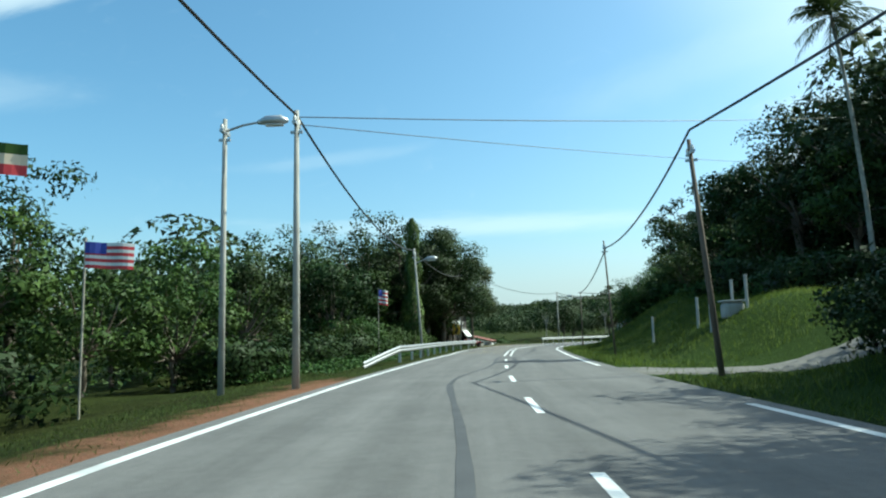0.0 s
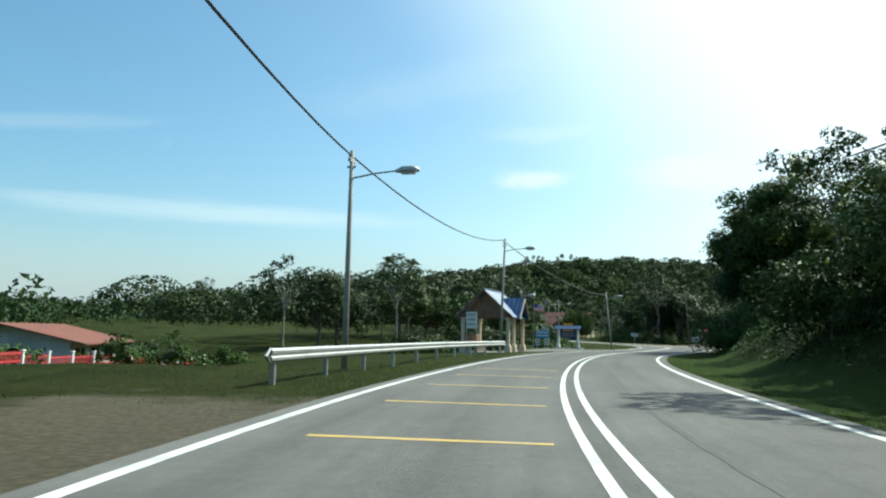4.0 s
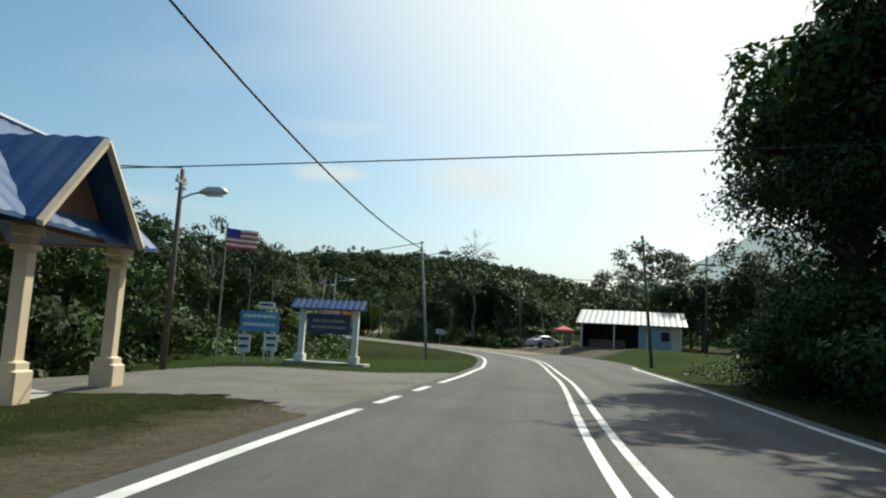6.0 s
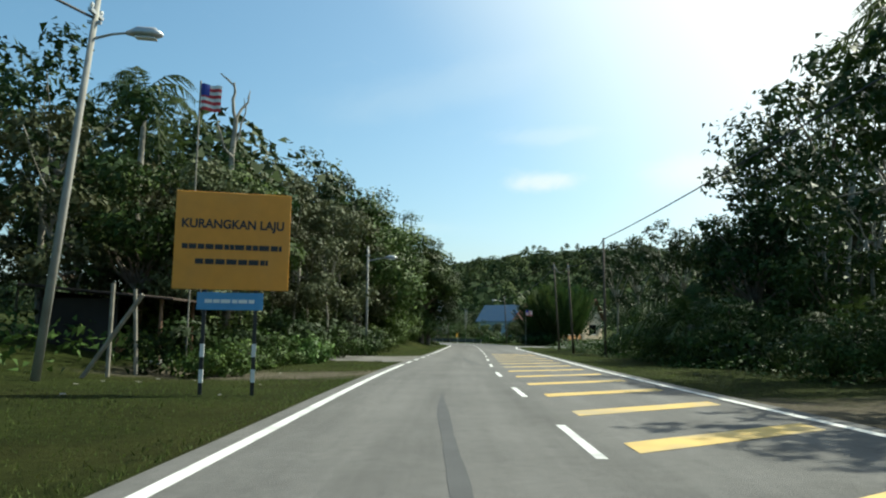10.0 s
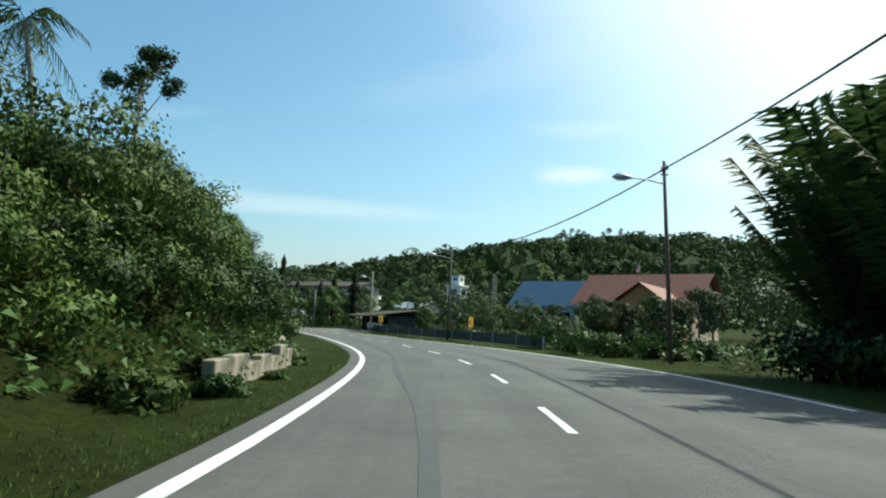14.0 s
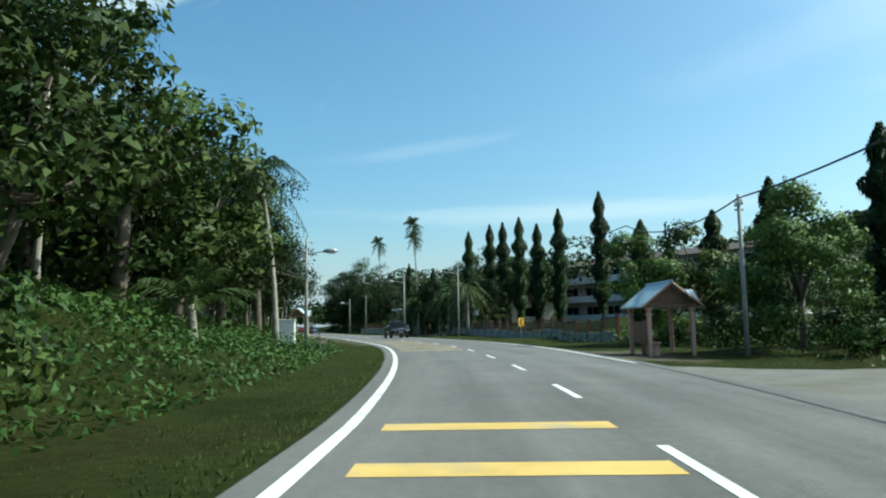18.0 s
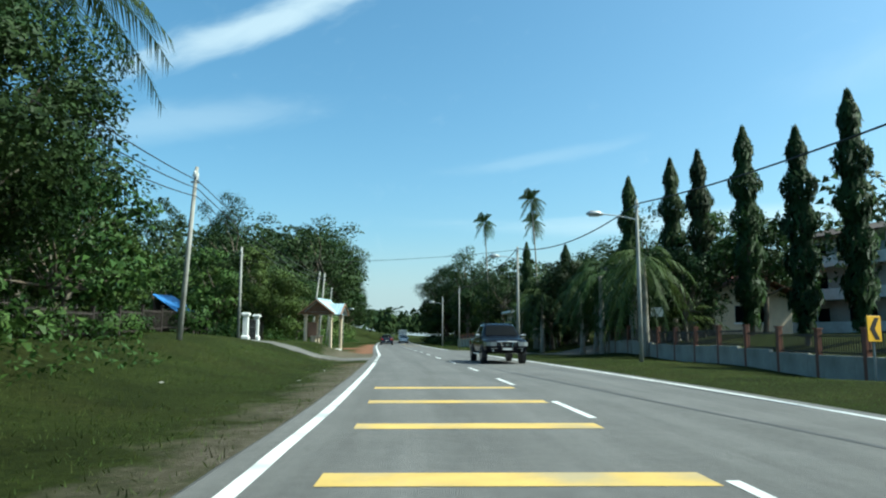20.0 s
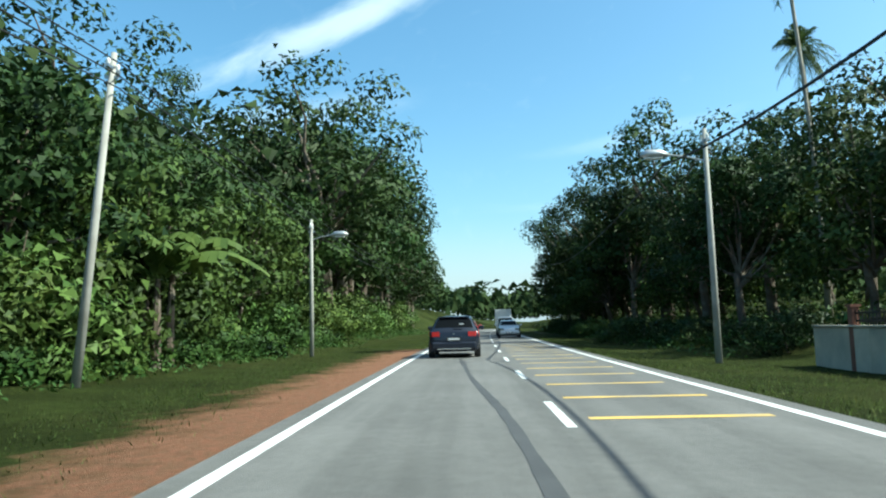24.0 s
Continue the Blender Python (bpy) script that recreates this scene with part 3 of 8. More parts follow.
def lie(x, y):
    """Heights of the ground's sheet itself, for arrays of x and y near the road."""
    i, j = np.clip(np.searchsorted(gx, x) - 1, 0, nx - 2), np.clip(np.searchsorted(gy, y) - 1, 0, ny - 2)
    u, v = (x - gx[i]) / (gx[i + 1] - gx[i]), (y - gy[j]) / (gy[j + 1] - gy[j])
    h = mz.reshape(ny, nx)
    return (h[j, i] * (1 - u) + h[j, i + 1] * u) * (1 - v) + (h[j + 1, i] * (1 - u) + h[j + 1, i + 1] * u) * v - 0.02


def ribbon(name, s0, s1, d0, d1, z, mat, step=1.5, parent=None, thick=0.0, slant=0.0):
    """A strip along the road; d0 and d1 may be functions of s; slant moves its right side ahead, in metres for each metre across."""
    n = max(2, int(abs(s1 - s0) / step) + 1)
    vs, fs = [], []
    for i in range(n):
        s = s0 + (s1 - s0) * i / (n - 1)
        a = d0(s) if callable(d0) else d0
        b = d1(s) if callable(d1) else d1
        row = [(a, z), (b, z)] if not thick else [(a - thick * 2, z - thick), (a, z), (b, z), (b + thick * 2, z - thick)]
        vs += [(*on_road(s + slant * (d - a), d), h) for d, h in row]
    k = len(row)
    for i in range(n - 1):
        for j in range(k - 1):
            p = i * k + j
            fs.append((p, p + 1, p + k + 1, p + k))
    me = mesh_from(name, vs, fs, mat)
    ob = new(name, me)
    if parent:
        ob.parent = parent
    return ob


def table(rows):
    a = np.array(rows, float)
    return lambda s: float(np.interp(s, a[:, 0], a[:, 1]))


LEFT_EDGE = table([(-50, -4.4), (7, -4.4), (25, -4.0), (45, -3.7), (60, -3.9), (70, -4.2), (90, -4.0), (130, -3.7), (145, -3.3), (157, -2.8), (172, -3.2), (185, -3.5),
                   (240, -3.65), (310, -3.5), (330, -3.25), (350, -3.4), (375, -3.5), (420, -3.2), (445, -3.7), (462, -3.9), (480, -3.7), (500, -3.2), (700, -3.2)])
RIGHT_EDGE = table([(-50, 3.4), (20, 3.2), (60, 3.4), (140, 3.6), (150, 4.0), (165, 4.6), (176, 6.0), (188, 7.4), (204, 7.6), (216, 5.2), (235, 3.8), (300, 3.8), (320, 5.2), (345, 6.3), (365, 5.6),
                    (380, 3.6), (425, 3.4), (445, 4.0), (470, 4.1), (500, 3.6), (530, 2.9), (700, 2.9)])
road = ribbon("road", -44, 690, lambda s: LEFT_EDGE(s) - 0.36, lambda s: RIGHT_EDGE(s) + 0.4, 0.0, ROAD_ASPHALT, 1.5, thick=0.06)
_v = np.empty(len(road.data.vertices) * 3)
road.data.vertices.foreach_get("co", _v)
_rs, _rd = road_coords(_v[0::3], _v[1::3])
for _name, _vals in (("along", _rs), ("across", _rd)):
    road.data.attributes.new(_name, "FLOAT", "POINT").data.foreach_set("value", np.asarray(_vals, np.float32))
tagged(road, "grey weathered two-lane asphalt road with painted lines", "road", kind="structure")


def marking(s0, s1, d0, d1, mat=PAINT, label="white painted line", name="painted_line", step=1.2):
    return tagged(ribbon(name, s0, s1, d0, d1, 0.005, mat, step, parent=road), label)


def edge_line(edge, s0, s1, label):
    marking(s0, s1, lambda s: edge(s) - 0.08, lambda s: edge(s) + 0.08, label=label)


for s0, s1 in ((-44, 139), (146, 256), (277, 487), (496, 690)):
    edge_line(LEFT_EDGE, s0, s1, "solid white edge line")
for k in range(5):
    edge_line(LEFT_EDGE, 257.5 + k * 4, 259.5 + k * 4, "broken white edge line")
    if k < 2:
        edge_line(LEFT_EDGE, 488.5 + k * 4, 490.5 + k * 4, "broken white edge line")
        edge_line(LEFT_EDGE, 140 + k * 3, 141.6 + k * 3, "broken white edge line")
for s0, s1 in ((-44, 11), (25, 168), (204, 318), (336, 408), (432, 505), (518, 690)):
    edge_line(RIGHT_EDGE, s0, s1, "solid white edge line")
for s in np.arange(-38.8, 36, 7.0):
    marking(s, s + 2.6, -0.06, 0.06, label="white centre dash", name="centre_dash")
for s in np.arange(212.6, 690, 7.0):
    marking(s, s + 2.6, -0.06, 0.06, label="white centre dash", name="centre_dash")
for side in (-0.17, 0.17):
    marking(39, 211, side - 0.06, side + 0.06, label="solid white line of a double centre line")
for s in (45.7, 49.7, 53.7, 58.2, 61.9, 66.0, 69.7, 73.2, *np.arange(77.4, 110, 4.1)):
    marking(s, s + 0.14, -3.2, -0.5, YELLOW, "thin faded yellow bar across the lane", "yellow_bar", 0.07)
for s in (*np.arange(397.3, 420, 2.45), *np.arange(446.2, 473, 3.45)):
    marking(s, s + 0.55, -2.8 if s < 430 else -3.3, -0.15, YELLOW, "yellow bar across the lane", "yellow_bar", 0.2)
for s in np.arange(190.4, 276, 3.35):
    e = RIGHT_EDGE(s) - 0.5
    n = ribbon("yellow_bar", s, s + 0.7, 0.45, e, 0.005, YELLOW, 0.2, parent=road, slant=0.7)
    tagged(n, "slanting yellow bar across the oncoming lane")
for s in np.arange(542.2, 575, 2.4):
    marking(s, s + 0.22, 0.3, 2.5, YELLOW, "faded yellow bar across the oncoming lane", "yellow_bar", 0.1)


# ---- seams, cracks and mud on the road ----
def seam(points, width, label="wandering dark tar seam in the lane", seed=1):
    """A ragged band of tar through points (s, d)."""
    a = np.array(points, float)
    a = a[np.argsort(a[:, 0])]
    rng = np.random.default_rng(seed)
    ss = np.arange(a[0, 0], a[-1, 0], 0.35)
    mid = np.interp(ss, a[:, 0], a[:, 1])
    k = 9
    mid = np.convolve(np.pad(mid, k, mode="edge"), np.ones(2 * k + 1) / (2 * k + 1), "valid") + 0.06 * np.sin(ss * 0.31) + rng.normal(0, 0.004, len(ss))
    wide = np.convolve(rng.random(len(ss) + 10), np.ones(11) / 11, "valid")
    w = width * (0.1 + 0.8 * wide + 0.06 * rng.random(len(ss))) * 0.8 * np.clip(np.minimum(ss - ss[0], ss[-1] - ss) / 4, 0.1, 1)
    vs = [(*on_road(s, m + f * q), 0.004) for s, m, q in zip(ss, mid, w) for f in (-1, 1)]
    fs = [(2 * i, 2 * i + 1, 2 * i + 3, 2 * i + 2) for i in range(len(ss) - 1)]
    ob = new("tar_seam", mesh_from("tar_seam", vs, fs, TAR))
    ob.parent = road
    return tagged(ob, label)


seam([(-10, -1.0), (5, -1.1), (11.4, -1.2), (18.7, -1.6), (27, -0.5), (36, -0.4), (44, 0.1)], 0.16)
seam([(46, 2.0), (50, 1.6), (55, 1.4), (66, -0.5), (68, -0.9), (70.4, -0.4), (76, 0.6), (86, 1.0), (100, 1.3), (116, 0.8)], 0.11)
seam([(205, -1.4), (208, -1.4), (213, -1.2), (220, -1.0), (229, -1.3), (242, -1.6)], 0.2)
seam([(204, -1.8), (214, -1.6), (224, -1.8)], 0.13)
seam([(254, -0.2), (257, -0.4), (259.2, -0.8), (262.6, -1.1), (268, -1.5)], 0.14)
seam([(254, -0.5), (257.1, -0.7), (262, -1.3)], 0.1)
seam([(310, -1.5), (328.5, -1.6), (331, -1.7), (336, -2.0), (341, -2.4), (352, -2.3), (358, -2.1), (368, -2.0), (374, -2.8), (378, -3.0), (382, -2.5), (390, -1.6), (394, -1.0)], 0.2)
seam([(393, -0.8), (396, -0.9), (399, -1.0), (404, -1.3), (407, -1.5), (416, -1.9)], 0.16)
seam([(450, 3.2), (462, 2.5), (465, 2.0), (472, 1.3), (480, 0.8), (494, 0.4)], 0.13)
seam([(500, 0.1), (510, 0.0), (520.4, -0.4), (523, -0.4), (538, -0.55), (540.5, -0.5), (544.5, -0.7), (549, -1.2), (560, -1.6)], 0.17)
seam([(512, -1.1), (520, -1.0), (525, -1.0), (530, -1.3)], 0.11)
_m = np.random.default_rng(12)
for k in range(34):
    s, d = (_m.uniform(397.6, 403), _m.normal(-0.75, 0.22)) if k < 17 else (_m.uniform(397, 406), _m.uniform(0.3, 1.6))
    r = _m.uniform(0.06, 0.24) if k < 17 else _m.uniform(0.04, 0.16)
    vs = [(r * q * math.cos(a), r * q * 0.6 * math.sin(a), 0.0) for a, q in ((i * 0.785, _m.uniform(0.6, 1.2)) for i in range(8))] + [(0, 0, r * 0.28)]
    clod = new("mud_clod", mesh_from("mud_clod", vs, [(i, (i + 1) % 8, 8) for i in range(8)], MUD))
    clod.matrix_world = pose(*on_road(s, d), 0.003, 0, 0, _m.uniform(0, 360))
    tagged(clod, "flattened clod of dark mud on the road", "mud", "mud clods")

# ---- plants ----
def leaf_cards(centres, normals, size, rng, droop=0.0, long=1.6):
    """Leaves as pointed blades of three corners round the given points, lying roughly across the normals."""
    n = len(centres)
    up = normals + rng.normal(0, 0.45, (n, 3))
    up /= np.linalg.norm(up, axis=1, keepdims=True)
    side = np.cross(up, rng.normal(0, 1, (n, 3)))
    side /= np.linalg.norm(side, axis=1, keepdims=True) + 1e-9
    ahead = np.cross(side, up)
    ahead[:, 2] -= droop
    w = size * rng.uniform(0.65, 1.3, n)[:, None]
    a = centres - ahead * w * long * 0.5
    b = centres + side * w * 0.5 + up * w * 0.12
    c = centres + ahead * w * long * 0.5
    d = centres - side * w * 0.5 + up * w * 0.12
    verts = np.stack([(a + d) * 0.5, c, b], 1).reshape(-1, 3)
    return verts, np.arange(n * 3).reshape(n, 3)


def leafy_mesh(name, v, f, mat, soft=None):
    """A mesh of leaves; soft: one direction for each leaf, the way its clump faces, by which it takes the light."""
    me = mesh_from(name, v.tolist(), f.tolist(), mat)
    if soft is not None:
        soft = soft / (np.linalg.norm(soft, axis=1, keepdims=True) + 1e-9)
        me.normals_split_custom_set_from_vertices(np.repeat(soft, 3, axis=0).tolist())
    return me


def clumps_to_leaves(balls, count, size, rng, shell=0.55, droop=0.15):
    """count leaves over the balls (x, y, z, radius), mostly in their outer shells, denser above; with the way each one faces."""
    balls = np.asarray(balls, float)
    w = balls[:, 3] ** 2
    pick = rng.choice(len(balls), count, p=w / w.sum())
    v = rng.normal(0, 1, (count, 3))
    v[:, 2] = np.where(rng.random(count) < 0.4, np.abs(v[:, 2]), v[:, 2])
    v /= np.linalg.norm(v, axis=1, keepdims=True)
    r = balls[pick, 3] * (1 - shell * rng.random(count) ** 1.6) * rng.uniform(0.85, 1.12, count)
    # twigs break the clump's skin into tufts
    r *= 1 + 0.16 * np.sin(v[:, 0] * 7 + pick) * np.sin(v[:, 1] * 7 + 2 * pick) + 0.1 * np.sin(v[:, 2] * 11 + pick)
    c = balls[pick, :3] + v * r[:, None] * np.array([1.0, 1.0, 0.78])
    leaf_v, leaf_f = leaf_cards(c, v * 0.8 + np.array([0, 0, 0.35]), size, rng, droop)
    away = c - np.average(balls[:, :3], axis=0, weights=w)
    away /= np.linalg.norm(away, axis=1, keepdims=True) + 1e-9
    return leaf_v, leaf_f, v + 0.45 * away + rng.normal(0, 0.28, (count, 3))


def limb_points(a, b, rng, bend=0.12, n=5):
    a, b = np.asarray(a, float), np.asarray(b, float)
    L = np.linalg.norm(b - a)
    pts = [a + (b - a) * i / (n - 1) for i in range(n)]
    return [p + rng.normal(0, bend * L / n, 3) * (0 < i < n - 1) for i, p in enumerate(pts)]


def leafy_crown(balls, leaves, leaf, rng, mat, name="crown", shell=0.55, floor=None):
    v, f, soft = clumps_to_leaves(balls, leaves, leaf, rng, shell)
    if floor is not None:
        v[:, 2] = np.maximum(v[:, 2], floor)
    return leafy_mesh(name, v, f, mat, soft)


def broadleaf(seed, height, spread, trunk_share, leaves, leaf, mat, bark, thin=1.0, balls=26, low=0.35):
    """Meshes of a trunk with limbs and of a crown."""
    rng = np.random.default_rng(seed)
    bm = bmesh.new()
    fork = height * trunk_share
    r0 = height * 0.022 * thin
    add_tube(bm, limb_points((0, 0, -0.5), (rng.normal(0, 0.25), rng.normal(0, 0.25), fork), rng, 0.05), [r0 * 1.5, r0 * 1.05, r0, r0 * 0.9, r0 * 0.85], 8)
    cl = []
    for k in range(balls):
        a = k * 2.399 + rng.normal(0, 0.3)
        rr = spread * (rng.random() ** 0.55) * 0.92
        z = height * (low + (1 - low) * rng.random() ** 0.8) * (1 - 0.28 * (rr / spread) ** 2)
        cl.append((math.cos(a) * rr, math.sin(a) * rr, z, spread * rng.uniform(0.2, 0.38)))
    cl.append((0, 0, height * 0.93, spread * 0.3))
    for k in range(0, balls, 2):
        x, y, z, r = cl[k]
        start = (0, 0, fork * rng.uniform(0.75, 1.0))
        add_tube(bm, limb_points(start, (x * 0.9, y * 0.9, z), rng), [r0 * 0.6, r0 * 0.45, r0 * 0.32, r0 * 0.2, r0 * 0.1], 5, cap=False)
    me = bpy.data.meshes.new("trunk")
    bm.to_mesh(me)
    bm.free()
    me.materials.append(bark)
    me.polygons.foreach_set("use_smooth", np.ones(len(me.polygons), dtype=bool))
    return me, leafy_mesh("crown", *clumps_to_leaves(cl, leaves, leaf, rng)[:2], mat) if thin < 0.5 else leafy_crown(cl, leaves, leaf, rng, mat)


def stem_mesh(seed, w, h):
    """The woody stem of a bush."""
    rng = np.random.default_rng(seed)
    bm = bmesh.new()
    add_tube(bm, limb_points((0, 0, -0.25), (w * 0.1, 0, h * 0.8), rng), [0.07, 0.055, 0.045, 0.03, 0.015], 6)
    me = bpy.data.meshes.new("stem")
    bm.to_mesh(me)
    bm.free()
    me.materials.append(BARK)
    return me


def shrub_mesh(seed, w, h, leaves, leaf, mat, balls=9):
    rng = np.random.default_rng(seed)
    cl = []
    for k in range(balls):
        a = k * 2.399
        rr = w * 0.5 * (rng.random() ** 0.6)
        cl.append((math.cos(a) * rr, math.sin(a) * rr, h * rng.uniform(0.1, 0.8) * (1 - 0.4 * (rr / (w * 0.5)) ** 2), w * rng.uniform(0.17, 0.3)))
    return leafy_crown(cl, leaves, leaf, rng, mat, "foliage", 0.6, -0.15)


def frond_cards(verts, faces, base, az, rise, length, leaflets, width, rng, sag=1.2, leaf=0.30):
    """One palm frond: an arched rib of leaflet pairs that hang from it."""
    pts = []
    d = np.array([math.cos(az), math.sin(az)])
    for i in range(9):
        u = i / 8
        out = length * u * math.cos(rise) * (1 - 0.12 * u)
        z = length * (u * math.sin(rise) - sag * 0.55 * u * u)
        pts.append(np.array([base[0] + d[0] * out, base[1] + d[1] * out, base[2] + z]))
    side = np.array([-d[1], d[0], 0])
    for i in range(8):
        a, b = pts[i], pts[i + 1]
        k = len(verts)
        wv = side * 0.03
        verts.extend([a - wv, a + wv, b + wv, b - wv])
        faces.append((k, k + 1, k + 2, k + 3))
    for j in range(leaflets):
        u = 0.12 + 0.88 * (j + rng.random()) / leaflets
        i = min(int(u * 8), 7)
        p = pts[i] + (pts[i + 1] - pts[i]) * (u * 8 - i)
        dirn = pts[i + 1] - pts[i]
        dirn = dirn / np.linalg.norm(dirn)
        ll = length * leaf * (1.0 - 0.65 * abs(u - 0.45) * 1.6) * rng.uniform(0.8, 1.1)
        for sg in (-1, 1):
            tip = p + side * sg * ll * 0.62 + dirn * ll * 0.55 - np.array([0, 0, ll * rng.uniform(0.25, 0.7)])
            k = len(verts)
            verts.extend([p - dirn * width, tip, p + dirn * width])
            faces.append((k, k + 1, k + 2))


def palm_meshes(seed, height, fronds, length, lean, leaflets=18, radius=0.14, rise=(-0.6, 1.2), sag=1.2, bark=PALEBARK, mat=FROND, leaf=0.30):
    rng = np.random.default_rng(seed)
    bend = [(lean[0] * u * u, lean[1] * u * u, height * u - (0.4 if u == 0 else 0)) for u in (0, 0.15, 0.35, 0.6, 0.8, 1.0)]
    bm = tube(bend, [radius * k for k in (1.7, 1.15, 1.0, 0.9, 0.8, 0.75)], 9)
    me = bpy.data.meshes.new("trunk")
    bm.to_mesh(me)
    bm.free()
    me.materials.append(bark)
    me.polygons.foreach_set("use_smooth", np.ones(len(me.polygons), dtype=bool))
    verts, faces = [], []
    for k in range(fronds):
        frond_cards(verts, faces, (lean[0], lean[1], height), k * 2.399 + rng.normal(0, 0.2), rise[0] + (rise[1] - rise[0]) * rng.random(), length * rng.uniform(0.85, 1.1), leaflets, 0.05, rng, sag, leaf)
    crown = mesh_from("crown", [tuple(v) for v in verts], faces, mat)
    return me, crown


def banana_meshes(seed, height, mat):
    """Three stems with long arching leaves, torn along their rims."""
    rng = np.random.default_rng(seed)
    bm = bmesh.new()
    verts, faces = [], []
    for st in range(3):
        bx, by = rng.normal(0, 0.45, 2)
        h = height * rng.uniform(0.35, 0.55)
        add_tube(bm, [(bx, by, -0.3), (bx, by, h * 0.5), (bx * 1.1, by * 1.1, h)], [0.13, 0.1, 0.06], 7)
        for k in range(9):
            az, rise, L = k * 2.399 + rng.normal(0, 0.3), rng.uniform(0.75, 1.5), height * rng.uniform(0.42, 0.6)
            d, side = np.array([math.cos(az), math.sin(az)]), np.array([-math.sin(az), math.cos(az), 0])
            spine = []
            for i in range(13):
                u = i / 12
                out = L * u * math.cos(rise) + 0.16 * L * u * u
                spine.append(np.array([bx + d[0] * out, by + d[1] * out, h + L * (u * math.sin(rise) - 0.68 * u ** 2.4)]))
            for i in range(1, 12):
                w = L * 0.125 * math.sin(math.pi * min(1, i / 12 * 0.9 + 0.1)) + 0.02
                for sg in (-1, 1):
                    reach, hang = w * rng.uniform(0.65, 1.15), w * rng.uniform(0.3, 1.0)
                    a, b = spine[i], spine[i + 1]
                    tip = side * sg * reach - np.array([0, 0, hang])
                    kx = len(verts)
                    verts.extend((a, b, b + tip, a + tip * rng.uniform(0.85, 1.0)))
                    faces.append((kx, kx + 1, kx + 2, kx + 3))
    me = bpy.data.meshes.new("trunk")
    bm.to_mesh(me)
    bm.free()
    me.materials.append(BARK)
    return me, mesh_from("crown", [tuple(v) for v in verts], faces, mat)


def column_tree(seed, height, width, leaves, mat):
    """A mast tree: a narrow column of hanging leaves."""
    rng = np.random.default_rng(seed)
    bm = tube([(0, 0, -0.4), (0.05, 0, height * 0.4), (0, 0.05, height * 0.97)], [0.16, 0.11, 0.03], 7)
    me = bpy.data.meshes.new("trunk")
    bm.to_mesh(me)
    bm.free()
    me.materials.append(BARK)
    u = rng.random(leaves) ** 0.9
    prof = width * 0.5 * np.minimum(1, (1 - u) * 3.2 + 0.08) ** 0.7 * (0.75 + 0.25 * np.sin(u * 34 + rng.random() * 6)) * np.minimum(1, 0.55 + u * 2.2)
    a = rng.random(leaves) * 2 * np.pi
    r = prof * (1 - 0.5 * rng.random(leaves) ** 2)
    c = np.stack([r * np.cos(a), r * np.sin(a), 0.6 + u * (height - 0.6)], 1)
    nrm = np.stack([np.cos(a), np.sin(a), 0.3 + 0 * a], 1)
    v, f = leaf_cards(c, nrm, 0.22, rng, droop=0.9, long=2.0)
    return me, leafy_mesh("crown", v, f, mat, nrm + rng.normal(0, 0.3, nrm.shape))


def dead_meshes(seed, height):
    rng = np.random.default_rng(seed)
    bm = bmesh.new()

    def grow(p, d, L, r, depth):
        q = p + d * L
        add_tube(bm, limb_points(p, q, rng, 0.18), [r, r * 0.9, r * 0.8, r * 0.7, r * 0.6], 6 if depth > 1 else 5, cap=False)
        if depth:
            for k in range(2 if depth > 2 else 3):
                nd = d + rng.normal(0, 0.5, 3) + np.array([0, 0, 0.15])
                grow(q, nd / np.linalg.norm(nd), L * rng.uniform(0.5, 0.75), r * 0.55, depth - 1)
    base, lean, tall, thick = np.array([0, 0, -0.4]), np.array([0.03, 0.02, 1.0]), height * 0.52, height * 0.017
    top = base + lean * tall
    for k in range(2):
        nd = lean + rng.normal(0, 0.5, 3) + np.array([0, 0, 0.15])
        grow(top, nd / np.linalg.norm(nd), tall * rng.uniform(0.55, 0.75), thick * 0.55, 3)
    limbs, trunk = bpy.data.meshes.new("limbs"), bpy.data.meshes.new("trunk")
    bm.to_mesh(limbs)
    bm.free()
    bm = tube(limb_points(base, top, rng, 0.18), [thick, thick * 0.9, thick * 0.8, thick * 0.7, thick * 0.6], 8)
    bm.to_mesh(trunk)
    bm.free()
    for me in (limbs, trunk):
        me.materials.append(BARK)
    return trunk, limbs


def snag_meshes(seed, height):
    """A straight dead trunk with a stubby forked top."""
    rng = np.random.default_rng(seed)
    trunk, limbs = bpy.data.meshes.new("trunk"), bpy.data.meshes.new("limbs")
    top = np.array([0.25, 0.1, height * 0.86])
    bm = tube(limb_points(np.array([0, 0, -0.4]), top, rng, 0.05, 7), [0.2, 0.19, 0.17, 0.16, 0.14, 0.13, 0.12], 9)
    bm.to_mesh(trunk)
    bm.free()
    bm = bmesh.new()
    for a, b, r in ((0.8, (-0.55, 0.1, 0.83), 0.07), (1.0, (0.05, 0.1, 1.0), 0.09), (0.985, (0.75, 0.2, 0.965), 0.07), (0.9, (0.5, -0.2, 0.92), 0.05)):
        p0 = top * a + np.array([0, 0, 0.0])
        p1 = np.array([b[0] * height * 0.09, b[1], b[2] * height])
        add_tube(bm, limb_points(p0, p1, rng, 0.16), [r, r * 0.9, r * 0.85, r * 0.7, r * 0.5], 6)
        q = p1 + np.array([rng.normal(0, 0.25), 0.1, 0.35])
        add_tube(bm, limb_points(p1 * 0.92 + p0 * 0.08, q, rng, 0.2), [r * 0.6, r * 0.55, r * 0.5, r * 0.4, r * 0.25], 5)
    bm.to_mesh(limbs)
    bm.free()
    for me in (trunk, limbs):
        me.materials.append(PALEBARK)
    return trunk, limbs


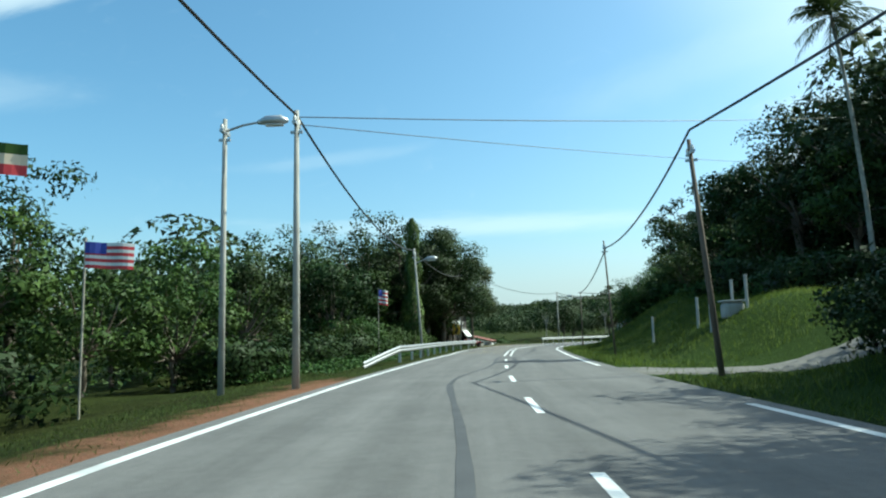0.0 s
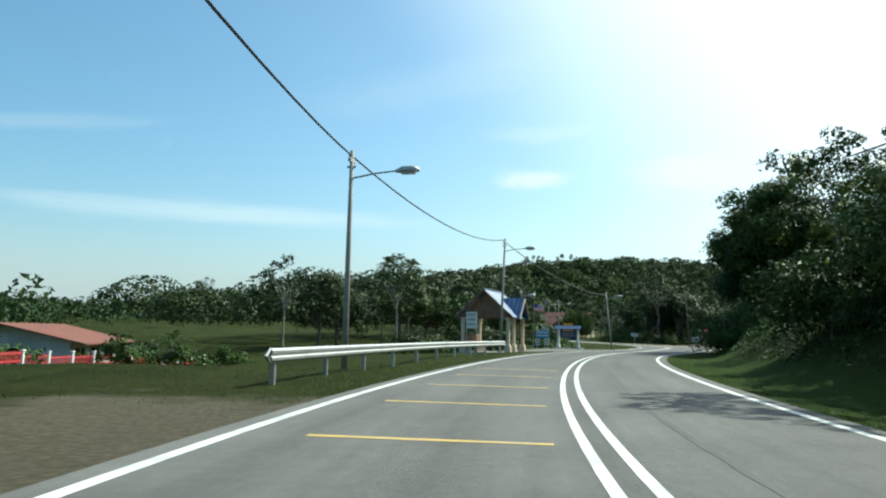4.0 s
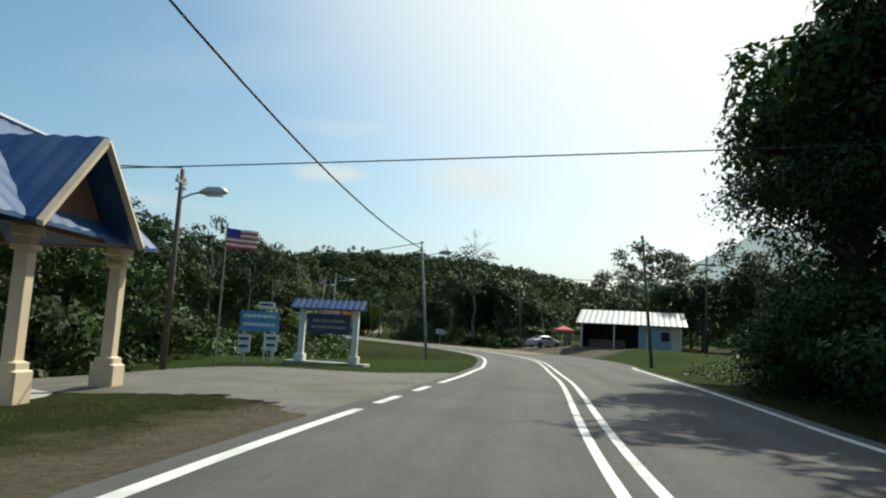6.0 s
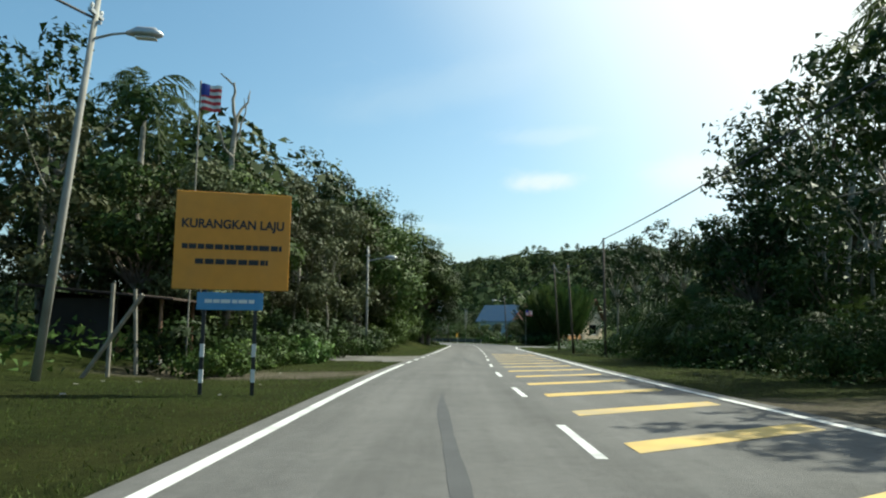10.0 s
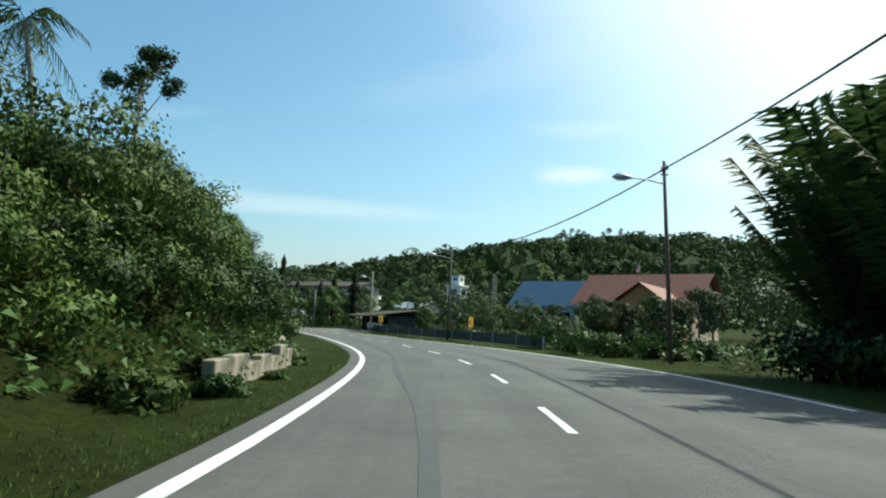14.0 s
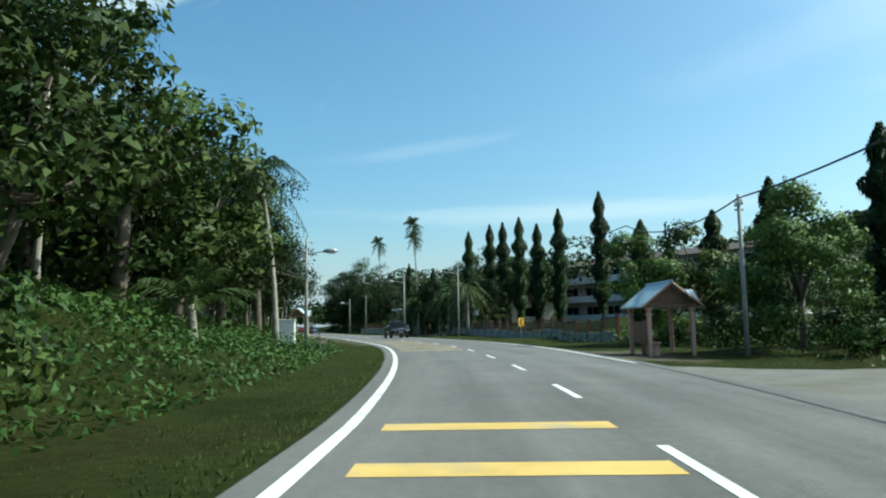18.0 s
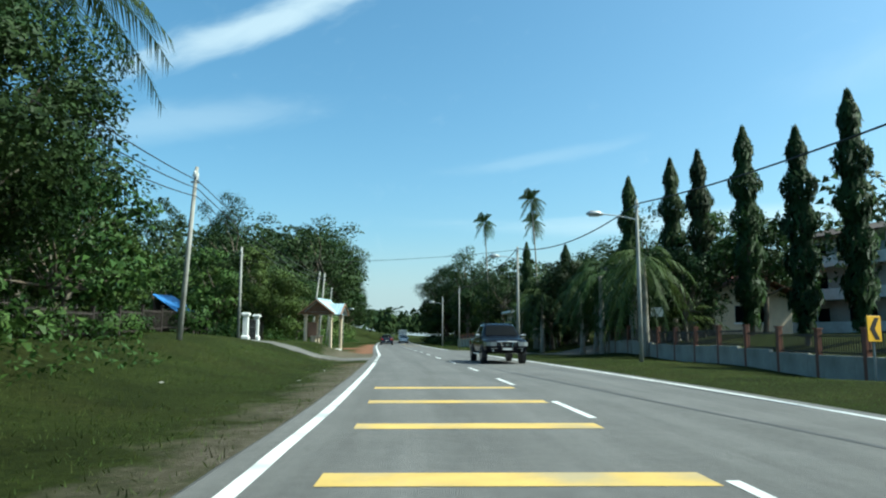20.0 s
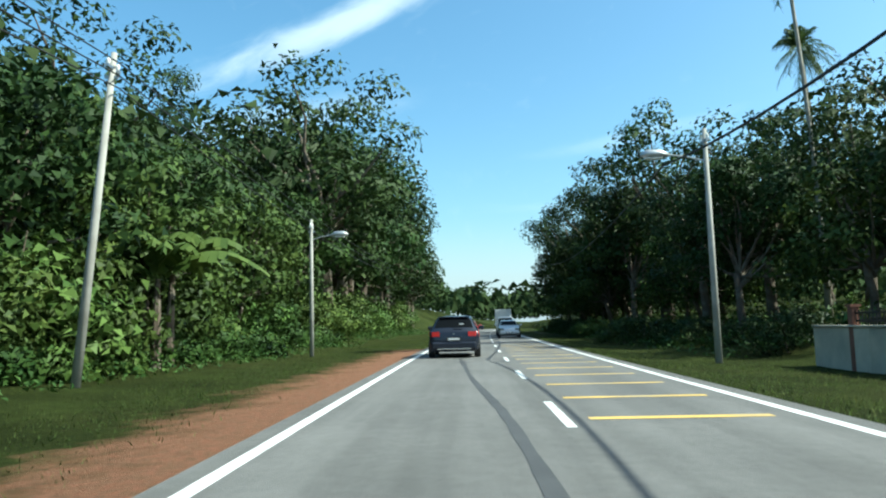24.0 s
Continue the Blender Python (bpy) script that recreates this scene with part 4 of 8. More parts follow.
def vine_column(seed, height, width, leaves, mat):
    """A tree smothered in creeper from foot to top."""
    rng = np.random.default_rng(seed)
    bm = tube([(0, 0, -0.4), (0.1, 0, height * 0.5), (0, 0.1, height * 0.96)], [0.3, 0.24, 0.12], 8)
    me = bpy.data.meshes.new("trunk")
    bm.to_mesh(me)
    bm.free()
    me.materials.append(BARK)
    u = rng.random(leaves)
    a = rng.random(leaves) * 2 * np.pi
    prof = width * (0.36 + 0.5 * (1 - u) ** 2.2 + 0.10 * np.sin(u * 23) + 0.09 * np.sin(3 * a + u * 11))
    prof *= np.minimum(1, (1 - u) * 12 + 0.35)
    r = prof * (1 - 0.35 * rng.random(leaves) ** 2)
    c = np.stack([r * np.cos(a), r * np.sin(a), u * height], 1)
    nrm = np.stack([np.cos(a), np.sin(a), 0.5 + 0 * a], 1)
    v, f = leaf_cards(c, nrm, 0.16, rng, droop=0.5)
    return me, leafy_mesh("crown", v, f, mat, nrm + rng.normal(0, 0.4, nrm.shape))


PLANTS = {}


def make_plant(key, name, meshes, label, category="tree"):
    """Keeps the meshes of a kind of plant, with its name and tags."""
    PLANTS[key] = (name, meshes, label, category)


for _key, _name, _args, _mats, _label in (
        ("round_a", "broadleaf_tree", (1, 10, 4.2, 0.36), (LEAF_DARK, BARK, 1.0, 30, 0.35), "dark green broadleaf tree with an uneven crown"),
        ("round_b", "broadleaf_tree", (2, 11, 3.8, 0.4), (LEAF_MID, BARK, 1.0, 30, 0.35), "green broadleaf tree with a tall open crown"),
        ("round_c", "broadleaf_tree", (3, 9, 4.6, 0.3), (LEAF_MID, BARK, 1.0, 30, 0.2), "spreading green broadleaf tree with low limbs"),
        ("light_a", "broadleaf_tree", (4, 9, 3.6, 0.3), (LEAF_LIGHT, BARK, 1.0, 28, 0.12), "bright green broadleaf tree with large leaves"),
        ("thin_a", "slender_tree", (5, 11, 2.9, 0.5), (LEAF_DRY, PALEBARK, 0.36, 24, 0.3), "slender pale-trunked tree with thin grey-green leaves"),
        ("thin_b", "slender_tree", (6, 13, 3.4, 0.55), (LEAF_DARK, PALEBARK, 0.42, 18, 0.42), "tall slender tree with a broken open crown"),
        ("umbrella", "rain_tree", (7, 12, 6.0, 0.38), (LEAF_GREY, BARK, 1.1, 26, 0.42), "wide spreading tree with fine grey-green leaves"),
        ("tall", "forest_tree", (8, 15, 5.0, 0.45), (LEAF_DARK, BARK, 1.0, 34, 0.25), "tall dark forest tree with a full crown")):
    _thin = 0.45 if _name == "slender_tree" else 1.0
    make_plant(_key, _name, broadleaf(*_args, int((24000 if _key == "umbrella" else 12000 if _key == "light_a" else 8600) * _thin), 0.2 if _key == "light_a" else 0.235, *_mats), _label)
    if _key != "umbrella":
        make_plant(_key + "_far", _name, broadleaf(*_args, int(3900 * _thin), 0.305, *_mats), _label)
make_plant("close", "broadleaf_tree", broadleaf(31, 11, 4.3, 0.36, 22000, 0.152, LEAF_DARK, BARK, 1.0, 34, 0.3), "dark roadside tree with dense branches over the verge")
make_plant("coconut", "coconut_palm", palm_meshes(11, 11, 22, 3.4, (1.2, 0.4)), "coconut palm with a slender leaning grey trunk")
make_plant("coconut_b", "coconut_palm", palm_meshes(12, 9.5, 20, 3.2, (-0.8, 0.9)), "coconut palm with drooping fronds")
make_plant("tall_palm", "coconut_palm", palm_meshes(13, 17, 40, 2.9, (-0.9, 0.4), 20, 0.13, (-0.75, 1.4), 0.8, leaf=0.36), "very tall coconut palm with a small crown")
make_plant("coconut_c", "coconut_palm", palm_meshes(21, 12, 34, 4.6, (3.4, 3.4), 34, 0.15, (-0.7, 1.3), 0.95, leaf=0.3), "leaning coconut palm with a full feathery crown")
make_plant("lone", "slender_tree", broadleaf(22, 20, 3.1, 0.84, 2600, 0.3, LEAF_DARK, PALEBARK, 0.36, 12, 0.86), "tall bare-trunked tree with a small crown")
make_plant("low_palm", "young_palm", palm_meshes(14, 1.6, 18, 3.8, (0.1, 0.1), 18, 0.2, (0.3, 1.45), 0.9), "young palm with upright arching fronds")
make_plant("nipa", "sago_palm", palm_meshes(15, 0.5, 44, 6.2, (0.1, -0.1), 52, 0.2, (0.98, 1.54), 0.38, BARK, FROND, 0.2), "dense sago palm with tall dark upright fronds")
make_plant("garden_palm", "garden_palm", palm_meshes(16, 4.5, 20, 2.6, (0.1, 0.2), 18, 0.15, (-0.7, 1.1), 1.4), "leafy garden palm with drooping fronds")
make_plant("banana", "banana_plant", banana_meshes(17, 5.0, LEAF_LIGHT), "clump of banana plants with broad torn leaves", "plant")
make_plant("mast", "mast_tree", column_tree(18, 11, 1.9, 5200, CYPRESS), "narrow columnar mast tree with hanging dark leaves")
make_plant("vine", "creeper_covered_tree", vine_column(19, 12, 2.0, 13000, LEAF_LIGHT), "tree trunk smothered in bright green creeper")
make_plant("snag", "bare_tree", snag_meshes(20, 13.6), "tall dead trunk with a stubby forked top")
make_plant("dead", "bare_tree", dead_meshes(20, 12), "bare leafless grey tree with forked limbs")
for _k, _m, _w, _h, _n in (("bush_a", LEAF_MID, 3.2, 2.2, 2200), ("bush_b", LEAF_LIGHT, 2.6, 1.5, 1900), ("bush_c", LEAF_DARK, 4.0, 3.0, 2600), ("bush_d", LEAF_MID, 1.6, 0.9, 900)):
    for _far, _share, _leaf in (("", 1.0, 0.15), ("_far", 0.34, 0.25)):
        make_plant(_k + _far, "bush", (None if _far else stem_mesh(ord(_k[-1]), _w, _h), shrub_mesh(30 + ord(_k[-1]), _w, _h, int(_n * _share), _leaf, _m)), {"a": "dense green roadside bush", "b": "bright green weedy bush", "c": "tall dark green thicket bush", "d": "low weedy bush on the verge"}[_k[-1]], "bush")
for _far, _n, _leaf in (("", 5600, 0.165), ("_far", 2200, 0.265)):
    make_plant("creeper" + _far, "creeper_thicket", (stem_mesh(7, 5.0, 4.6), shrub_mesh(77, 5.0, 4.6, _n, _leaf, LEAF_LIGHT, 18)), "tall thicket overgrown with bright green creepers", "bush")
    make_plant("creeper_dark" + _far, "creeper_thicket", (stem_mesh(8, 5.0, 5.0), shrub_mesh(78, 5.0, 5.0, _n, _leaf, LEAF_MID, 18)), "tall dense thicket hung with green creepers", "bush")


def plant(key, m, group=""):
    name, (trunk, crown), label, category = PLANTS[key]
    if trunk is None or crown is None:
        ob = new(name, trunk or crown)
        ob.matrix_world = m
        return tagged(ob, label, category, group)
    root = thing(name, m, label, category, group)
    for nm, me in ((("stem", trunk), ("foliage", crown)) if category == "bush" else (("trunk", trunk), ("crown", crown))):
        part(nm, me, None, root)
    return root


_seed = np.random.default_rng(5)


def at_road(key, s, d, scale=1.0, turn=None, sink=0.1, tall=1.0):
    x, y = on_road(s, d)
    if key + "_far" in PLANTS and abs(d) > (9.4 if "bush" in key else 12.6):
        key += "_far"
    m = pose(x, y, gz(x, y) - sink, 0, 0, _seed.uniform(0, 360) if turn is None else turn) @ Matrix.Diagonal((scale, scale, scale * tall, 1))
    if key.startswith("bush") and key.endswith("_far"):
        FAR_BUSHES[key].append(m)
        return None
    return plant(key, m)


FAR_BUSHES = collections.defaultdict(list)


def grove(keys, s0, s1, d0, d1, count, lo=0.8, hi=1.2):
    """count plants of the given kinds, spread evenly with jitter over a stretch beside the road."""
    cols = max(1, round(math.sqrt(count * abs(s1 - s0) / max(abs(d1 - d0), 0.5))))
    rows = math.ceil(count / cols)
    k = 0
    for i in range(cols):
        for j in range(rows):
            if k >= count:
                return
            k += 1
            s = s0 + (s1 - s0) * (i + _seed.uniform(0.15, 0.85)) / cols
            d = d0 + (d1 - d0) * (j + _seed.uniform(0.1, 0.9)) / rows
            at_road(keys[int(_seed.integers(len(keys)))], s, d, _seed.uniform(lo, hi))


BACK, THICKETS = [], []


def back_row(s0, s1, d0, d1, count, lo=7, hi=11):
    """Woods behind the roadside trees: kept as spots, built as one mesh later."""
    for k in range(int(count * 0.62)):
        BACK.append((*on_road(s0 + (s1 - s0) * _seed.random(), d0 + (d1 - d0) * _seed.random()), _seed.uniform(lo, hi)))


def thicket(s0, s1, d0, d1, high, density):
    THICKETS.append((s0, s1, d0, d1, high, density))


for _z in ((26, 74, -6.5, -13, 0.7, 16), (26, 74, -12, -24, 1.6, 8), (318, 372, -6.0, -13, 1.1, 30), (372, 450, -6.2, -14, 1.0, 18), (248, 305, -8.5, -20, 1.3, 12), (168, 246, -12, -26, 1.1, 10),
           (505, 640, -9.5, -16, 1.0, 12), (64, 135, 7.5, 20, 1.2, 12), (40, 64, 13, 22, 1.0, 8), (136, 165, 6.6, 14, 1.2, 14), (244, 318, 8.5, 22, 1.1, 10), (226, 246, 11, 24, 0.9, 10), (556, 650, 6.8, 18, 0.9, 10),
           (138, 168, -14, -30, 1.0, 9), (350, 420, 13, 30, 0.8, 6), (452, 475, -9, -20, 0.9, 10), (30, 70, 16, 26, 1.2, 8), (424, 470, 10, 26, 0.8, 6), (341, 352, 10.5, 18, 0.8, 10)):
    thicket(*_z)
TREES = ["round_a", "round_b", "round_c", "thin_b"]
DENSE = ["round_a", "round_b", "tall", "round_c"]
BUSHES = ["bush_a", "bush_b", "bush_c"]
# left of the road, from the start on
grove(DENSE, 16, 50, -12.5, -20, 14, 0.5, 0.66)
grove(DENSE, 50, 70, -13, -20, 8, 0.66, 0.86)
back_row(14, 52, -20, -40, 40, 5, 6.5)
back_row(50, 80, -20, -40, 40, 7, 10)
grove(["bush_c"], 4, 28, -12, -15, 10, 0.6, 0.85)
grove(["bush_c"], 26, 72, -9.6, -12.5, 20, 0.6, 0.95)
plant("vine", spot(60, -8.9) @ Matrix.Diagonal((0.72, 0.72, 1.0, 1)))
at_road("round_c", 68.8, -11.9, 0.95)
at_road("round_a", 73.5, -19.5, 0.95)
for s, d, k in ((65, -10.8, 0.85), (69.0, -11.6, 0.9), (64, -15, 0.95), (72, -19, 0.9)):
    at_road("tall", s, d, k)
for s, d, k in ((46.5, -11.4, 0.75), (50, -11, 0.8), (53, -10.8, 0.75), (56, -10.4, 0.72), (58.6, -10.6, 0.75), (62, -10.2, 0.66), (65, -9.8, 0.55), (57.5, -13, 0.95), (52, -13, 0.95), (63.5, -12.6, 0.9)):
    at_road("creeper_dark", s, d, k)
at_road("umbrella", 90, -13.6, 0.68, 130, tall=1.4)
at_road("close", 70.2, -11.0, 1.05)
at_road("close", 71.2, -8.7, 0.92, 90)
at_road("close", 67.4, -9.6, 0.95, 10)
at_road("close", 69.4, -8.6, 1.1, 45)
at_road("close", 70.6, -14.6, 1.0, 200)
at_road("close", 81.5, -18.5, 0.85, 120)
at_road("round_a", 84, -22, 0.85)
back_row(84, 135, -50, -90, 90, 4, 6)
grove(["bush_a", "bush_c"], 96, 128, -20, -34, 14, 0.6, 0.9)
grove(["low_palm", "round_c"], 100, 132, -30, -50, 10, 0.6, 0.9)
grove(["bush_a", "bush_c", "bush_b"], 138, 168, -15, -24, 20, 0.7, 1.1)
grove(TREES, 138, 175, -30, -36, 6, 0.7, 1.0)
back_row(136, 178, -36, -62, 80, 4.5, 7)
grove(["bush_a", "bush_c", "bush_b"], 190, 245, -12.5, -18, 30, 0.6, 1.0)
grove(["bush_a", "bush_c"], 168, 192, -16, -22, 12, 0.6, 0.9)
grove(TREES + ["round_a"], 205, 250, -18, -26, 15, 0.75, 1.1)
at_road("thin_b", 255.6, -18.8, 1.08)
at_road("coconut", 260.7, -17.7, 1.22)
at_road("thin_b", 242, 14.5, 1.12)
grove(TREES, 176, 206, -26, -34, 8, 0.6, 0.9)
back_row(200, 252, -28, -60, 100)
back_row(165, 205, -36, -70, 70, 5, 7)
at_road("thin_b", 266, -29.6, 1.3)
grove(["low_palm", "banana"], 205, 240, -15, -19, 6, 0.8, 1.1)
for s, d, k in ((225, -12.6, 1.0), (227.5, -14, 1.15)):
    at_road("banana", s, d, k)
for s, d in ((212, -44), (219, -40)):
    at_road("tall_palm", s, d, 0.8)
grove(["thin_a", "thin_b", "thin_a", "round_b"], 252, 268, -11, -22, 20, 0.65, 0.85)
grove(["thin_a", "thin_a", "thin_b", "thin_a", "thin_a"], 268, 294, -10, -21, 28, 0.85, 1.12)
grove(["bush_c", "creeper_dark"], 254, 294, -12, -17, 18, 0.6, 0.9)
grove(["bush_a", "bush_b", "bush_c"], 248, 300, -8.0, -11, 30, 0.6, 1.0)
grove(["light_a", "round_c", "light_a"], 288, 312, -11, -15, 12, 1.1, 1.45)
grove(["creeper"], 294, 312, -8.6, -10, 6, 0.5, 0.7)
grove(DENSE, 285, 322, -14, -18, 8, 1.0, 1.25)
back_row(250, 272, -20, -42, 26, 8, 10)
back_row(272, 325, -18, -42, 66, 10, 15)
for s, d, k in ((313, -8.8, 1.2), (309, -11, 1.1)):
    at_road("round_b", s, d, k)
for s, d, k in ((296, -10.0, 0.98), (300.5, -9.8, 1.02), (305, -9.7, 1.0), (309, -9.4, 0.95)):
    at_road("creeper", s, d, k)
at_road("close", 319, -6.4, 1.12)
at_road("close", 321.2, -7.6, 1.0)
at_road("close", 320.4, -8.6, 0.8)
at_road("creeper_dark", 320.4, -7.4, 0.9)
at_road("round_a", 318.5, -9.5, 1.0)
at_road("round_b", 316.5, -7.2, 1.15)
at_road("tall", 316, -11.5, 1.0)
for s, d in ((314, -8.8), (317, -8.2), (319.6, -8.0), (322, -8.4)):
    at_road("creeper_dark", s, d, 1.0)
grove(["bush_a", "bush_b", "bush_c"], 326, 372, -6.7, -9.5, 34, 0.5, 0.85)
for s, d, k in ((334.2, -4.9, 0.45), (336.4, -5.7, 0.6), (338.6, -5.75, 0.55), (340.6, -5.8, 0.6), (342.8, -5.2, 0.5), (332.4, -5.3, 0.6), (337.6, -4.75, 0.28), (344.6, -5.9, 0.6)):
    at_road("bush_d", s, d, k * 1.3)
grove(["creeper", "creeper_dark", "bush_a"], 328, 352, -7.4, -12, 22, 0.48, 0.72)
grove(["creeper", "creeper_dark", "bush_b"], 350, 374, -8.4, -13, 18, 0.42, 0.58)
at_road("coconut_b", 357, -17.3, 1.05)
at_road("coconut", 360, -22, 0.8)
plant("lone", spot(385, -18.6, lean=(0, 4)))
grove(["light_a", "round_c", "creeper_dark", "creeper"], 376, 396, -8.8, -15, 18, 0.5, 0.7)
grove(DENSE, 388, 440, -15, -19, 9, 0.8, 1.05)
for s, d, k in ((384.5, -11.2, 0.72), (387.5, -11.4, 0.85), (391.0, -11.2, 0.88)):
    at_road("light_a", s, d, k)
back_row(325, 380, -19, -45, 60, 3, 5)
back_row(384, 440, -19, -45, 70)
at_road("coconut_b", 391, -16, 0.7)
grove(["light_a", "creeper_dark", "round_b", "creeper"], 395, 428, -11.0, -14.5, 16, 0.8, 1.05)
for s, d, k in ((396, -10.4, 0.78), (400, -9.9, 0.85), (404, -10.4, 0.9), (408.5, -10.2, 0.8), (413, -10.8, 0.85)):
    at_road("close", s, d, k)
for s, d, k in ((394.5, -9.9, 0.72), (398, -9.3, 0.8), (402, -9.4, 0.85), (406, -9.5, 0.8), (410.5, -9.7, 0.8), (415, -10, 0.75)):
    at_road("creeper_dark", s, d, k)
grove(BUSHES, 380, 450, -6.4, -9, 34, 0.5, 0.9)
at_road("coconut_b", 446.5, -9.3, 0.95)
plant("coconut_c", spot(473.5, -17.2, scale=0.98))
for s, d, k in ((468.5, -11.6, 0.72), (470.8, -13.0, 0.8), (466.0, -11.0, 0.66)):
    at_road("close", s, d, k)
for s, d, k in ((457, -11.5, 0.7), (460, -14, 0.8), (464, -17, 0.8), (455, -13.5, 0.75)):
    at_road("tall", s, d, k)
at_road("low_palm", 438, -11, 0.9)
grove(TREES, 428, 474, -13, -19, 12, 0.9, 1.2)
back_row(440, 475, -19, -50, 60)
grove(["light_a", "round_c", "bush_c", "thin_a"], 472, 500, -16, -30, 20, 0.65, 0.95)
grove(DENSE, 476, 540, -30, -38, 12, 0.85, 1.2)
back_row(474, 545, -38, -75, 120, 9, 14)
for s, d, k in ((514, -33, 0.95), (519, -35, 1.02), (525, -34, 1.0), (509, -37, 1.05)):
    at_road("tall", s, d, k)
plant("tall", pose(32.4, 554.5, gz(32.4, 554.5), 0, 0, 70) @ Matrix.Diagonal((1.2, 1.2, 1.95, 1)))
plant("thin_b", pose(26.0, 541.0, gz(26.0, 541.0), 0, 0, 20) @ Matrix.Diagonal((1.5, 1.5, 2.0, 1)))
grove(["bush_a", "bush_b"], 470, 498, -12, -17, 10, 0.5, 0.8)
grove(["light_a", "bush_b", "creeper", "light_a"], 505, 548, -11, -18, 20, 0.6, 0.88)
grove(["round_a", "round_c", "light_a"], 520, 550, -16, -24, 9, 0.75, 0.98)
at_road("banana", 555.5, -11.2, 1.35)
grove(["creeper_dark", "creeper", "bush_a"], 548, 640, -12.6, -15, 34, 0.8, 1.15)
grove(["bush_a", "bush_b"], 548, 600, -10.9, -12.2, 16, 0.5, 0.8)
grove(["round_a", "light_a", "round_c", "round_b"], 552, 590, -13.5, -20, 18, 0.78, 1.0)
grove(["tall", "round_a", "tall", "thin_b"], 588, 660, -12.6, -22, 30, 1.3, 1.7)
at_road("tall", 578, -27, 1.4)
back_row(548, 600, -20, -50, 70, 8, 11)
back_row(590, 700, -20, -50, 120, 13, 18)
# right of the road
grove(DENSE, 34, 66, 18, 27, 14, 0.72, 0.95)
back_row(30, 70, 27, 50, 90, 11, 15)
grove(["bush_c", "bush_a", "creeper_dark"], 64, 132, 8.6, 15, 46, 0.6, 1.0)
grove(["bush_c", "bush_a"], 30, 64, 14, 18, 16, 0.6, 1.0)
grove(["round_a", "round_c"], 66, 84, 14, 20, 7, 0.4, 0.55)
grove(["round_a", "round_c", "thin_b", "round_b"], 84, 112, 12.5, 20, 14, 0.75, 1.0)
grove(TREES, 112, 140, 13, 21, 10, 0.55, 0.85)
back_row(60, 84, 22, 50, 40, 6, 8)
back_row(84, 115, 20, 50, 60, 8, 12)
back_row(115, 170, 21, 50, 80, 6, 9)
at_road("tall_palm", 35.8, 18.0, 0.86, 0)
for s, d, k in ((20, 16.2, 0.95), (14.5, 14.2, 0.9), (519.5, 13, 0.72)):
    at_road("round_a", s, d, k)
at_road("garden_palm", 518, 11.8, 1.2)
at_road("round_a", 518.5, 15.4, 0.8)
for s, d, k, q in ((503.5, 12.6, 1.25, 40), (506.5, 14.2, 1.45, 160), (499.5, 13.4, 1.3, 280), (509.5, 13.0, 1.2, 90), (496.5, 13.0, 1.35, 200), (512.0, 15.0, 1.5, 10)):
    at_road("garden_palm", s, d, k, q)
for s, d, k in ((60, 22, 0.9), (57, 25, 1.05), (52, 23, 0.95), (49, 25, 1.1), (45, 23, 1.0), (41, 25, 1.05), (37, 23, 0.9)):
    at_road("tall", s, d, k)
for s, d, k in ((65.5, 17.6, 0.78), (61.5, 18.4, 0.95), (63.5, 19.5, 1.0)):
    at_road("round_a", s, d, k)
at_road("close", 8.0, 11.5, 0.8)
at_road("close", 12.5, 14.0, 0.85)
for s, d, k in ((15.0, 8.2, 0.8), (12.6, 7.6, 0.75), (17.4, 9.4, 0.75), (10.4, 8.4, 0.8), (13.8, 9.8, 0.9)):
    at_road("bush_c", s, d, k)
for s, d, k in ((40.5, 17.8, 0.62), (36.4, 18.0, 0.6), (32, 18.4, 0.62), (45.6, 16.8, 0.55), (50, 16.4, 0.6)):
    at_road("creeper_dark", s, d, k)
at_road("thin_b", 250, 15.0, 1.0)
at_road("low_palm", 266, 11.0, 1.35)
at_road("mast", 537, 14.6, 0.9, tall=1.2)
for s, d, k in ((146, 10.2, 1.15), (150.5, 10.0, 1.25), (155, 10.4, 1.15), (150, 13, 1.35), (143, 11.4, 1.05), (160, 12.5, 1.0)):
    at_road("round_b", s, d, k)
for s, d, k in ((148.5, 9.8, 0.95), (152.8, 9.8, 1.0), (144.6, 11.0, 0.9), (151.0, 11.6, 1.1)):
    at_road("close", s, d, k)
for s, d, k in ((147, 8.9, 0.9), (150, 8.7, 0.95), (153, 8.8, 0.9), (155.6, 9.2, 0.8)):
    at_road("creeper_dark", s, d, k)
grove(["bush_c", "creeper_dark", "bush_a"], 136, 164, 6.9, 10, 14, 0.6, 0.9)
grove(TREES, 190, 226, 24, 30, 8, 0.7, 0.95)
back_row(165, 245, 30, 60, 130, 6, 10)
at_road("thin_a", 214, 27, 1.3)
at_road("thin_a", 219, 29, 1.15)
at_road("thin_a", 211, 31, 1.2)
at_road("thin_a", 208, 27, 1.15)
at_road("thin_a", 222, 27, 1.1)
grove(["low_palm", "banana", "low_palm"], 206, 240, 15, 22, 12, 0.8, 1.1)
for s, d, k, q in ((183, 25, 0.62, 20), (188, 29, 0.7, 140), (179, 30, 0.66, 250), (206, 22, 0.5, 80), (224, 19, 0.62, 10), (226.5, 22, 0.7, 200), (203, 25, 0.6, 300)):
    at_road("coconut_b", s, d, k, q)
at_road("dead", 229.5, 10.4, 1.12, 115)
at_road("dead", 232, 15, 0.7)
grove(["round_a", "tall", "round_c"], 226, 244, 15, 24, 6, 0.6, 0.75)
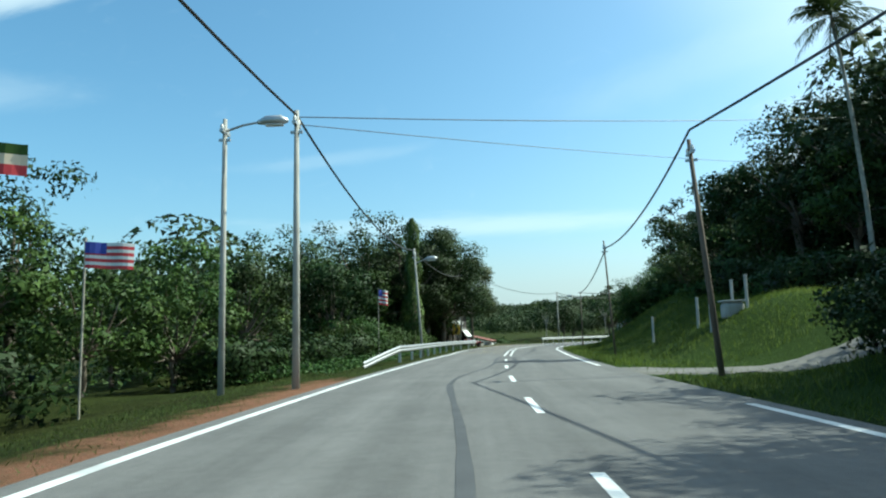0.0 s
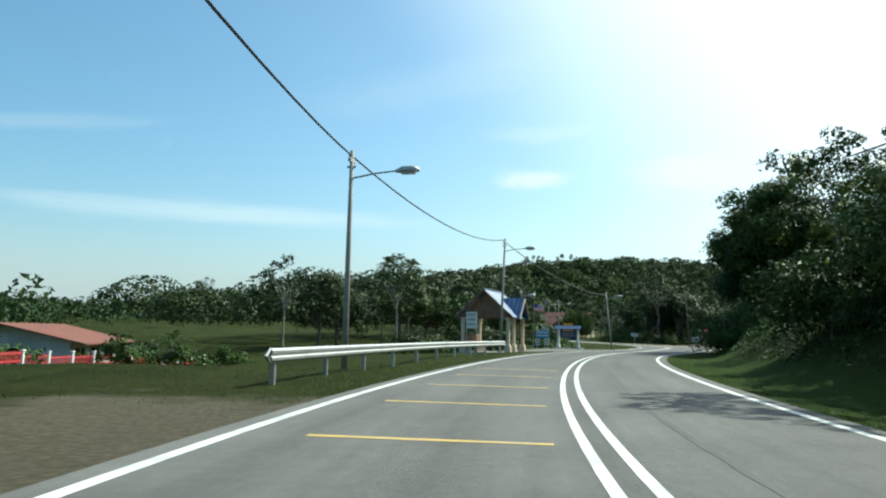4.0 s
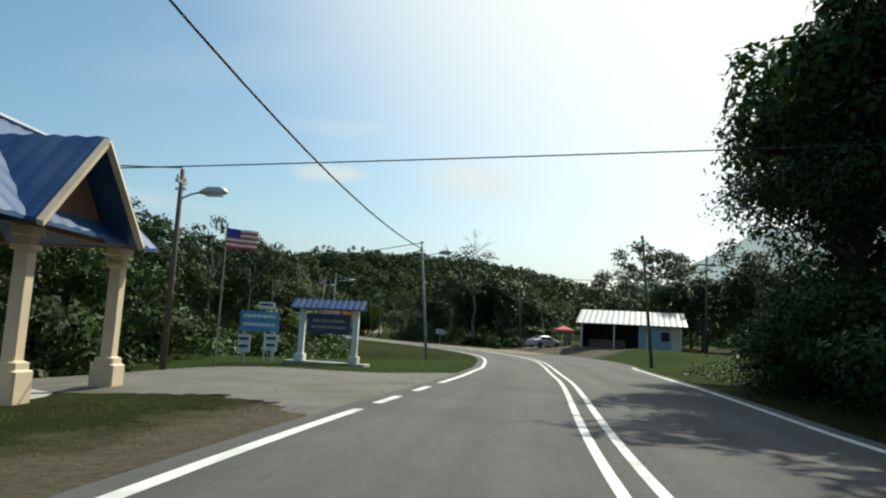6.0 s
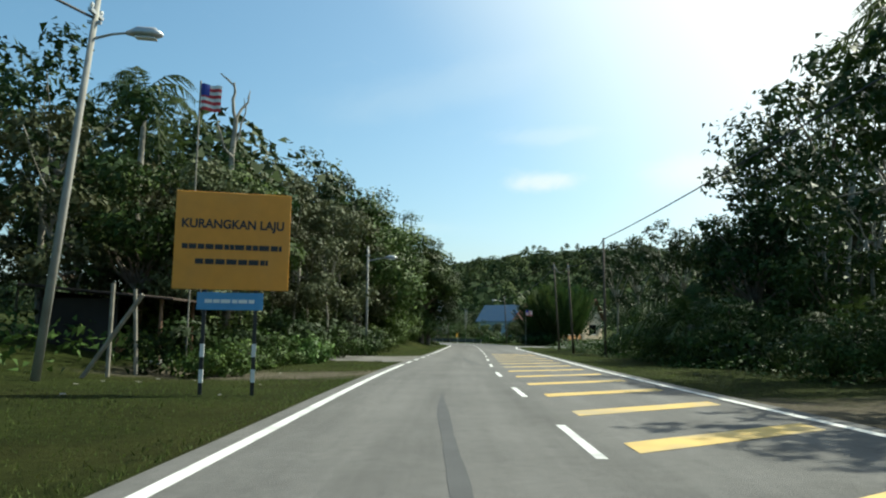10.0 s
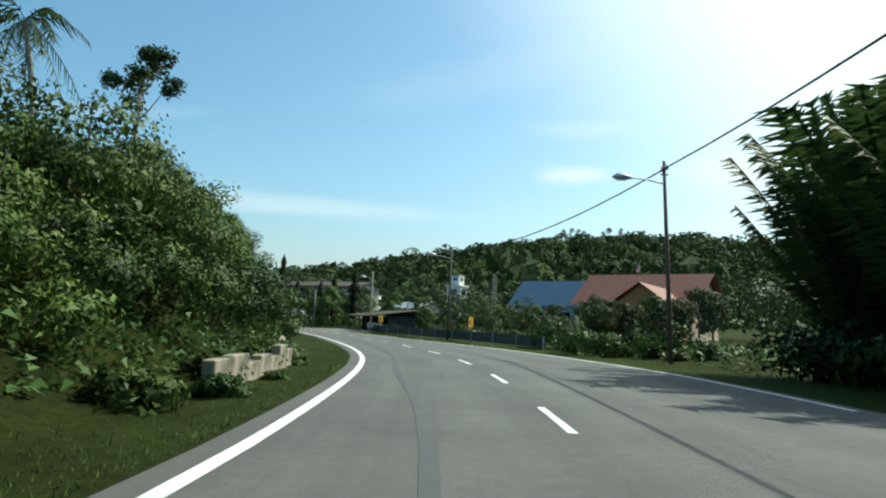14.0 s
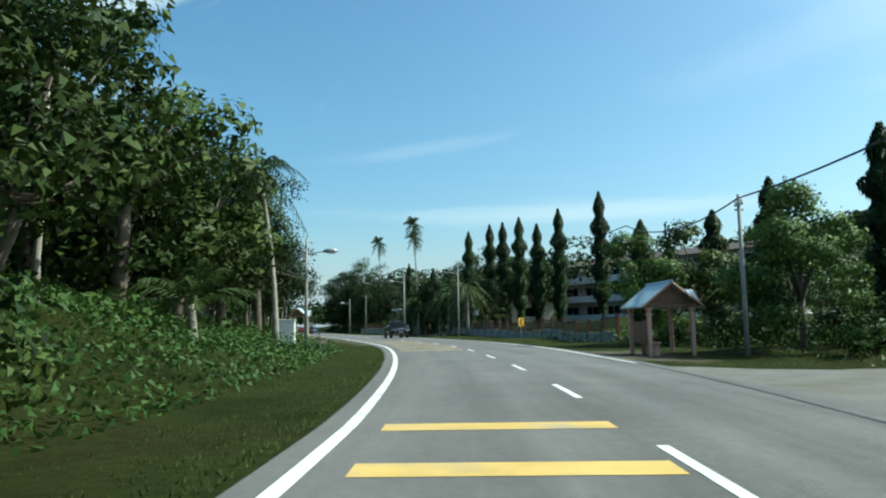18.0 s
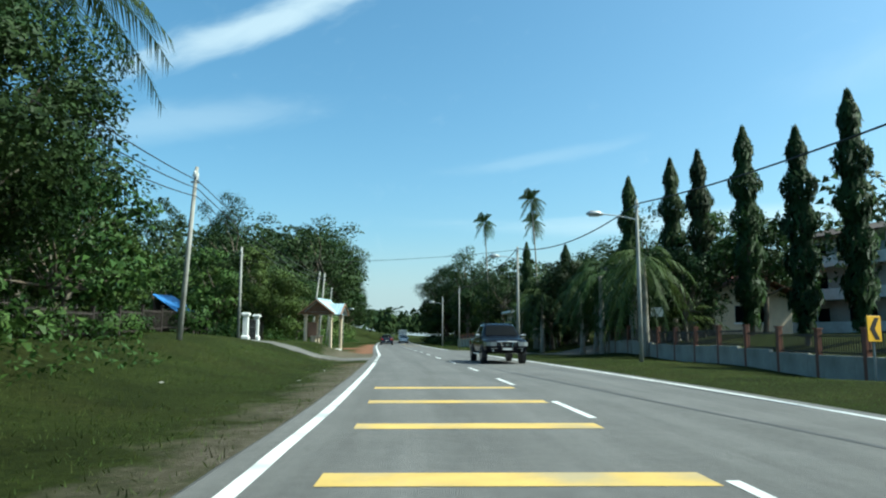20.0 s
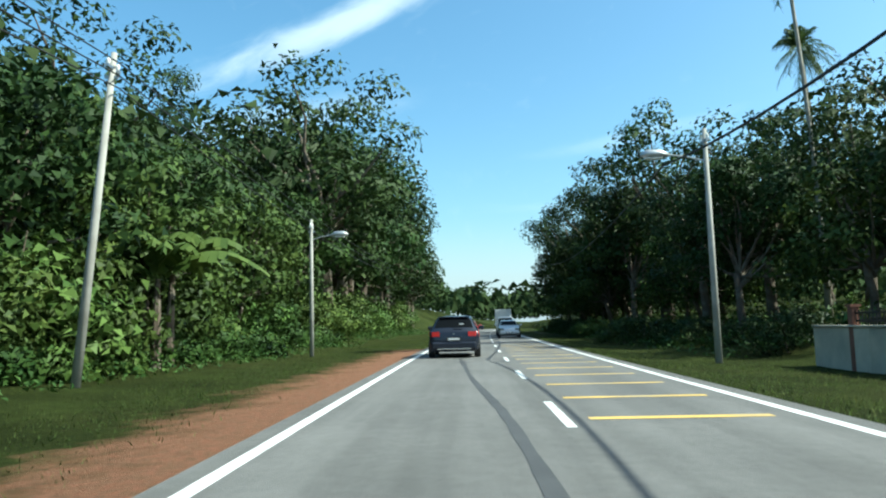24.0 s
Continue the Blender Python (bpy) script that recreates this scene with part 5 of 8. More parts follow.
for s, d, k in ((233, 11.6, 0.92), (236, 13.2, 1.0), (231, 14.6, 0.98), (239, 12.2, 0.85), (234, 16.5, 1.05)):
    at_road("round_a", s, d, k)
grove(["bush_a", "bush_d"], 218, 242, 10, 14, 12, 0.6, 0.9)
grove(["bush_c", "bush_a", "creeper_dark"], 244, 300, 9.6, 14, 30, 0.5, 0.8)
grove(["round_c", "round_a", "thin_b", "low_palm"], 246, 318, 14, 21, 16, 0.6, 0.9)
back_row(245, 320, 22, 55, 110, 5, 8)
for s, d, k in ((268, 17.0, 1.05), (273, 19.4, 1.15), (280, 18, 0.8), (287, 15.4, 0.85), (293, 12.6, 0.8), (299, 16, 0.9)):
    at_road("thin_b", s, d, k)
at_road("coconut", 267, 20, 1.35)
at_road("tall", 272, 23, 1.35)
at_road("tall", 282, 27, 1.2)
at_road("coconut_b", 251, 13.6, 1.25)
at_road("thin_b", 254, 15.6, 1.1)
at_road("snag", 259.5, -12.6, 1.0, 20)
for s, d, k in ((346.5, 14.2, 1.5), (343.6, 13.2, 1.4), (347, 17.5, 1.65), (342, 16, 1.5), (339.5, 13.5, 1.35), (344.5, 11.8, 1.0), (337, 15.5, 1.3), (341, 12, 1.0), (341, 18.5, 1.4)):
    at_road("nipa", s, d, k * 1.22)
grove(["bush_c", "bush_a", "bush_c"], 337, 350, 10.6, 13, 11, 0.7, 1.0)
grove(["bush_d", "bush_a"], 352, 376, 9.5, 12.5, 14, 0.6, 0.9)
for s, d, k in ((406.2, 8.9, 0.42), (408.0, 9.3, 0.46), (404.2, 9.0, 0.42), (410.2, 11.2, 0.5), (407.0, 10.8, 0.5), (402, 9.4, 0.45)):
    at_road("bush_c", s, d, k)
grove(["garden_palm", "bush_c", "bush_a"], 374, 420, 15, 26, 18, 0.4, 0.62)
grove(["garden_palm", "bush_c", "round_c"], 396, 450, 26, 44, 16, 0.45, 0.7)
grove(["round_c", "round_a", "garden_palm"], 400, 446, 38, 48, 16, 0.42, 0.66)
for s, d, k in ((399.3, 38.2, 0.50), (392.8, 37.6, 0.55), (397.1, 44.5, 0.60), (386.8, 39.6, 0.62), (402.4, 36.5, 0.42), (398.7, 48.9, 0.70)):
    at_road("round_a", s, d, k)
back_row(345, 410, 60, 100, 70, 6, 9)
grove(["bush_a", "bush_c", "light_a"], 434, 452, 10, 16, 12, 0.5, 0.8)
grove(["round_c", "light_a", "garden_palm"], 424, 448, 20, 27, 7, 0.5, 0.7)
grove(["round_c", "garden_palm", "bush_c"], 415, 470, 24, 34, 10, 0.55, 0.8)
for s, d, k in ((464, 34, 0.7), (469, 35.5, 0.75), (474, 33.5, 0.72), (479, 36.5, 0.78), (484, 35, 0.7), (472, 38, 0.8), (489, 38, 0.75)):
    at_road("round_a" if s % 2 else "round_c", s, d, k)
for s, d, k in ((499.5, 17.0, 0.62), (504.5, 17.6, 0.7), (509.5, 18.6, 0.72), (501.8, 14.6, 0.45)):
    at_road("round_a", s, d, k)
back_row(470, 500, 70, 100, 50, 6, 9)
back_row(410, 480, 92, 140, 110, 7, 11)
for x, y, h in ((125.5, 480.5, 14.2), (129.0, 476.4, 14.6), (131.0, 473.8, 14.4), (133.5, 466.5, 13.8), (135.8, 461.5, 12.7), (138.4, 460.5, 14.0), (142.6, 452.5, 13.8),
                (143.2, 426.5, 8.6), (145.9, 430.9, 6.6), (147.0, 421.7, 7.8), (148.3, 414.6, 8.8), (150.6, 407.1, 9.4)):
    plant("mast", pose(x, y, gz(x, y) - 0.1, 0, 0, 40 * x) @ Matrix.Diagonal((0.8 + h * 0.022, 0.8 + h * 0.022, h / 11, 1)))
for s, d, k, h in ((523, 15.5, 0.95, 0.95), (546, 19, 0.75, 1.0), (549, 21, 0.7, 1.0)):
    at_road("mast", s, d, k, tall=h)
grove(["garden_palm", "low_palm", "garden_palm"], 500, 506, 13, 18, 5, 0.9, 1.2)
grove(["garden_palm", "low_palm", "garden_palm"], 519, 544, 12.5, 18, 14, 0.9, 1.25)
grove(DENSE, 505, 545, 22, 29, 8, 0.75, 1.0)
for s, d, k in ((526, 15.5, 0.75), (530.5, 18.5, 0.8), (523, 18.5, 0.8), (534, 21, 0.8)):
    at_road("round_a", s, d, k)
for s, d, k in ((524.5, 14.2, 0.62), (528, 16.6, 0.7), (531, 15.6, 0.55)):
    at_road("mast", s, d, k, tall=1.1)
back_row(503, 556, 30, 60, 80, 7, 11)
for s, d, k in ((548, 25, 0.78), (553, 24, 0.8), (558, 15.5, 0.72), (543, 26, 0.85), (539, 24, 0.8)):
    at_road("tall", s, d, k)
grove(["round_a", "tall", "round_c"], 559, 590, 11, 18, 11, 0.66, 0.84)
grove(["round_a", "tall", "round_c"], 588, 650, 9.5, 16, 20, 0.95, 1.2)
back_row(556, 700, 18, 50, 150, 9, 13)
grove(["bush_c", "bush_a"], 556, 660, 7.0, 10, 26, 0.5, 0.8)
for x, y, k in ((101.8, 525.7, 1.12), (107.6, 537.6, 1.45), (104.3, 557.5, 1.4)):
    plant("tall_palm", pose(x, y, gz(x, y) - 0.1, 0, 0, 30) @ Matrix.Diagonal((k * 0.7, k * 0.7, k * 0.97, 1)))

# bushes away from the verge, too many to tell apart
for key, poses in FAR_BUSHES.items():
    me = PLANTS[key][1][1]
    co = np.empty(len(me.vertices) * 3)
    me.vertices.foreach_get("co", co)
    co = co.reshape(-1, 3)
    vs = np.concatenate([co @ np.array(m.to_3x3()).T + np.array(m.translation) for m in poses])
    mids = np.concatenate([(co - co.mean(axis=0)) @ np.array(m.to_3x3()).T for m in poses]).reshape(-1, 3, 3).mean(axis=1)
    ob = new("background_shrubbery", leafy_mesh("background_shrubbery", vs, np.arange(len(vs)).reshape(-1, 3), me.materials[0], mids))
    tagged(ob, PLANTS[key][2].replace("bush", "bushes") + " growing behind the verge", "shrubbery", kind="stuff")

# ---- poles, lamps, cables ----
def utility_pole(s, d, height, mat=POLE, lamp=0, arm=1.8, cross=False, lean=(0, 0), r=0.092, label="", drop=1.0):
    """A tapered pole; lamp -1 or 1: a street lamp on an arm to the left or right."""
    m = spot(s, d, lean=lean)
    wooden = mat is WOODPOLE
    p = thing("street_lamp" if lamp else "utility_pole", m,
              label or (("grey concrete pole" if not wooden else "dark wooden pole") + (" carrying a street lamp on an arm" if lamp else " carrying overhead cables")),
              "street lamp" if lamp else "utility pole")
    part("pole", tube([(0, 0, -0.4), (0, 0, height * 0.5), (0, 0, height)], [r * 1.15, r, r * 0.72], 10), mat, p, smooth=True)
    part("cable_bracket", add_box(box(-0.05, 0.05, -0.28, 0.28, height - 0.42, height - 0.34), -0.16, 0.16, -0.03, 0.03, height - 0.62, height - 0.55), STEEL, p)
    for k in (-0.22, 0.22):
        part("insulator", tube([(0, k, height - 0.34), (0, k, height - 0.26), (0, k, height - 0.2)], [0.035, 0.05, 0.03], 8), WHITE, p)
    if cross:
        part("crossarm", box(-0.9, 0.9, -0.06, 0.06, height - 0.9, height - 0.78), WOODPOLE, p)
    if lamp:
        z = height - drop
        part("arm", tube([(0, 0, z), (lamp * arm * 0.5, 0, z + 0.16), (lamp * arm, 0, z + 0.24)], [0.035, 0.03, 0.028], 7), STEEL, p)
        head = bmesh.new()
        x = lamp * arm
        add_tube(head, [(x - lamp * 0.1, 0, z + 0.22), (x + lamp * 0.15, 0, z + 0.27), (x + lamp * 0.55, 0, z + 0.27), (x + lamp * 0.75, 0, z + 0.24)], [0.05, 0.13, 0.14, 0.05], 10)
        hd = part("lamp_head", head, STEEL, p, smooth=True)
        part("lens", box(min(x + lamp * 0.12, x + lamp * 0.62), max(x + lamp * 0.12, x + lamp * 0.62), -0.09, 0.09, z + 0.11, z + 0.15, bevel=0.015), LENS, hd)
    return p


def cable(points, sag=0.6, r=0.034, label="black overhead cable sagging between poles"):
    """A cable through points (s, d, z), sagging between them."""
    ob = thing("overhead_cable", None, label, "cable")
    for (s0, d0, z0), (s1, d1, z1) in zip(points, points[1:]):
        a, b = Vector((*on_road(s0, d0), z0)), Vector((*on_road(s1, d1), z1))
        n = 14
        part("cable_span", tube([a.lerp(b, i / n) - Vector((0, 0, sag * 4 * (i / n) * (1 - i / n))) for i in range(n + 1)], r, 5), CABLE, ob)
    return ob


utility_pole(18.2, -7.6, 7.4, lamp=1, arm=1.0, r=0.08, drop=0.35)
utility_pole(17.6, -5.45, 7.2, r=0.085)
utility_pole(44.3, -5.45, 6.9, lamp=1, arm=0.7, lean=(0, -3.5), r=0.075)
utility_pole(71.8, -7.75, 8.0, lean=(0, 8.5), r=0.1)
utility_pole(105, -7.6, 7.6, lamp=1, arm=1.7)
utility_pole(134.3, -8.6, 8.8, lamp=1, arm=1.7, lean=(0, 2))
utility_pole(147.6, -11.5, 5.9, WOODPOLE, lamp=1, arm=0.7, r=0.085, drop=0.9)
utility_pole(170.5, -6.5, 7.4, lamp=1, arm=1.1, lean=(0, -5.5), r=0.085)
utility_pole(214.8, -12.2, 7.9, lamp=1, arm=1.4)
utility_pole(242.3, -10.6, 8.9, lamp=1, arm=0.9, lean=(0, 5), r=0.09)
utility_pole(272.7, -7.8, 7.2, lamp=1, arm=1.2, r=0.085)
utility_pole(19.0, 5.5, 6.4, WOODPOLE, lean=(0, -4), r=0.075)
utility_pole(37.3, 5.6, 6.0, WOODPOLE, r=0.05, lean=(0, -3))
utility_pole(70.0, 5.1, 5.2, WOODPOLE, r=0.055)
utility_pole(171.5, 6.9, 8.0, WOODPOLE, lean=(0, -5))
utility_pole(187.3, 18.2, 8.6, WOODPOLE, cross=True)
utility_pole(214.2, 11.2, 9.6, WOODPOLE, lean=(0, -4))
utility_pole(279.0, 8.9, 8.8, WOODPOLE)
utility_pole(284.7, 7.4, 7.4, WOODPOLE, lean=(0, -3))
utility_pole(300, 8.2, 9.0, WOODPOLE, lean=(0, -3))
utility_pole(351.5, 9.6, 8.6, WOODPOLE, lamp=-1, arm=1.6, lean=(0, -3))
utility_pole(382, 8.3, 7.9, WOODPOLE, lamp=-1, arm=1.5)
utility_pole(409, 8.45, 7.4, lamp=-1, arm=0.9, r=0.085)
utility_pole(437, 9.4, 6.0, r=0.085)
utility_pole(451.8, -8.3, 6.2, lamp=1, arm=1.0)
utility_pole(481.0, -10.6, 6.4, lean=(0, 3), r=0.09)
utility_pole(505.3, -13.0, 6.6, r=0.1)
utility_pole(487.6, 9.2, 7.9, lamp=-1, arm=1.8)
utility_pole(508.6, 7.6, 8.3, lamp=-1, arm=1.5, r=0.105)
utility_pole(515.3, -8.9, 6.6, lean=(0, 6), r=0.085)
utility_pole(515.9, -8.3, 6.6, lean=(0, 4), r=0.085)
utility_pole(529.9, 5.6, 6.7, r=0.062)
utility_pole(554.6, 6.1, 7.0, lamp=-1, arm=1.2, r=0.09)
utility_pole(549.0, -9.9, 7.7, r=0.095, lean=(0, 5))
utility_pole(566.0, -8.6, 6.4, lamp=1, arm=1.0, r=0.09)
cable([(-20, -6.0, 7.6), (17.6, -5.45, 7.0), (44.2, -5.9, 6.7), (71.6, -6.8, 7.7), (105, -7.6, 7.3), (134.3, -8.5, 8.5), (170.3, -7.15, 6.3), (214.8, -12.2, 7.6), (242.3, -9.9, 8.5)], 0.9)
cable([(-20, 9.5, 7.0), (19.0, 5.1, 6.6), (37.3, 5.4, 5.6), (70.0, 4.9, 5.1), (110, 10, 8.0)])
cable([(17.6, -5.45, 6.95), (45, 27, 14.2)], 0.3, 0.015, "thin service cable crossing over the road")
cable([(17.6, -5.45, 6.75), (60, 27, 14.0)], 0.3, 0.012, "thin service cable crossing over the road")
cable([(142.4, -14.0, 4.3), (143.6, 9.5, 5.75)], 0.05, 0.015, "thin service cable crossing over the road")
cable([(147.6, -11.5, 5.7), (141, -24, 5.6)], 0.35, 0.02)
cable([(170.3, -7.0, 6.7), (180, -38, 3.8)], 0.8, 0.024)
cable([(505.3, -13, 6.4), (508.6, 7.6, 8.0)], 0.35, 0.016, "thin service cable crossing over the road")
cable([(171.5, 6.1, 7.8), (187.3, 18.2, 8.0), (214.2, 10.6, 9.3), (279.0, 8.9, 8.5), (284.7, 7.0, 7.1), (300, 7.8, 8.7), (330, -8.0, 7.0)], 0.7)
cable([(300, 7.8, 8.5), (350.5, 9.2, 8.4), (382, 8.3, 7.7)], 1.0)
cable([(382, 8.3, 7.9), (409, 8.45, 7.2)], 1.6)
cable([(409, 8.45, 7.1), (437, 9.4, 5.8), (455, 12, 7.5), (487.6, 9.2, 7.7), (508.6, 7.6, 8.1), (529.9, 5.6, 6.5), (556, 5.2, 6.1), (600, 6, 6.6)], 0.8)
for k in range(3):
    cable([(451.8, -8.3, 5.9 - k * 0.3), (481.0, -10.2, 6.9 - k * 0.3), (515.6, -8.2, 6.4 - k * 0.25), (549.0, -9.1, 7.4 - k * 0.3), (600, -9.0, 6.8 - k * 0.3)], 0.5 + k * 0.12, 0.018)

# ---- painted and printed surfaces ----
GLASS_DARK = material("tinted_glass", (0.006, 0.007, 0.008), 0.06, vary=0.05, spec=0.05)
TYRE = material("tyre_rubber", (0.018, 0.018, 0.018), 0.85, vary=0.2)
CHROME = material("chrome", (0.62, 0.63, 0.64), 0.18, metal=1.0, vary=0.05)
CAR_BLACK = material("black_car_paint", (0.004, 0.0045, 0.007), 0.2, vary=0.05, spec=0.1)
CAR_BLUE = material("midnight_car_paint", (0.016, 0.02, 0.032), 0.25, vary=0.05, spec=0.4)
CAR_SILVER = material("silver_car_paint", (0.45, 0.47, 0.5), 0.3, metal=0.5, vary=0.04, coat=0.6)
CAR_RED = material("red_car_paint", (0.45, 0.03, 0.03), 0.28, vary=0.05, coat=0.8)
LAMP_RED = material("red_lamp_lens", (0.55, 0.02, 0.02), 0.2, vary=0.05, coat=0.5)
LAMP_CLEAR = material("clear_lamp_lens", (0.36, 0.39, 0.4), 0.14, metal=0.35, vary=0.2, scale=9, coat=0.8)
FLAG_RED = material("red_cloth", (0.55, 0.05, 0.06), 0.8, vary=0.1)
FLAG_WHITE = material("white_cloth", (0.75, 0.74, 0.72), 0.8, vary=0.06)
FLAG_BLUE = material("blue_cloth", (0.04, 0.06, 0.32), 0.8, vary=0.1)
RED_CANVAS = material("red_canvas", (0.6, 0.06, 0.08), 0.7, vary=0.12)
GREYWALL = material("grey_wall_paint", (0.37, 0.345, 0.30), 0.8, vary=0.1, bump=0.15, dirt=(0.16, 0.16, 0.13), dirt_amount=0.6)
BARRIER = material("weathered_barrier", (0.07, 0.078, 0.072), 0.7, vary=0.15, scale=0.8, dirt=(0.06, 0.065, 0.05), dirt_amount=0.5)
BROWN_POST = material("brown_painted_post", (0.20, 0.08, 0.05), 0.7, vary=0.15)
PALEWALL = material("pale_wall_paint", (0.56, 0.48, 0.36), 0.8, vary=0.1, bump=0.15, dirt=(0.25, 0.24, 0.2), dirt_amount=0.6)
LIGHTBLUE = material("light_blue_wall", (0.28, 0.39, 0.44), 0.7, vary=0.08, dirt=(0.25, 0.28, 0.28), dirt_amount=0.4)
SLATE_BLUE = material("slate_blue_roof_sheet", (0.12, 0.19, 0.27), 0.5, vary=0.12, dirt=(0.2, 0.22, 0.24), dirt_amount=0.4)
BLUETARP = material("blue_tarpaulin", (0.04, 0.17, 0.45), 0.5, vary=0.1)


# ---- barriers ----
def guard_rail(s0, s1, d, label, dip=0.0):
    """A W-shaped steel beam on posts, with rounded ends; its start may dip to the ground over a length."""
    r = thing("guard_rail", None, label, "guard rail")
    prof = [(0.0, 0.42), (0.05, 0.47), (0.05, 0.53), (0.0, 0.58), (0.05, 0.63), (0.05, 0.69), (0.0, 0.74)]
    n = max(3, int((s1 - s0) / 1.5))
    vs, fs = [], []
    for i in range(n + 1):
        s = s0 + (s1 - s0) * i / n
        dd = d(s) if callable(d) else d
        low = 0.6 * max(0.0, 1 - (s - s0) / dip) if dip else 0.0
        for dx, z in prof:
            vs.append((*on_road(s, dd + dx), z - low))
        for dx, z in prof[::-1]:
            vs.append((*on_road(s, dd + dx - 0.012), z - low))
    k = len(prof) * 2
    for i in range(n):
        for j in range(k):
            fs.append((i * k + j, i * k + (j + 1) % k, (i + 1) * k + (j + 1) % k, (i + 1) * k + j))
    part("beam", mesh_from("beam", vs, fs, STEEL, smooth=False), None, r)
    post = box(-0.16, -0.04, -0.05, 0.05, -0.5, 0.74)
    me = bpy.data.meshes.new("post")
    post.to_mesh(me)
    post.free()
    me.materials.append(STEEL)
    for s in np.arange(s0 + 0.4 + dip, s1, 3.6):
        dd = d(s) if callable(d) else d
        o = part("post", me, None, r)
        o.matrix_local = pose(*on_road(s, dd), 0, 0, 0, heading(s))
    for s, f in ((s0, -1), (s1, 1))[1 if dip else 0:]:
        dd = d(s) if callable(d) else d
        e = part("rail_end", tube([(0.0, 0, 0.42), (0.0, f * 0.25, 0.58), (0.0, 0, 0.74)], [0.03, 0.05, 0.03], 6), STEEL, r)
        e.matrix_local = pose(*on_road(s, dd), 0, 0, 0, heading(s))
    return r


guard_rail(29.5, 69.8, table([(29.5, -6.0), (35, -5.0), (69.8, -5.4)]), "long galvanised steel guard rail along the road edge", 4.5)
guard_rail(97, 130.6, table([(97, -6.6), (115, -6.8), (130.6, -7.0)]), "galvanised steel guard rail along the outside of the bend")
bar = thing("crash_barrier", None, "long weathered dark grey-green steel crash barrier beside the bend", "crash barrier")
bar_d = table([(365, 9.4), (385, 8.2), (405, 8.2)])
for s in np.arange(365, 405, 4.0):
    a, b = on_road(s, bar_d(s)), on_road(s + 3.97, bar_d(s + 3.97))
    L = math.dist(a, b)
    pan = part("panel", add_prism(bmesh.new(), [(-0.03, 0.12), (0.03, 0.12), (0.06, 0.3), (0.03, 0.45), (0.06, 0.62), (0.03, 0.82), (-0.03, 0.84)], 0, L), BARRIER, bar)
    at = pose(*a, 0, 0, 0, math.degrees(math.atan2(-(b[0] - a[0]), b[1] - a[1])))
    pan.matrix_local = at
    po = part("post", box(-0.12, -0.03, -0.05, 0.05, -0.5, 0.8), STEEL, bar)
    po.matrix_local = at


def wall_run(name, label, s0, s1, d, z0, z1, thick, mat, step=3.0, cap=0.0, category="wall", capmat=None, level=None, broken=0.0):
    """A low wall in straight lengths that follow the road, standing on the ground."""
    w = thing(name, None, label, category)
    n = max(1, round((s1 - s0) / step))
    for i in range(n):
        a, b = s0 + (s1 - s0) * i / n, s0 + (s1 - s0) * (i + 1) / n
        pa, pb = on_road(a, d(a)), on_road(b, d(b))
        g = min(gz(*pa), gz(*pb)) if level is None else level
        L = math.dist(pa, pb)
        chip = broken * (math.sin(i * 2.7) + math.sin(i * 1.3 + 1)) * 0.5
        o = part("wall_length", box(-thick / 2, thick / 2, 0, L + 0.01, z0, z1 + chip, bevel=0.02), mat, w)
        at = pose(*pa, g, 0, 0, math.degrees(math.atan2(-(pb[0] - pa[0]), pb[1] - pa[1])))
        o.matrix_local = at
        if cap:
            c = part("coping", box(-thick / 2 - 0.04, thick / 2 + 0.04, 0, L + 0.01, z1, z1 + cap, bevel=0.01), capmat or mat, w)
            c.matrix_local = at
    return w


wall_run("retaining_wall", "broken low lime-washed wall stained black, at the foot of the bank", 334.6, 342.6, table([(334.6, -5.15), (342.6, -5.25)]), -0.5, 0.42, 0.22, OLD_WALL, 1.15, level=-0.05, broken=0.16)
wall_run("retaining_wall", "low lime-washed retaining wall stained black, at the foot of the bank", 347, 369.5, table([(347, -6.0), (357, -6.7), (366, -6.0), (369.5, -5.9)]), -0.5, 0.5, 0.2, OLD_WALL, 2.25, level=-0.04)
wall_run("concrete_slab_wall", "short broken concrete wall in the grass", 392, 396, lambda s: -7.0, -0.3, 0.45, 0.15, CONCRETE, 2.0)
wall_run("garden_wall", "low grey garden wall with stained plaster", 456, 504, table([(456, 11.6), (475, 12.6), (504, 13.4)]), -0.3, 0.85, 0.18, GREYWALL, 2.6)
wall_run("garden_wall", "low pale plastered boundary wall along the road", 520, 553, table([(520, 9.4), (535, 8.8), (553, 8.2)]), -0.3, 1.05, 0.18, PALEWALL, 2.6, 0.05)


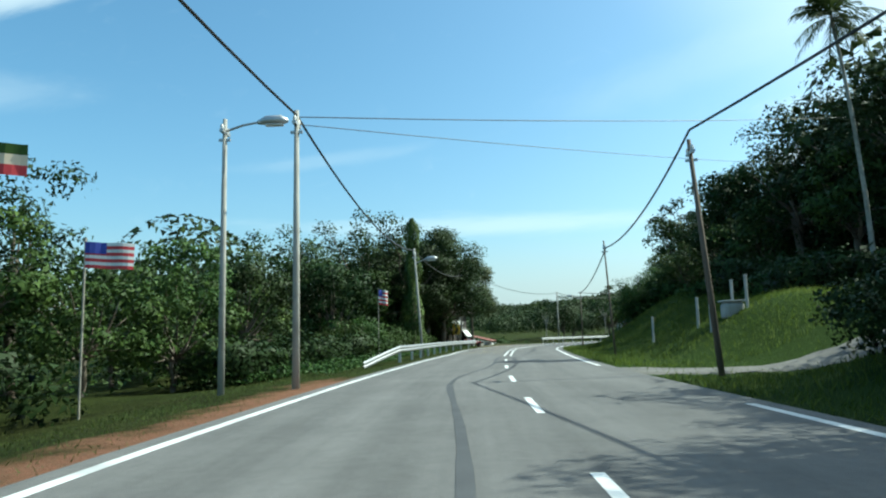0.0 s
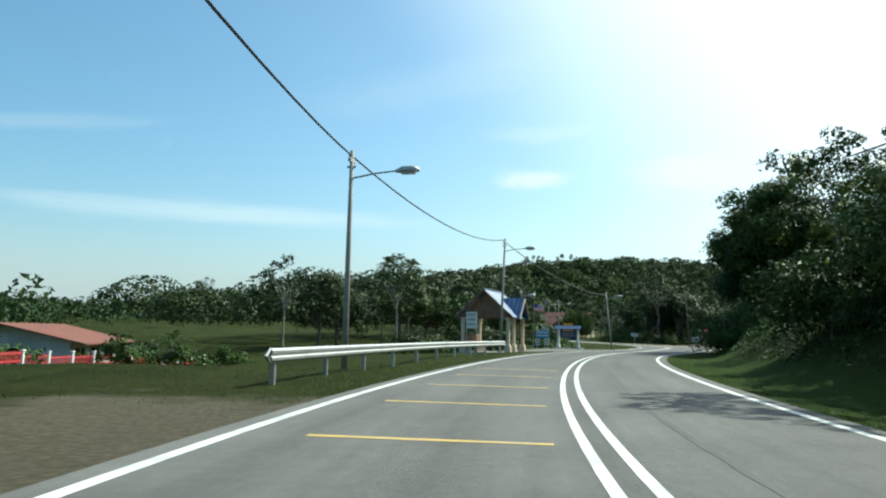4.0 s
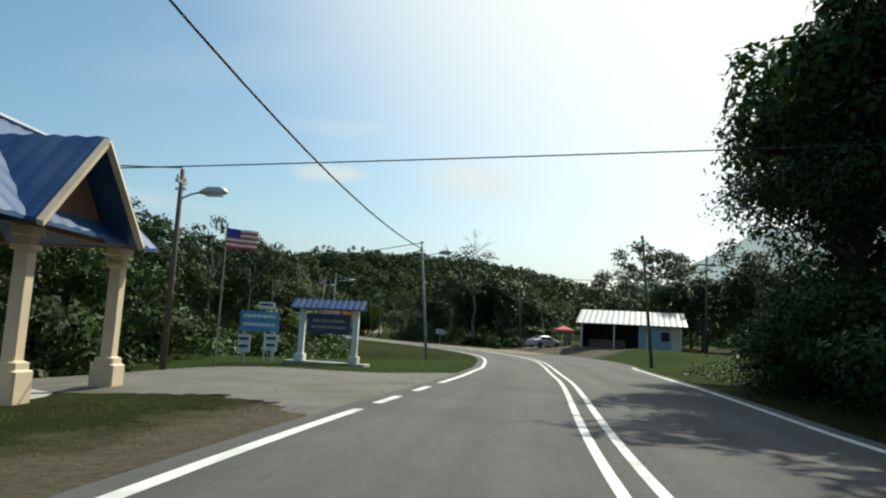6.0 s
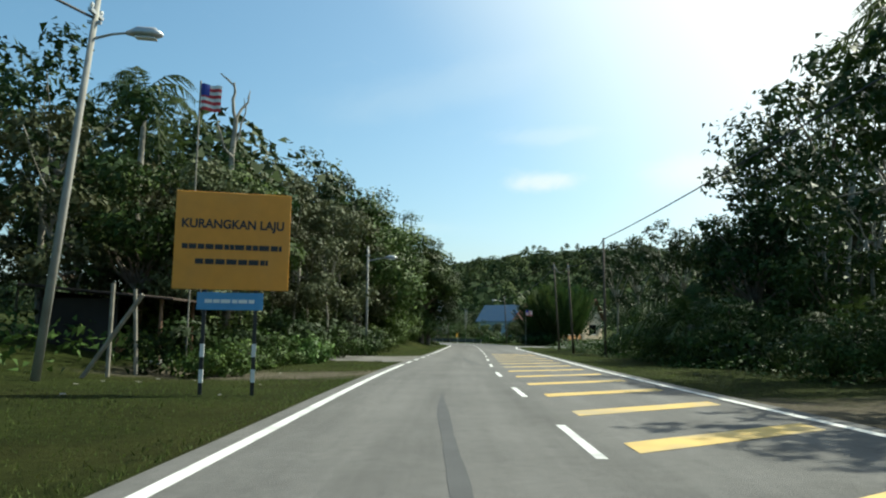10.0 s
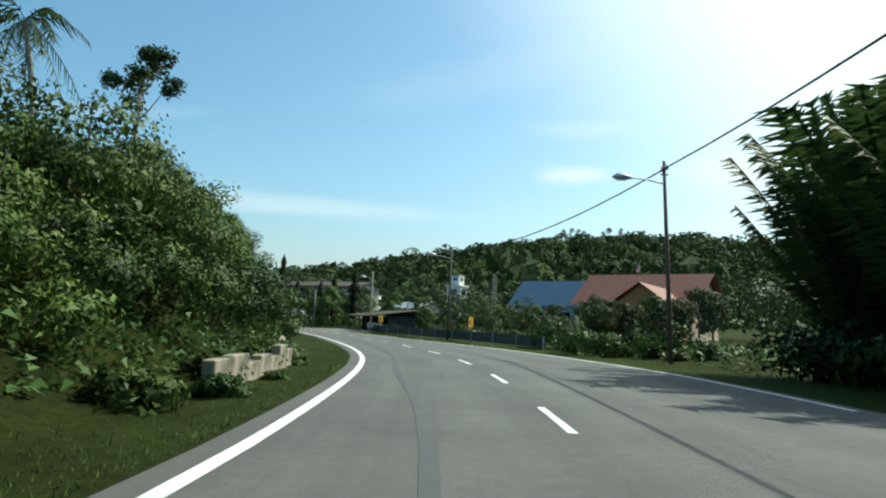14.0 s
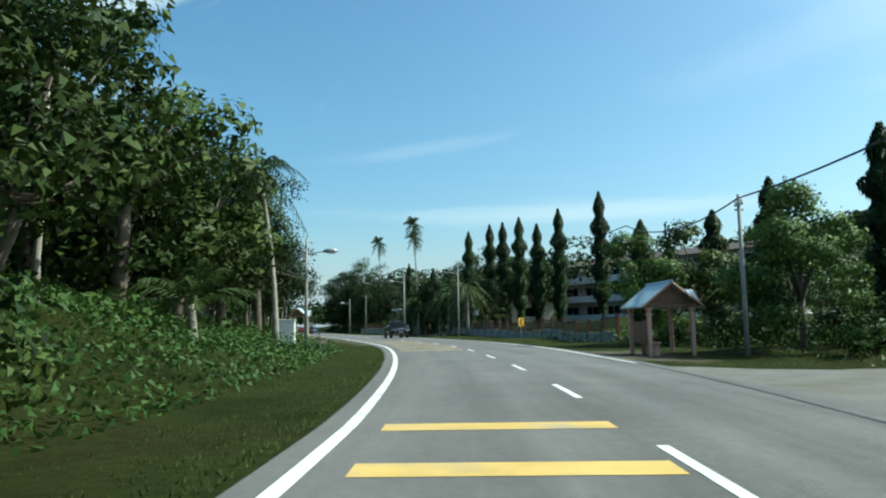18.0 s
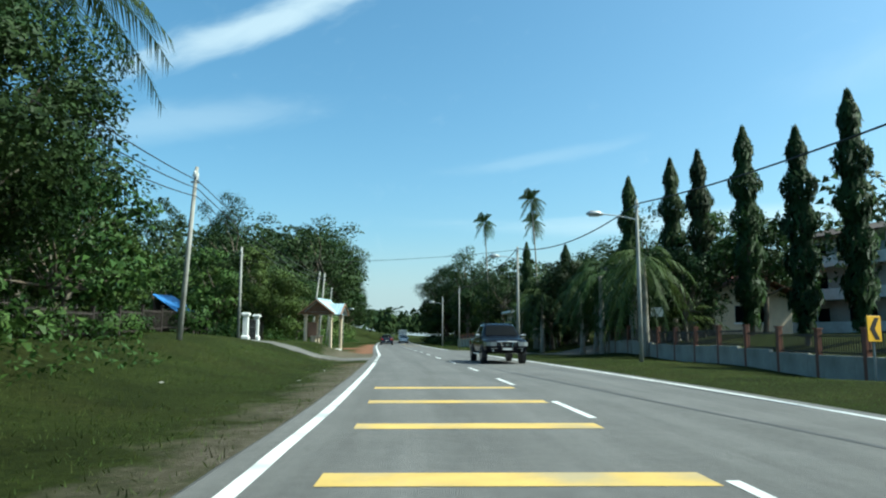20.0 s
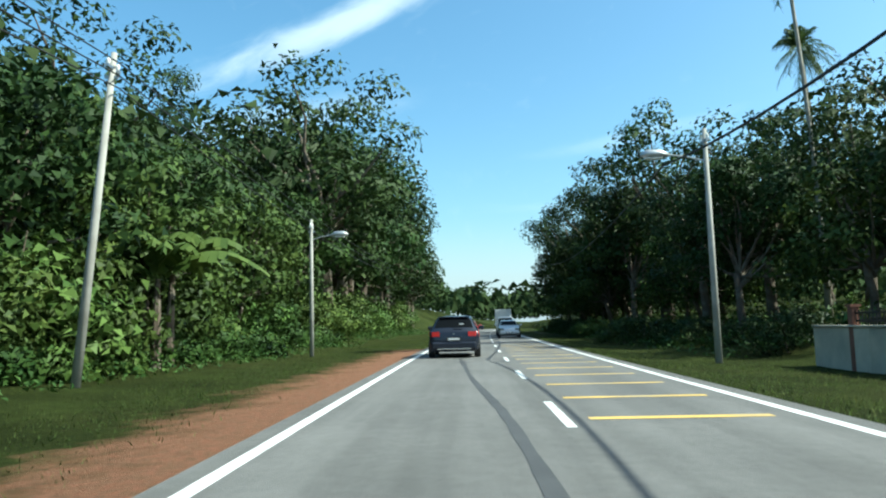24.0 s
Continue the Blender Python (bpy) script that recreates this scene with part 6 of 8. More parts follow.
def post_row(name, label, s0, s1, step, d, z1, w, mat, panel=None, p0=0.85, p1=1.6):
    f = thing(name, None, label, "fence")
    ss = np.arange(s0, s1 + 0.1, step)
    me = bpy.data.meshes.new("fence_post")
    b = add_box(box(-w / 2, w / 2, -w / 2, w / 2, -0.3, z1, bevel=0.015), -w * 0.65, w * 0.65, -w * 0.65, w * 0.65, z1, z1 + 0.06)
    b.to_mesh(me)
    b.free()
    me.materials.append(mat)
    for i, s in enumerate(ss):
        p = on_road(s, d(s))
        o = part("fence_post", me, None, f)
        o.matrix_local = pose(*p, gz(*p), 0, 0, heading(s))
        if panel and i + 1 < len(ss):
            q = on_road(ss[i + 1], d(ss[i + 1]))
            L = math.dist(p, q)
            pm = pose(*p, gz(*p), 0, 0, math.degrees(math.atan2(-(q[0] - p[0]), q[1] - p[1])))
            bm = bmesh.new()
            for z in (p0 + 0.06, p1 - 0.1):
                add_box(bm, -0.02, 0.02, w / 2, L - w / 2, z, z + 0.05)
            for k in range(int(L / 0.14)):
                add_box(bm, -0.01, 0.01, w / 2 + k * 0.14, w / 2 + k * 0.14 + 0.035, p0, p1)
            g = part("railing", bm, panel, f)
            g.matrix_local = pm
    return f


post_row("fence", "dark iron railings between brown posts above a low wall", 456, 504, 2.6, table([(456, 11.6), (475, 12.6), (504, 13.4)]), 1.75, 0.2, BROWN_POST, BLACK)
post_row("fence", "red-brown fence posts standing above a pale wall", 520, 553, 2.6, table([(520, 9.4), (535, 8.8), (553, 8.2)]), 1.55, 0.2, BROWN_POST, BLACK, 1.1, 1.45)
grove(["bush_c", "bush_a"], 458, 503, 13.4, 15.6, 20, 0.45, 0.6)


# ---- side roads and bare earth ----
def patch(name, label, s0, s1, d0, d1, mat, lift=0.03, category="road", ragged=0.0, seed=3, flare=0.0):
    """A sheet over the ground that starts under the road's edge at d0 and ends at d1; its rim is uneven and dips into the ground."""
    rng = np.random.default_rng(seed)
    ns, nd = max(8, int(abs(s1 - s0) / 0.6)), max(6, int(abs(d1 - d0) / 0.6))
    side = 1 if d1 > 0 else -1
    us, ud = np.linspace(0, 1, ns + 1), np.linspace(0, 1, nd + 1)
    wob = [np.convolve(rng.normal(0, 1, n + 7), np.ones(4) / 2.2, "valid")[:n + 1] * ragged for n in (ns, nd, nd)]
    vs, rim = [], []
    for i, u in enumerate(us):
        for j, v in enumerate(ud):
            grow = flare * max(0.0, 1 - v * nd * 0.6 / 4.0) ** 2
            s = s0 - grow + (s1 - s0 + 2 * grow) * u + wob[1][j] * (1 - u) ** 4 + wob[2][j] * u ** 4
            d = d0 + (d1 - d0 + side * wob[0][i]) * v
            vs.append(on_road(s, d))
            rim.append(0.06 if i in (0, ns) or j == nd else 0.0)
    xy = np.array(vs)
    _, dd = road_coords(xy[:, 0], xy[:, 1])
    under = np.clip((abs(d0) + 0.9 - np.abs(dd)) / 0.9, 0, 1)
    z = lie(xy[:, 0], xy[:, 1]) + lift - np.array(rim) - 0.05 * under
    fs = [(i * (nd + 1) + j, i * (nd + 1) + j + 1, (i + 1) * (nd + 1) + j + 1, (i + 1) * (nd + 1) + j) for i in range(ns) for j in range(nd)]
    me = mesh_from(name, np.column_stack([xy, z]).tolist(), fs, mat, smooth=True)
    cover = me.attributes.new("cover", "FLOAT", "POINT")
    iu, jv = np.meshgrid(np.arange(ns + 1), np.arange(nd + 1), indexing="ij")
    reach = np.minimum(np.minimum(iu, ns - iu), nd - jv) * 0.6
    cover.data.foreach_set("value", np.clip(reach / (1.8 if category == "ground" else 0.7), 0, 1).ravel().astype(np.float32))
    return tagged(new(name, me), label, category, kind="structure")


patch("side_road", "asphalt side road joining beside the bus shelter", 140.5, 149, -3.4, -26, OLD_ASPHALT, 0.05, flare=4)
patch("side_road", "worn asphalt side road joining from the trees", 262, 268.5, -3.6, -14, OLD_ASPHALT, 0.05, ragged=0.25, flare=3)
patch("side_road", "asphalt side road joining at a junction", 320, 331.5, 4.6, 34, ASPHALT, 0.05, ragged=0.1, flare=3)
patch("forecourt", "dirty paved forecourt of a roadside shop", 410, 430, 3.4, 12, OLD_ASPHALT, 0.05, ragged=0.3, flare=2)
patch("driveway", "concrete driveway rising beside a grassy mound", 19.9, 23.3, 3.1, 17, OLD_ASPHALT, 0.05, ragged=0.15, flare=0.6)
patch("driveway", "asphalt driveway leading between garden walls", 507.5, 516.5, 3.3, 24, OLD_ASPHALT, 0.05, ragged=0.15, flare=2)
patch("driveway", "narrow concrete driveway leading to a white gate", 491.5, 494.3, -3.3, -12, OLD_ASPHALT, 0.05, ragged=0.25, flare=1.2)


# ---- roofs and shelters ----
def ridged_sheet(w, l, z0, z1, ribs, thick=0.05, depth=0.03):
    """One roof slope: x from 0 (eave) to w (ridge), y along the eave; ribs run up the slope."""
    bm = bmesh.new()
    n = ribs * 2
    top = [[bm.verts.new((x, l * i / n, z + (depth if i % 2 else 0))) for i in range(n + 1)] for x, z in ((0, z0), (w, z1))]
    bot = [[bm.verts.new((x, l * i / n, z - thick)) for i in range(n + 1)] for x, z in ((0, z0), (w, z1))]
    for i in range(n):
        bm.faces.new((top[0][i], top[1][i], top[1][i + 1], top[0][i + 1]))
        bm.faces.new((bot[0][i + 1], bot[1][i + 1], bot[1][i], bot[0][i]))
        bm.faces.new((bot[0][i], top[0][i], top[0][i + 1], bot[0][i + 1]))
        bm.faces.new((top[1][i], bot[1][i], bot[1][i + 1], top[1][i + 1]))
    for i in (0, n):
        bm.faces.new((bot[0][i], bot[1][i], top[1][i], top[0][i]))
    bmesh.ops.recalc_face_normals(bm, faces=bm.faces)
    return bm


def square_post(profile, x=0.0, y=0.0):
    """A square post of one skin through half widths and heights, with chamfered corners."""
    bm = bmesh.new()
    rings = []
    for r, z in profile:
        c = r * 0.86
        rings.append([bm.verts.new((x + a, y + b, z)) for a, b in ((-c, -r), (c, -r), (r, -c), (r, c), (c, r), (-c, r), (-r, c), (-r, -c))])
    for p, q in zip(rings, rings[1:]):
        for i in range(8):
            bm.faces.new((p[i], p[(i + 1) % 8], q[(i + 1) % 8], q[i]))
    bm.faces.new(rings[0][::-1])
    bm.faces.new(rings[-1])
    return bm


def bus_shelter(m, label, w, l, h, peak, roof_mat, col_mat, gable_mat, plinth=True, wing=True):
    """A gabled open shelter: the gable looks along -y, a cross gable along +x; corner at 0, 0."""
    t = thing("bus_shelter", m, label, "bus shelter")
    e = 0.2 if plinth else 0.1
    part("floor_slab", box(-e, w + e, -e, l + e, -0.9, 0.12 if plinth else -0.3, bevel=0.03), CONCRETE, t)
    k = 0.12 if plinth else 0.085
    foot = [(0.22, 0.0), (0.24, 0.12), (0.24, 0.6), (0.22, 0.62), (0.19, 0.63), (0.19, 0.73), (k, 0.76)] if plinth else [(k, -0.8)]
    col = square_post(foot + [(k, h - 0.36), (k * 1.5, h - 0.34), (k * 1.5, h - 0.27), (k, h - 0.25), (k, h - 0.14), (k * 1.6, h - 0.12), (k * 1.6, h)])
    me = bpy.data.meshes.new("column")
    col.to_mesh(me)
    col.free()
    me.materials.append(col_mat)
    for x, y in ((0, 0), (w, 0), (0, l), (w, l)) + (((w, l * 0.36),) if plinth else ()):
        part("column", me, None, t).location = (x, y, 0)
    for x in (0, w):
        part("beam", box(x - 0.09, x + 0.09, -0.3, l + 0.3, h, h + 0.18), TIMBER, t)
    for y in (0, l):
        part("beam", box(-0.3, w + 0.3, y - 0.09, y + 0.09, h + 0.004, h + 0.16), TIMBER, t)
    o = 0.55 if plinth else 0.38
    for flip in (1, -1):
        r = part("roof_slope", ridged_sheet(w / 2 + o, l + 2 * o, h + 0.05, peak, 14), roof_mat, t)
        r.matrix_local = Matrix.Translation((-o, -o, 0)) if flip == 1 else Matrix.Translation((w + o, l + o, 0)) @ pose(0, 0, 0, 0, 0, 180)
    part("ridge_cap", tube([(w / 2, -o, peak + 0.03), (w / 2, l + o, peak + 0.03)], 0.07, 6), roof_mat, t)
    for y in (0, l):
        part("gable", add_prism(bmesh.new(), [(0, h + 0.18), (w, h + 0.18), (w / 2, peak - 0.12)], y - 0.03, y + 0.03), gable_mat, t)
        for sx in (-1, 1):
            yy = -o if y == 0 else l + o
            xa = w / 2 + sx * (w / 2 + o)
            part("barge_board", tube([(xa, yy, h + 0.0), (w / 2, yy, peak - 0.05)], 0.07, 4), TIMBER, t)
    if wing:
        b, q = l * 0.5, peak - (peak - h) * 0.25
        for flip in (1, -1):
            r = part("roof_slope", ridged_sheet(b * 0.55 + 0.3, w * 0.5 + o + 0.25, h + 0.02, q, 7), roof_mat, t)
            r.matrix_local = (Matrix.Translation((w + o + 0.25, b - b * 0.55 - 0.3, 0)) @ pose(0, 0, 0, 0, 0, 90)) if flip == 1 else (Matrix.Translation((w / 2, b + b * 0.55 + 0.3, 0)) @ pose(0, 0, 0, 0, 0, -90))
        for sy in (-1, 1):
            part("barge_board", tube([(w + o + 0.25, b + sy * (b * 0.55 + 0.3), h - 0.04), (w + o + 0.25, b, q - 0.06)], 0.075, 4), col_mat if plinth else TIMBER, t)
        part("gable", add_prism(bmesh.new(), [(-b * 0.55, h + 0.1), (b * 0.55, h + 0.1), (0, q - 0.12)], -0.03, 0.03), gable_mat, t).matrix_local = Matrix.Translation((w + 0.2, b, 0)) @ pose(0, 0, 0, 0, 0, 90)
    part("back_panel", box(0.03, 0.09, 0.25, l - 0.25, 0.5, 1.5), gable_mat, t)
    bench = part("bench", box(0.25, 0.65, 0.3, l - 0.3, 0.5, 0.58, bevel=0.02), col_mat, t)
    for y in (0.5, l / 2, l - 0.5):
        part("bench_leg", box(0.32, 0.58, y - 0.08, y + 0.08, 0.12 if plinth else -0.5, 0.5), col_mat, bench)
    return t


bus_shelter(spot(137.0, -12.9, 3, sink=-0.15) @ Matrix.Diagonal((1, 1, 1.08, 1)), "cream bus shelter with a blue tiled roof and timber gables", 3.9, 4.4, 2.75, 4.85, BLUE, CREAM, TIMBER)
bus_shelter(spot(438.2, 6.2) @ Matrix.Diagonal((0.85, 0.85, 0.88, 1)), "small roadside shelter with a pale roof and pink posts", 2.0, 2.6, 2.1, 3.2, PALEROOF, PINK, TIMBER, plinth=False)
bus_shelter(pose(105.1, 459.7, gz(105.9, 460.6) - 0.06, 0, 0, 8), "cream bus shelter with a pale blue roof and brown gables", 1.75, 2.2, 2.0, 3.0, PALEROOF, CREAM, TIMBER, plinth=False)


# ---- the old wooden house ----
def old_house(m):
    h = thing("wooden_house", m, "old two-storey wooden house with a rusted roof and white window frames", "house")
    W, L, E, F, R = 7.0, 9.0, 4.7, 2.35, 6.6      # depth, length, eave, upper floor, ridge
    # solid block, its colour standing in for the shade of the room
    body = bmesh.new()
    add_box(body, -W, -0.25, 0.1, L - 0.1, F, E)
    part("inner_wall", body, INDOOR_SHADE, h)
    part("side_wall", box(-W, -0.3, -0.02, 0.08, 0, E), OLDWOOD, h)
    part("side_wall", box(-W, -0.3, L - 0.08, L + 0.02, 0, E), OLDWOOD, h)
    part("back_wall", box(-W - 0.08, -W, 0, L, 0, E), OLDWOOD, h)
    part("upper_floor", box(-W, 0.15, -0.1, L + 0.1, F - 0.16, F), OLDWOOD, h)
    board = bpy.data.meshes.new("board")
    b = add_prism(bmesh.new(), [(-0.03, 0.0), (0.035, 0.0), (0.0, 0.2), (-0.03, 0.2)], 0, 1.0)
    b.to_mesh(board)
    b.free()
    board.materials.append(OLDWOOD)
    wins = ((1.9, 2.95), (3.6, 5.5), (5.9, 6.9))
    for i in range(12):
        z = F + 0.02 + i * 0.19
        spans = [(0.05, L - 0.05)]
        if z + 0.2 > F + 0.35:
            spans = [(0.05, wins[0][0]), (wins[0][1], wins[1][0]), (wins[1][1], wins[2][0]), (wins[2][1], L - 0.05)]
        for a, c in spans:
            o = part("board", board, None, h)
            o.matrix_local = Matrix.Translation((-0.2, a, z)) @ Matrix.Diagonal((1, c - a, 1, 1))
    for a, c in wins:
        # sheet in the indoor shade colour across the opening
        wd = part("window", box(-0.3, -0.26, a, c, F + 0.3, E - 0.15), INDOOR_SHADE, h, "open window filled by a shade-coloured sheet")
        for y in (a, c):
            part("shutter", box(-0.19, -0.12, y - 0.14, y + 0.14, F + 0.25, E - 0.12, bevel=0.01), WHITE, wd, "white painted shutter")
        bars = max(3, int((c - a) / 0.22))
        for k in range(bars):
            y = a + 0.1 + (c - a - 0.2) * k / (bars - 1)
            part("baluster", box(-0.19, -0.15, y - 0.03, y + 0.03, F + 0.3, F + 1.05), WHITE, wd)
        part("rail", box(-0.2, -0.13, a, c, F + 1.05, F + 1.12), WHITE, wd)
    part("window_panel", box(-0.17, -0.1, 3.75, 5.35, F + 0.3, F + 1.2, bevel=0.01), WHITE, h, "white boarded panel under a window")
    # ground floor
    for y in (0.1, 2.2, 4.4, 6.3, L - 0.1):
        part("house_post", box(-0.28, -0.08, y - 0.08, y + 0.08, -0.3, F - 0.16), OLDWOOD, h)
    rng = random.Random(4)
    for k in range(17):
        y = 0.25 + k * 0.36
        part("door_board", box(-0.34, -0.3 + rng.uniform(0, 0.02), y, y + 0.34, 0.02, F - 0.2), OLDWOOD if rng.random() < 0.85 else GREYWALL, h)
    part("notice", box(-0.3, -0.285, 4.9, 5.15, 1.25, 1.6), WHITE, h)
    # sheet coloured as the shade deep in the carport
    part("carport_back", box(-3.6, -3.5, 6.4, L, 0, F - 0.16), INDOOR_SHADE, h)
    aw = part("awning", ridged_sheet(0.75, 2.7, 1.42, 2.42, 6, 0.03, 0.015), WHITE, h, "steep white awning sheet")
    aw.matrix_local = Matrix.Translation((0.72, L - 0.55, 0)) @ pose(0, 0, 0, 0, 0, 180)
    for y in (5.9, L - 0.8):
        part("awning_post", tube([(0.64, y, -0.3), (0.64, y, 1.5)], 0.05, 6), TIMBER, h)
    for flip in (0, 1):
        r = part("roof_slope", ridged_sheet(W / 2 + 0.7, L + 1.2, E - 0.12, R, 22), RUST, h)
        r.matrix_local = Matrix.Translation((-W - 0.7, -0.6, 0)) if not flip else Matrix.Translation((0.7, L + 0.6, 0)) @ pose(0, 0, 0, 0, 0, 180)
    for y in (0.05, L - 0.05):
        part("gable", add_prism(bmesh.new(), [(-W, E - 0.1), (0, E - 0.1), (-W / 2, R - 0.1)], y - 0.05, y + 0.05), OLDWOOD, h)
    return h


_near, _far = on_road(73.4, -9.2), on_road(80.0, -9.5)
old_house(pose(*_near, gz(*_near) - 0.05, 0, 0, math.degrees(math.atan2(_near[0] - _far[0], _far[1] - _near[1]))) @ Matrix.Diagonal((0.87, math.dist(_near, _far) / 9.0, 0.83, 1)))


# ---- plain buildings ----
def building(name, label, m, w, l, h, roof, roof_mat, wall_mat, storeys=1, bays=4, rise=1.6, over=0.6, category="house", bands=None):
    """A rectangular building, x across and y along: walls, framed windows storey by storey, and a gable, flat or lean-to roof."""
    b = thing(name, m, label, category)
    part("wall_block", box(-w / 2, w / 2, -l / 2, l / 2, -0.6, h, bevel=0.03), wall_mat, b)
    sh = h / storeys
    for st in range(storeys):
        z = st * sh
        for side in (-1, 1):
            for k in range(bays):
                y = -l / 2 + l * (k + 0.5) / bays
                wd = part("window", box(side * w / 2 - 0.03, side * w / 2 + 0.03, y - l / bays * 0.28, y + l / bays * 0.28, z + sh * 0.33, z + sh * 0.75), GLASS_DARK, b)
                part("window_frame", box(side * w / 2 - 0.05, side * w / 2 + 0.06, y - l / bays * 0.3, y + l / bays * 0.3, z + sh * 0.28, z + sh * 0.33), WHITE, wd)
                part("mullion", box(side * w / 2 - 0.05, side * w / 2 + 0.05, y - 0.03, y + 0.03, z + sh * 0.33, z + sh * 0.75), WHITE, wd)
        for end in (-1, 1):
            wd = part("window", box(-w * 0.18, w * 0.18, end * l / 2 - 0.03, end * l / 2 + 0.03, z + sh * 0.3, z + sh * 0.75), GLASS_DARK, b)
            part("window_frame", box(-w * 0.2, w * 0.2, end * l / 2 - 0.05, end * l / 2 + 0.06, z + sh * 0.25, z + sh * 0.3), WHITE, wd)
        if bands:
            for side in (-1, 1):
                part("balcony", box(side * (w / 2 + 0.55) - 0.55, side * (w / 2 + 0.55) + 0.55, -l / 2, l / 2, z + 0.0, z + sh * 0.33), bands, b)
    if roof == "gable":
        for flip in (0, 1):
            r = part("roof_slope", ridged_sheet(w / 2 + over, l + 2 * over, h - 0.1, h + rise, max(8, int(l * 1.6)), 0.06), roof_mat, b)
            r.matrix_local = Matrix.Translation((-w / 2 - over, -l / 2 - over, 0)) if not flip else Matrix.Translation((w / 2 + over, l / 2 + over, 0)) @ pose(0, 0, 0, 0, 0, 180)
        for y in (-l / 2, l / 2):
            part("gable", add_prism(bmesh.new(), [(-w / 2, h), (w / 2, h), (0, h + rise - 0.1)], y - 0.05, y + 0.05), wall_mat, b)
    elif roof == "flat":
        part("roof", box(-w / 2 - over, w / 2 + over, -l / 2 - over, l / 2 + over, h, h + 0.35, bevel=0.02), roof_mat, b)
    else:
        r = part("roof_slope", ridged_sheet(w + 2 * over, l + 2 * over, h, h + rise, int(l * 1.6)), roof_mat, b)
        r.matrix_local = Matrix.Translation((-w / 2 - over, -l / 2 - over, 0))
    return b


building("village_house", "large village house with a steep red tiled roof", spot(440, 86, 20, 1.25), 12, 20, 5.6, "gable", TILE, CREAM, rise=5.6, over=1.4)
building("village_house", "red tiled house wing behind garden trees", spot(431, 76, -60, 1.25), 9, 14, 4.6, "gable", TILE, material("ochre_plaster", (0.42, 0.2, 0.07), 0.85, vary=0.12, dirt=(0.2, 0.12, 0.06), dirt_amount=0.4), rise=3.8, over=1.0, bays=3)
building("community_hall", "white hall with a steep pale blue roof", spot(460, 87, 12, 1.25), 9, 15, 5.0, "gable", SLATE_BLUE, LIGHTBLUE, rise=5.2, bays=3)
building("wall_house", "long low house with a cream and grey front", spot(440, 29, 4), 5, 13, 2.6, "flat", GREYWALL, CREAM, bays=4, over=0.4)
building("water_tower_house", "narrow white three-storey tower with a water tank", spot(508, 102, 10, 1.4), 3.4, 3.8, 8.6, "flat", WHITE, WHITE, storeys=3, bays=1, over=0.2, category="building")
building("water_tank", "white square water tank on a tower roof", spot(508, 102, 10, 1.4) @ Matrix.Translation((0, 0, 9.55)), 2.0, 2.2, 1.5, "flat", GREYWALL, WHITE, bays=1, over=0.05, category="tank")
building("apartment_block", "grey three-storey flats with white balcony fronts behind mast trees", spot(500, 44, 18), 9, 34, 8.4, "gable", RUST, GREYWALL, storeys=3, bays=8, rise=1.3, over=1.0, category="apartment block", bands=WHITE)
building("bungalow", "small white bungalow with a flat white fascia", spot(551, 17.6, 0), 4.6, 5.6, 2.9, "flat", WHITE, PALEWALL, bays=2, over=0.7)
building("village_house", "low cream house among garden palms", spot(512, 26, 0), 7, 9, 2.9, "gable", TILE, CREAM, rise=1.8, over=1.0, bays=3)
building("pavilion", "small pavilion with a red roof below the road", spot(113, -28, 25), 6, 8, 1.5, "gable", TILE, WHITE, rise=0.8, over=0.9, bays=3)
building("village_house", "small house with a pale zinc roof", spot(455, 40, 0), 7, 10, 3.0, "gable", ZINC, GREYWALL, rise=1.4, bays=3)
building("green_house", "small green wooden house behind bushes", spot(524, -17.5, -10), 4.5, 6, 2.6, "gable", RUST, material("green_board", (0.06, 0.2, 0.12), 0.7, vary=0.15), rise=1.2, bays=2)


def open_shed(name, label, m, w, l, h, fall, roof_mat, wall_mat, posts=4, walled=0.5, ridge_post=TIMBER):
    """A long shed, x along its open front, y into its depth; part of the front is walled."""
    t = thing(name, m, label, "shed")
    part("floor_slab", box(-0.2, w + 0.2, -0.2, l + 0.2, -0.4, 0.06), CONCRETE, t)
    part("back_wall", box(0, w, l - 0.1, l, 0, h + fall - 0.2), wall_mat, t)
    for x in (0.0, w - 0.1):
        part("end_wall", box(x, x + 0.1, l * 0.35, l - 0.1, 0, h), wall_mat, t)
    if walled:
        part("front_wall", box(w * (1 - walled), w - 0.1, 0.02, 0.1, 0, h - 0.1), LIGHTBLUE, t, "pale blue panelled front wall")
    for k in range(posts):
        x = 0.05 + (w - 0.1) * k / (posts - 1)
        part("shed_post", tube([(x, -0.05, -0.3), (x, -0.05, h)], 0.07, 7), ridge_post, t)
    r = part("roof_slope", ridged_sheet(l + 1.3, w + 1.0, h, h + fall, int(w * 2)), roof_mat, t)
    r.matrix_local = Matrix.Translation((w + 0.5, -0.7, 0)) @ pose(0, 0, 0, 0, 0, 90)
    if walled:
        wn = part("window", box(w * 0.8, w * 0.88, -0.01, 0.03, h * 0.42, h * 0.78), INDOOR_SHADE, t, "dark window panel")
        part("window_frame", box(w * 0.79, w * 0.89, -0.03, 0.025, h * 0.78, h * 0.81), WHITE, wn)
        part("end_panel", box(w * 0.9, w - 0.1, -0.02, 0.015, 0.05, h - 0.12), CREAM, t, "cream panel beside the window")
    part("counter", box(0.6, w * 0.45, l * 0.45, l * 0.6, 0.06, 0.95, bevel=0.02), TIMBER, t)
    return t


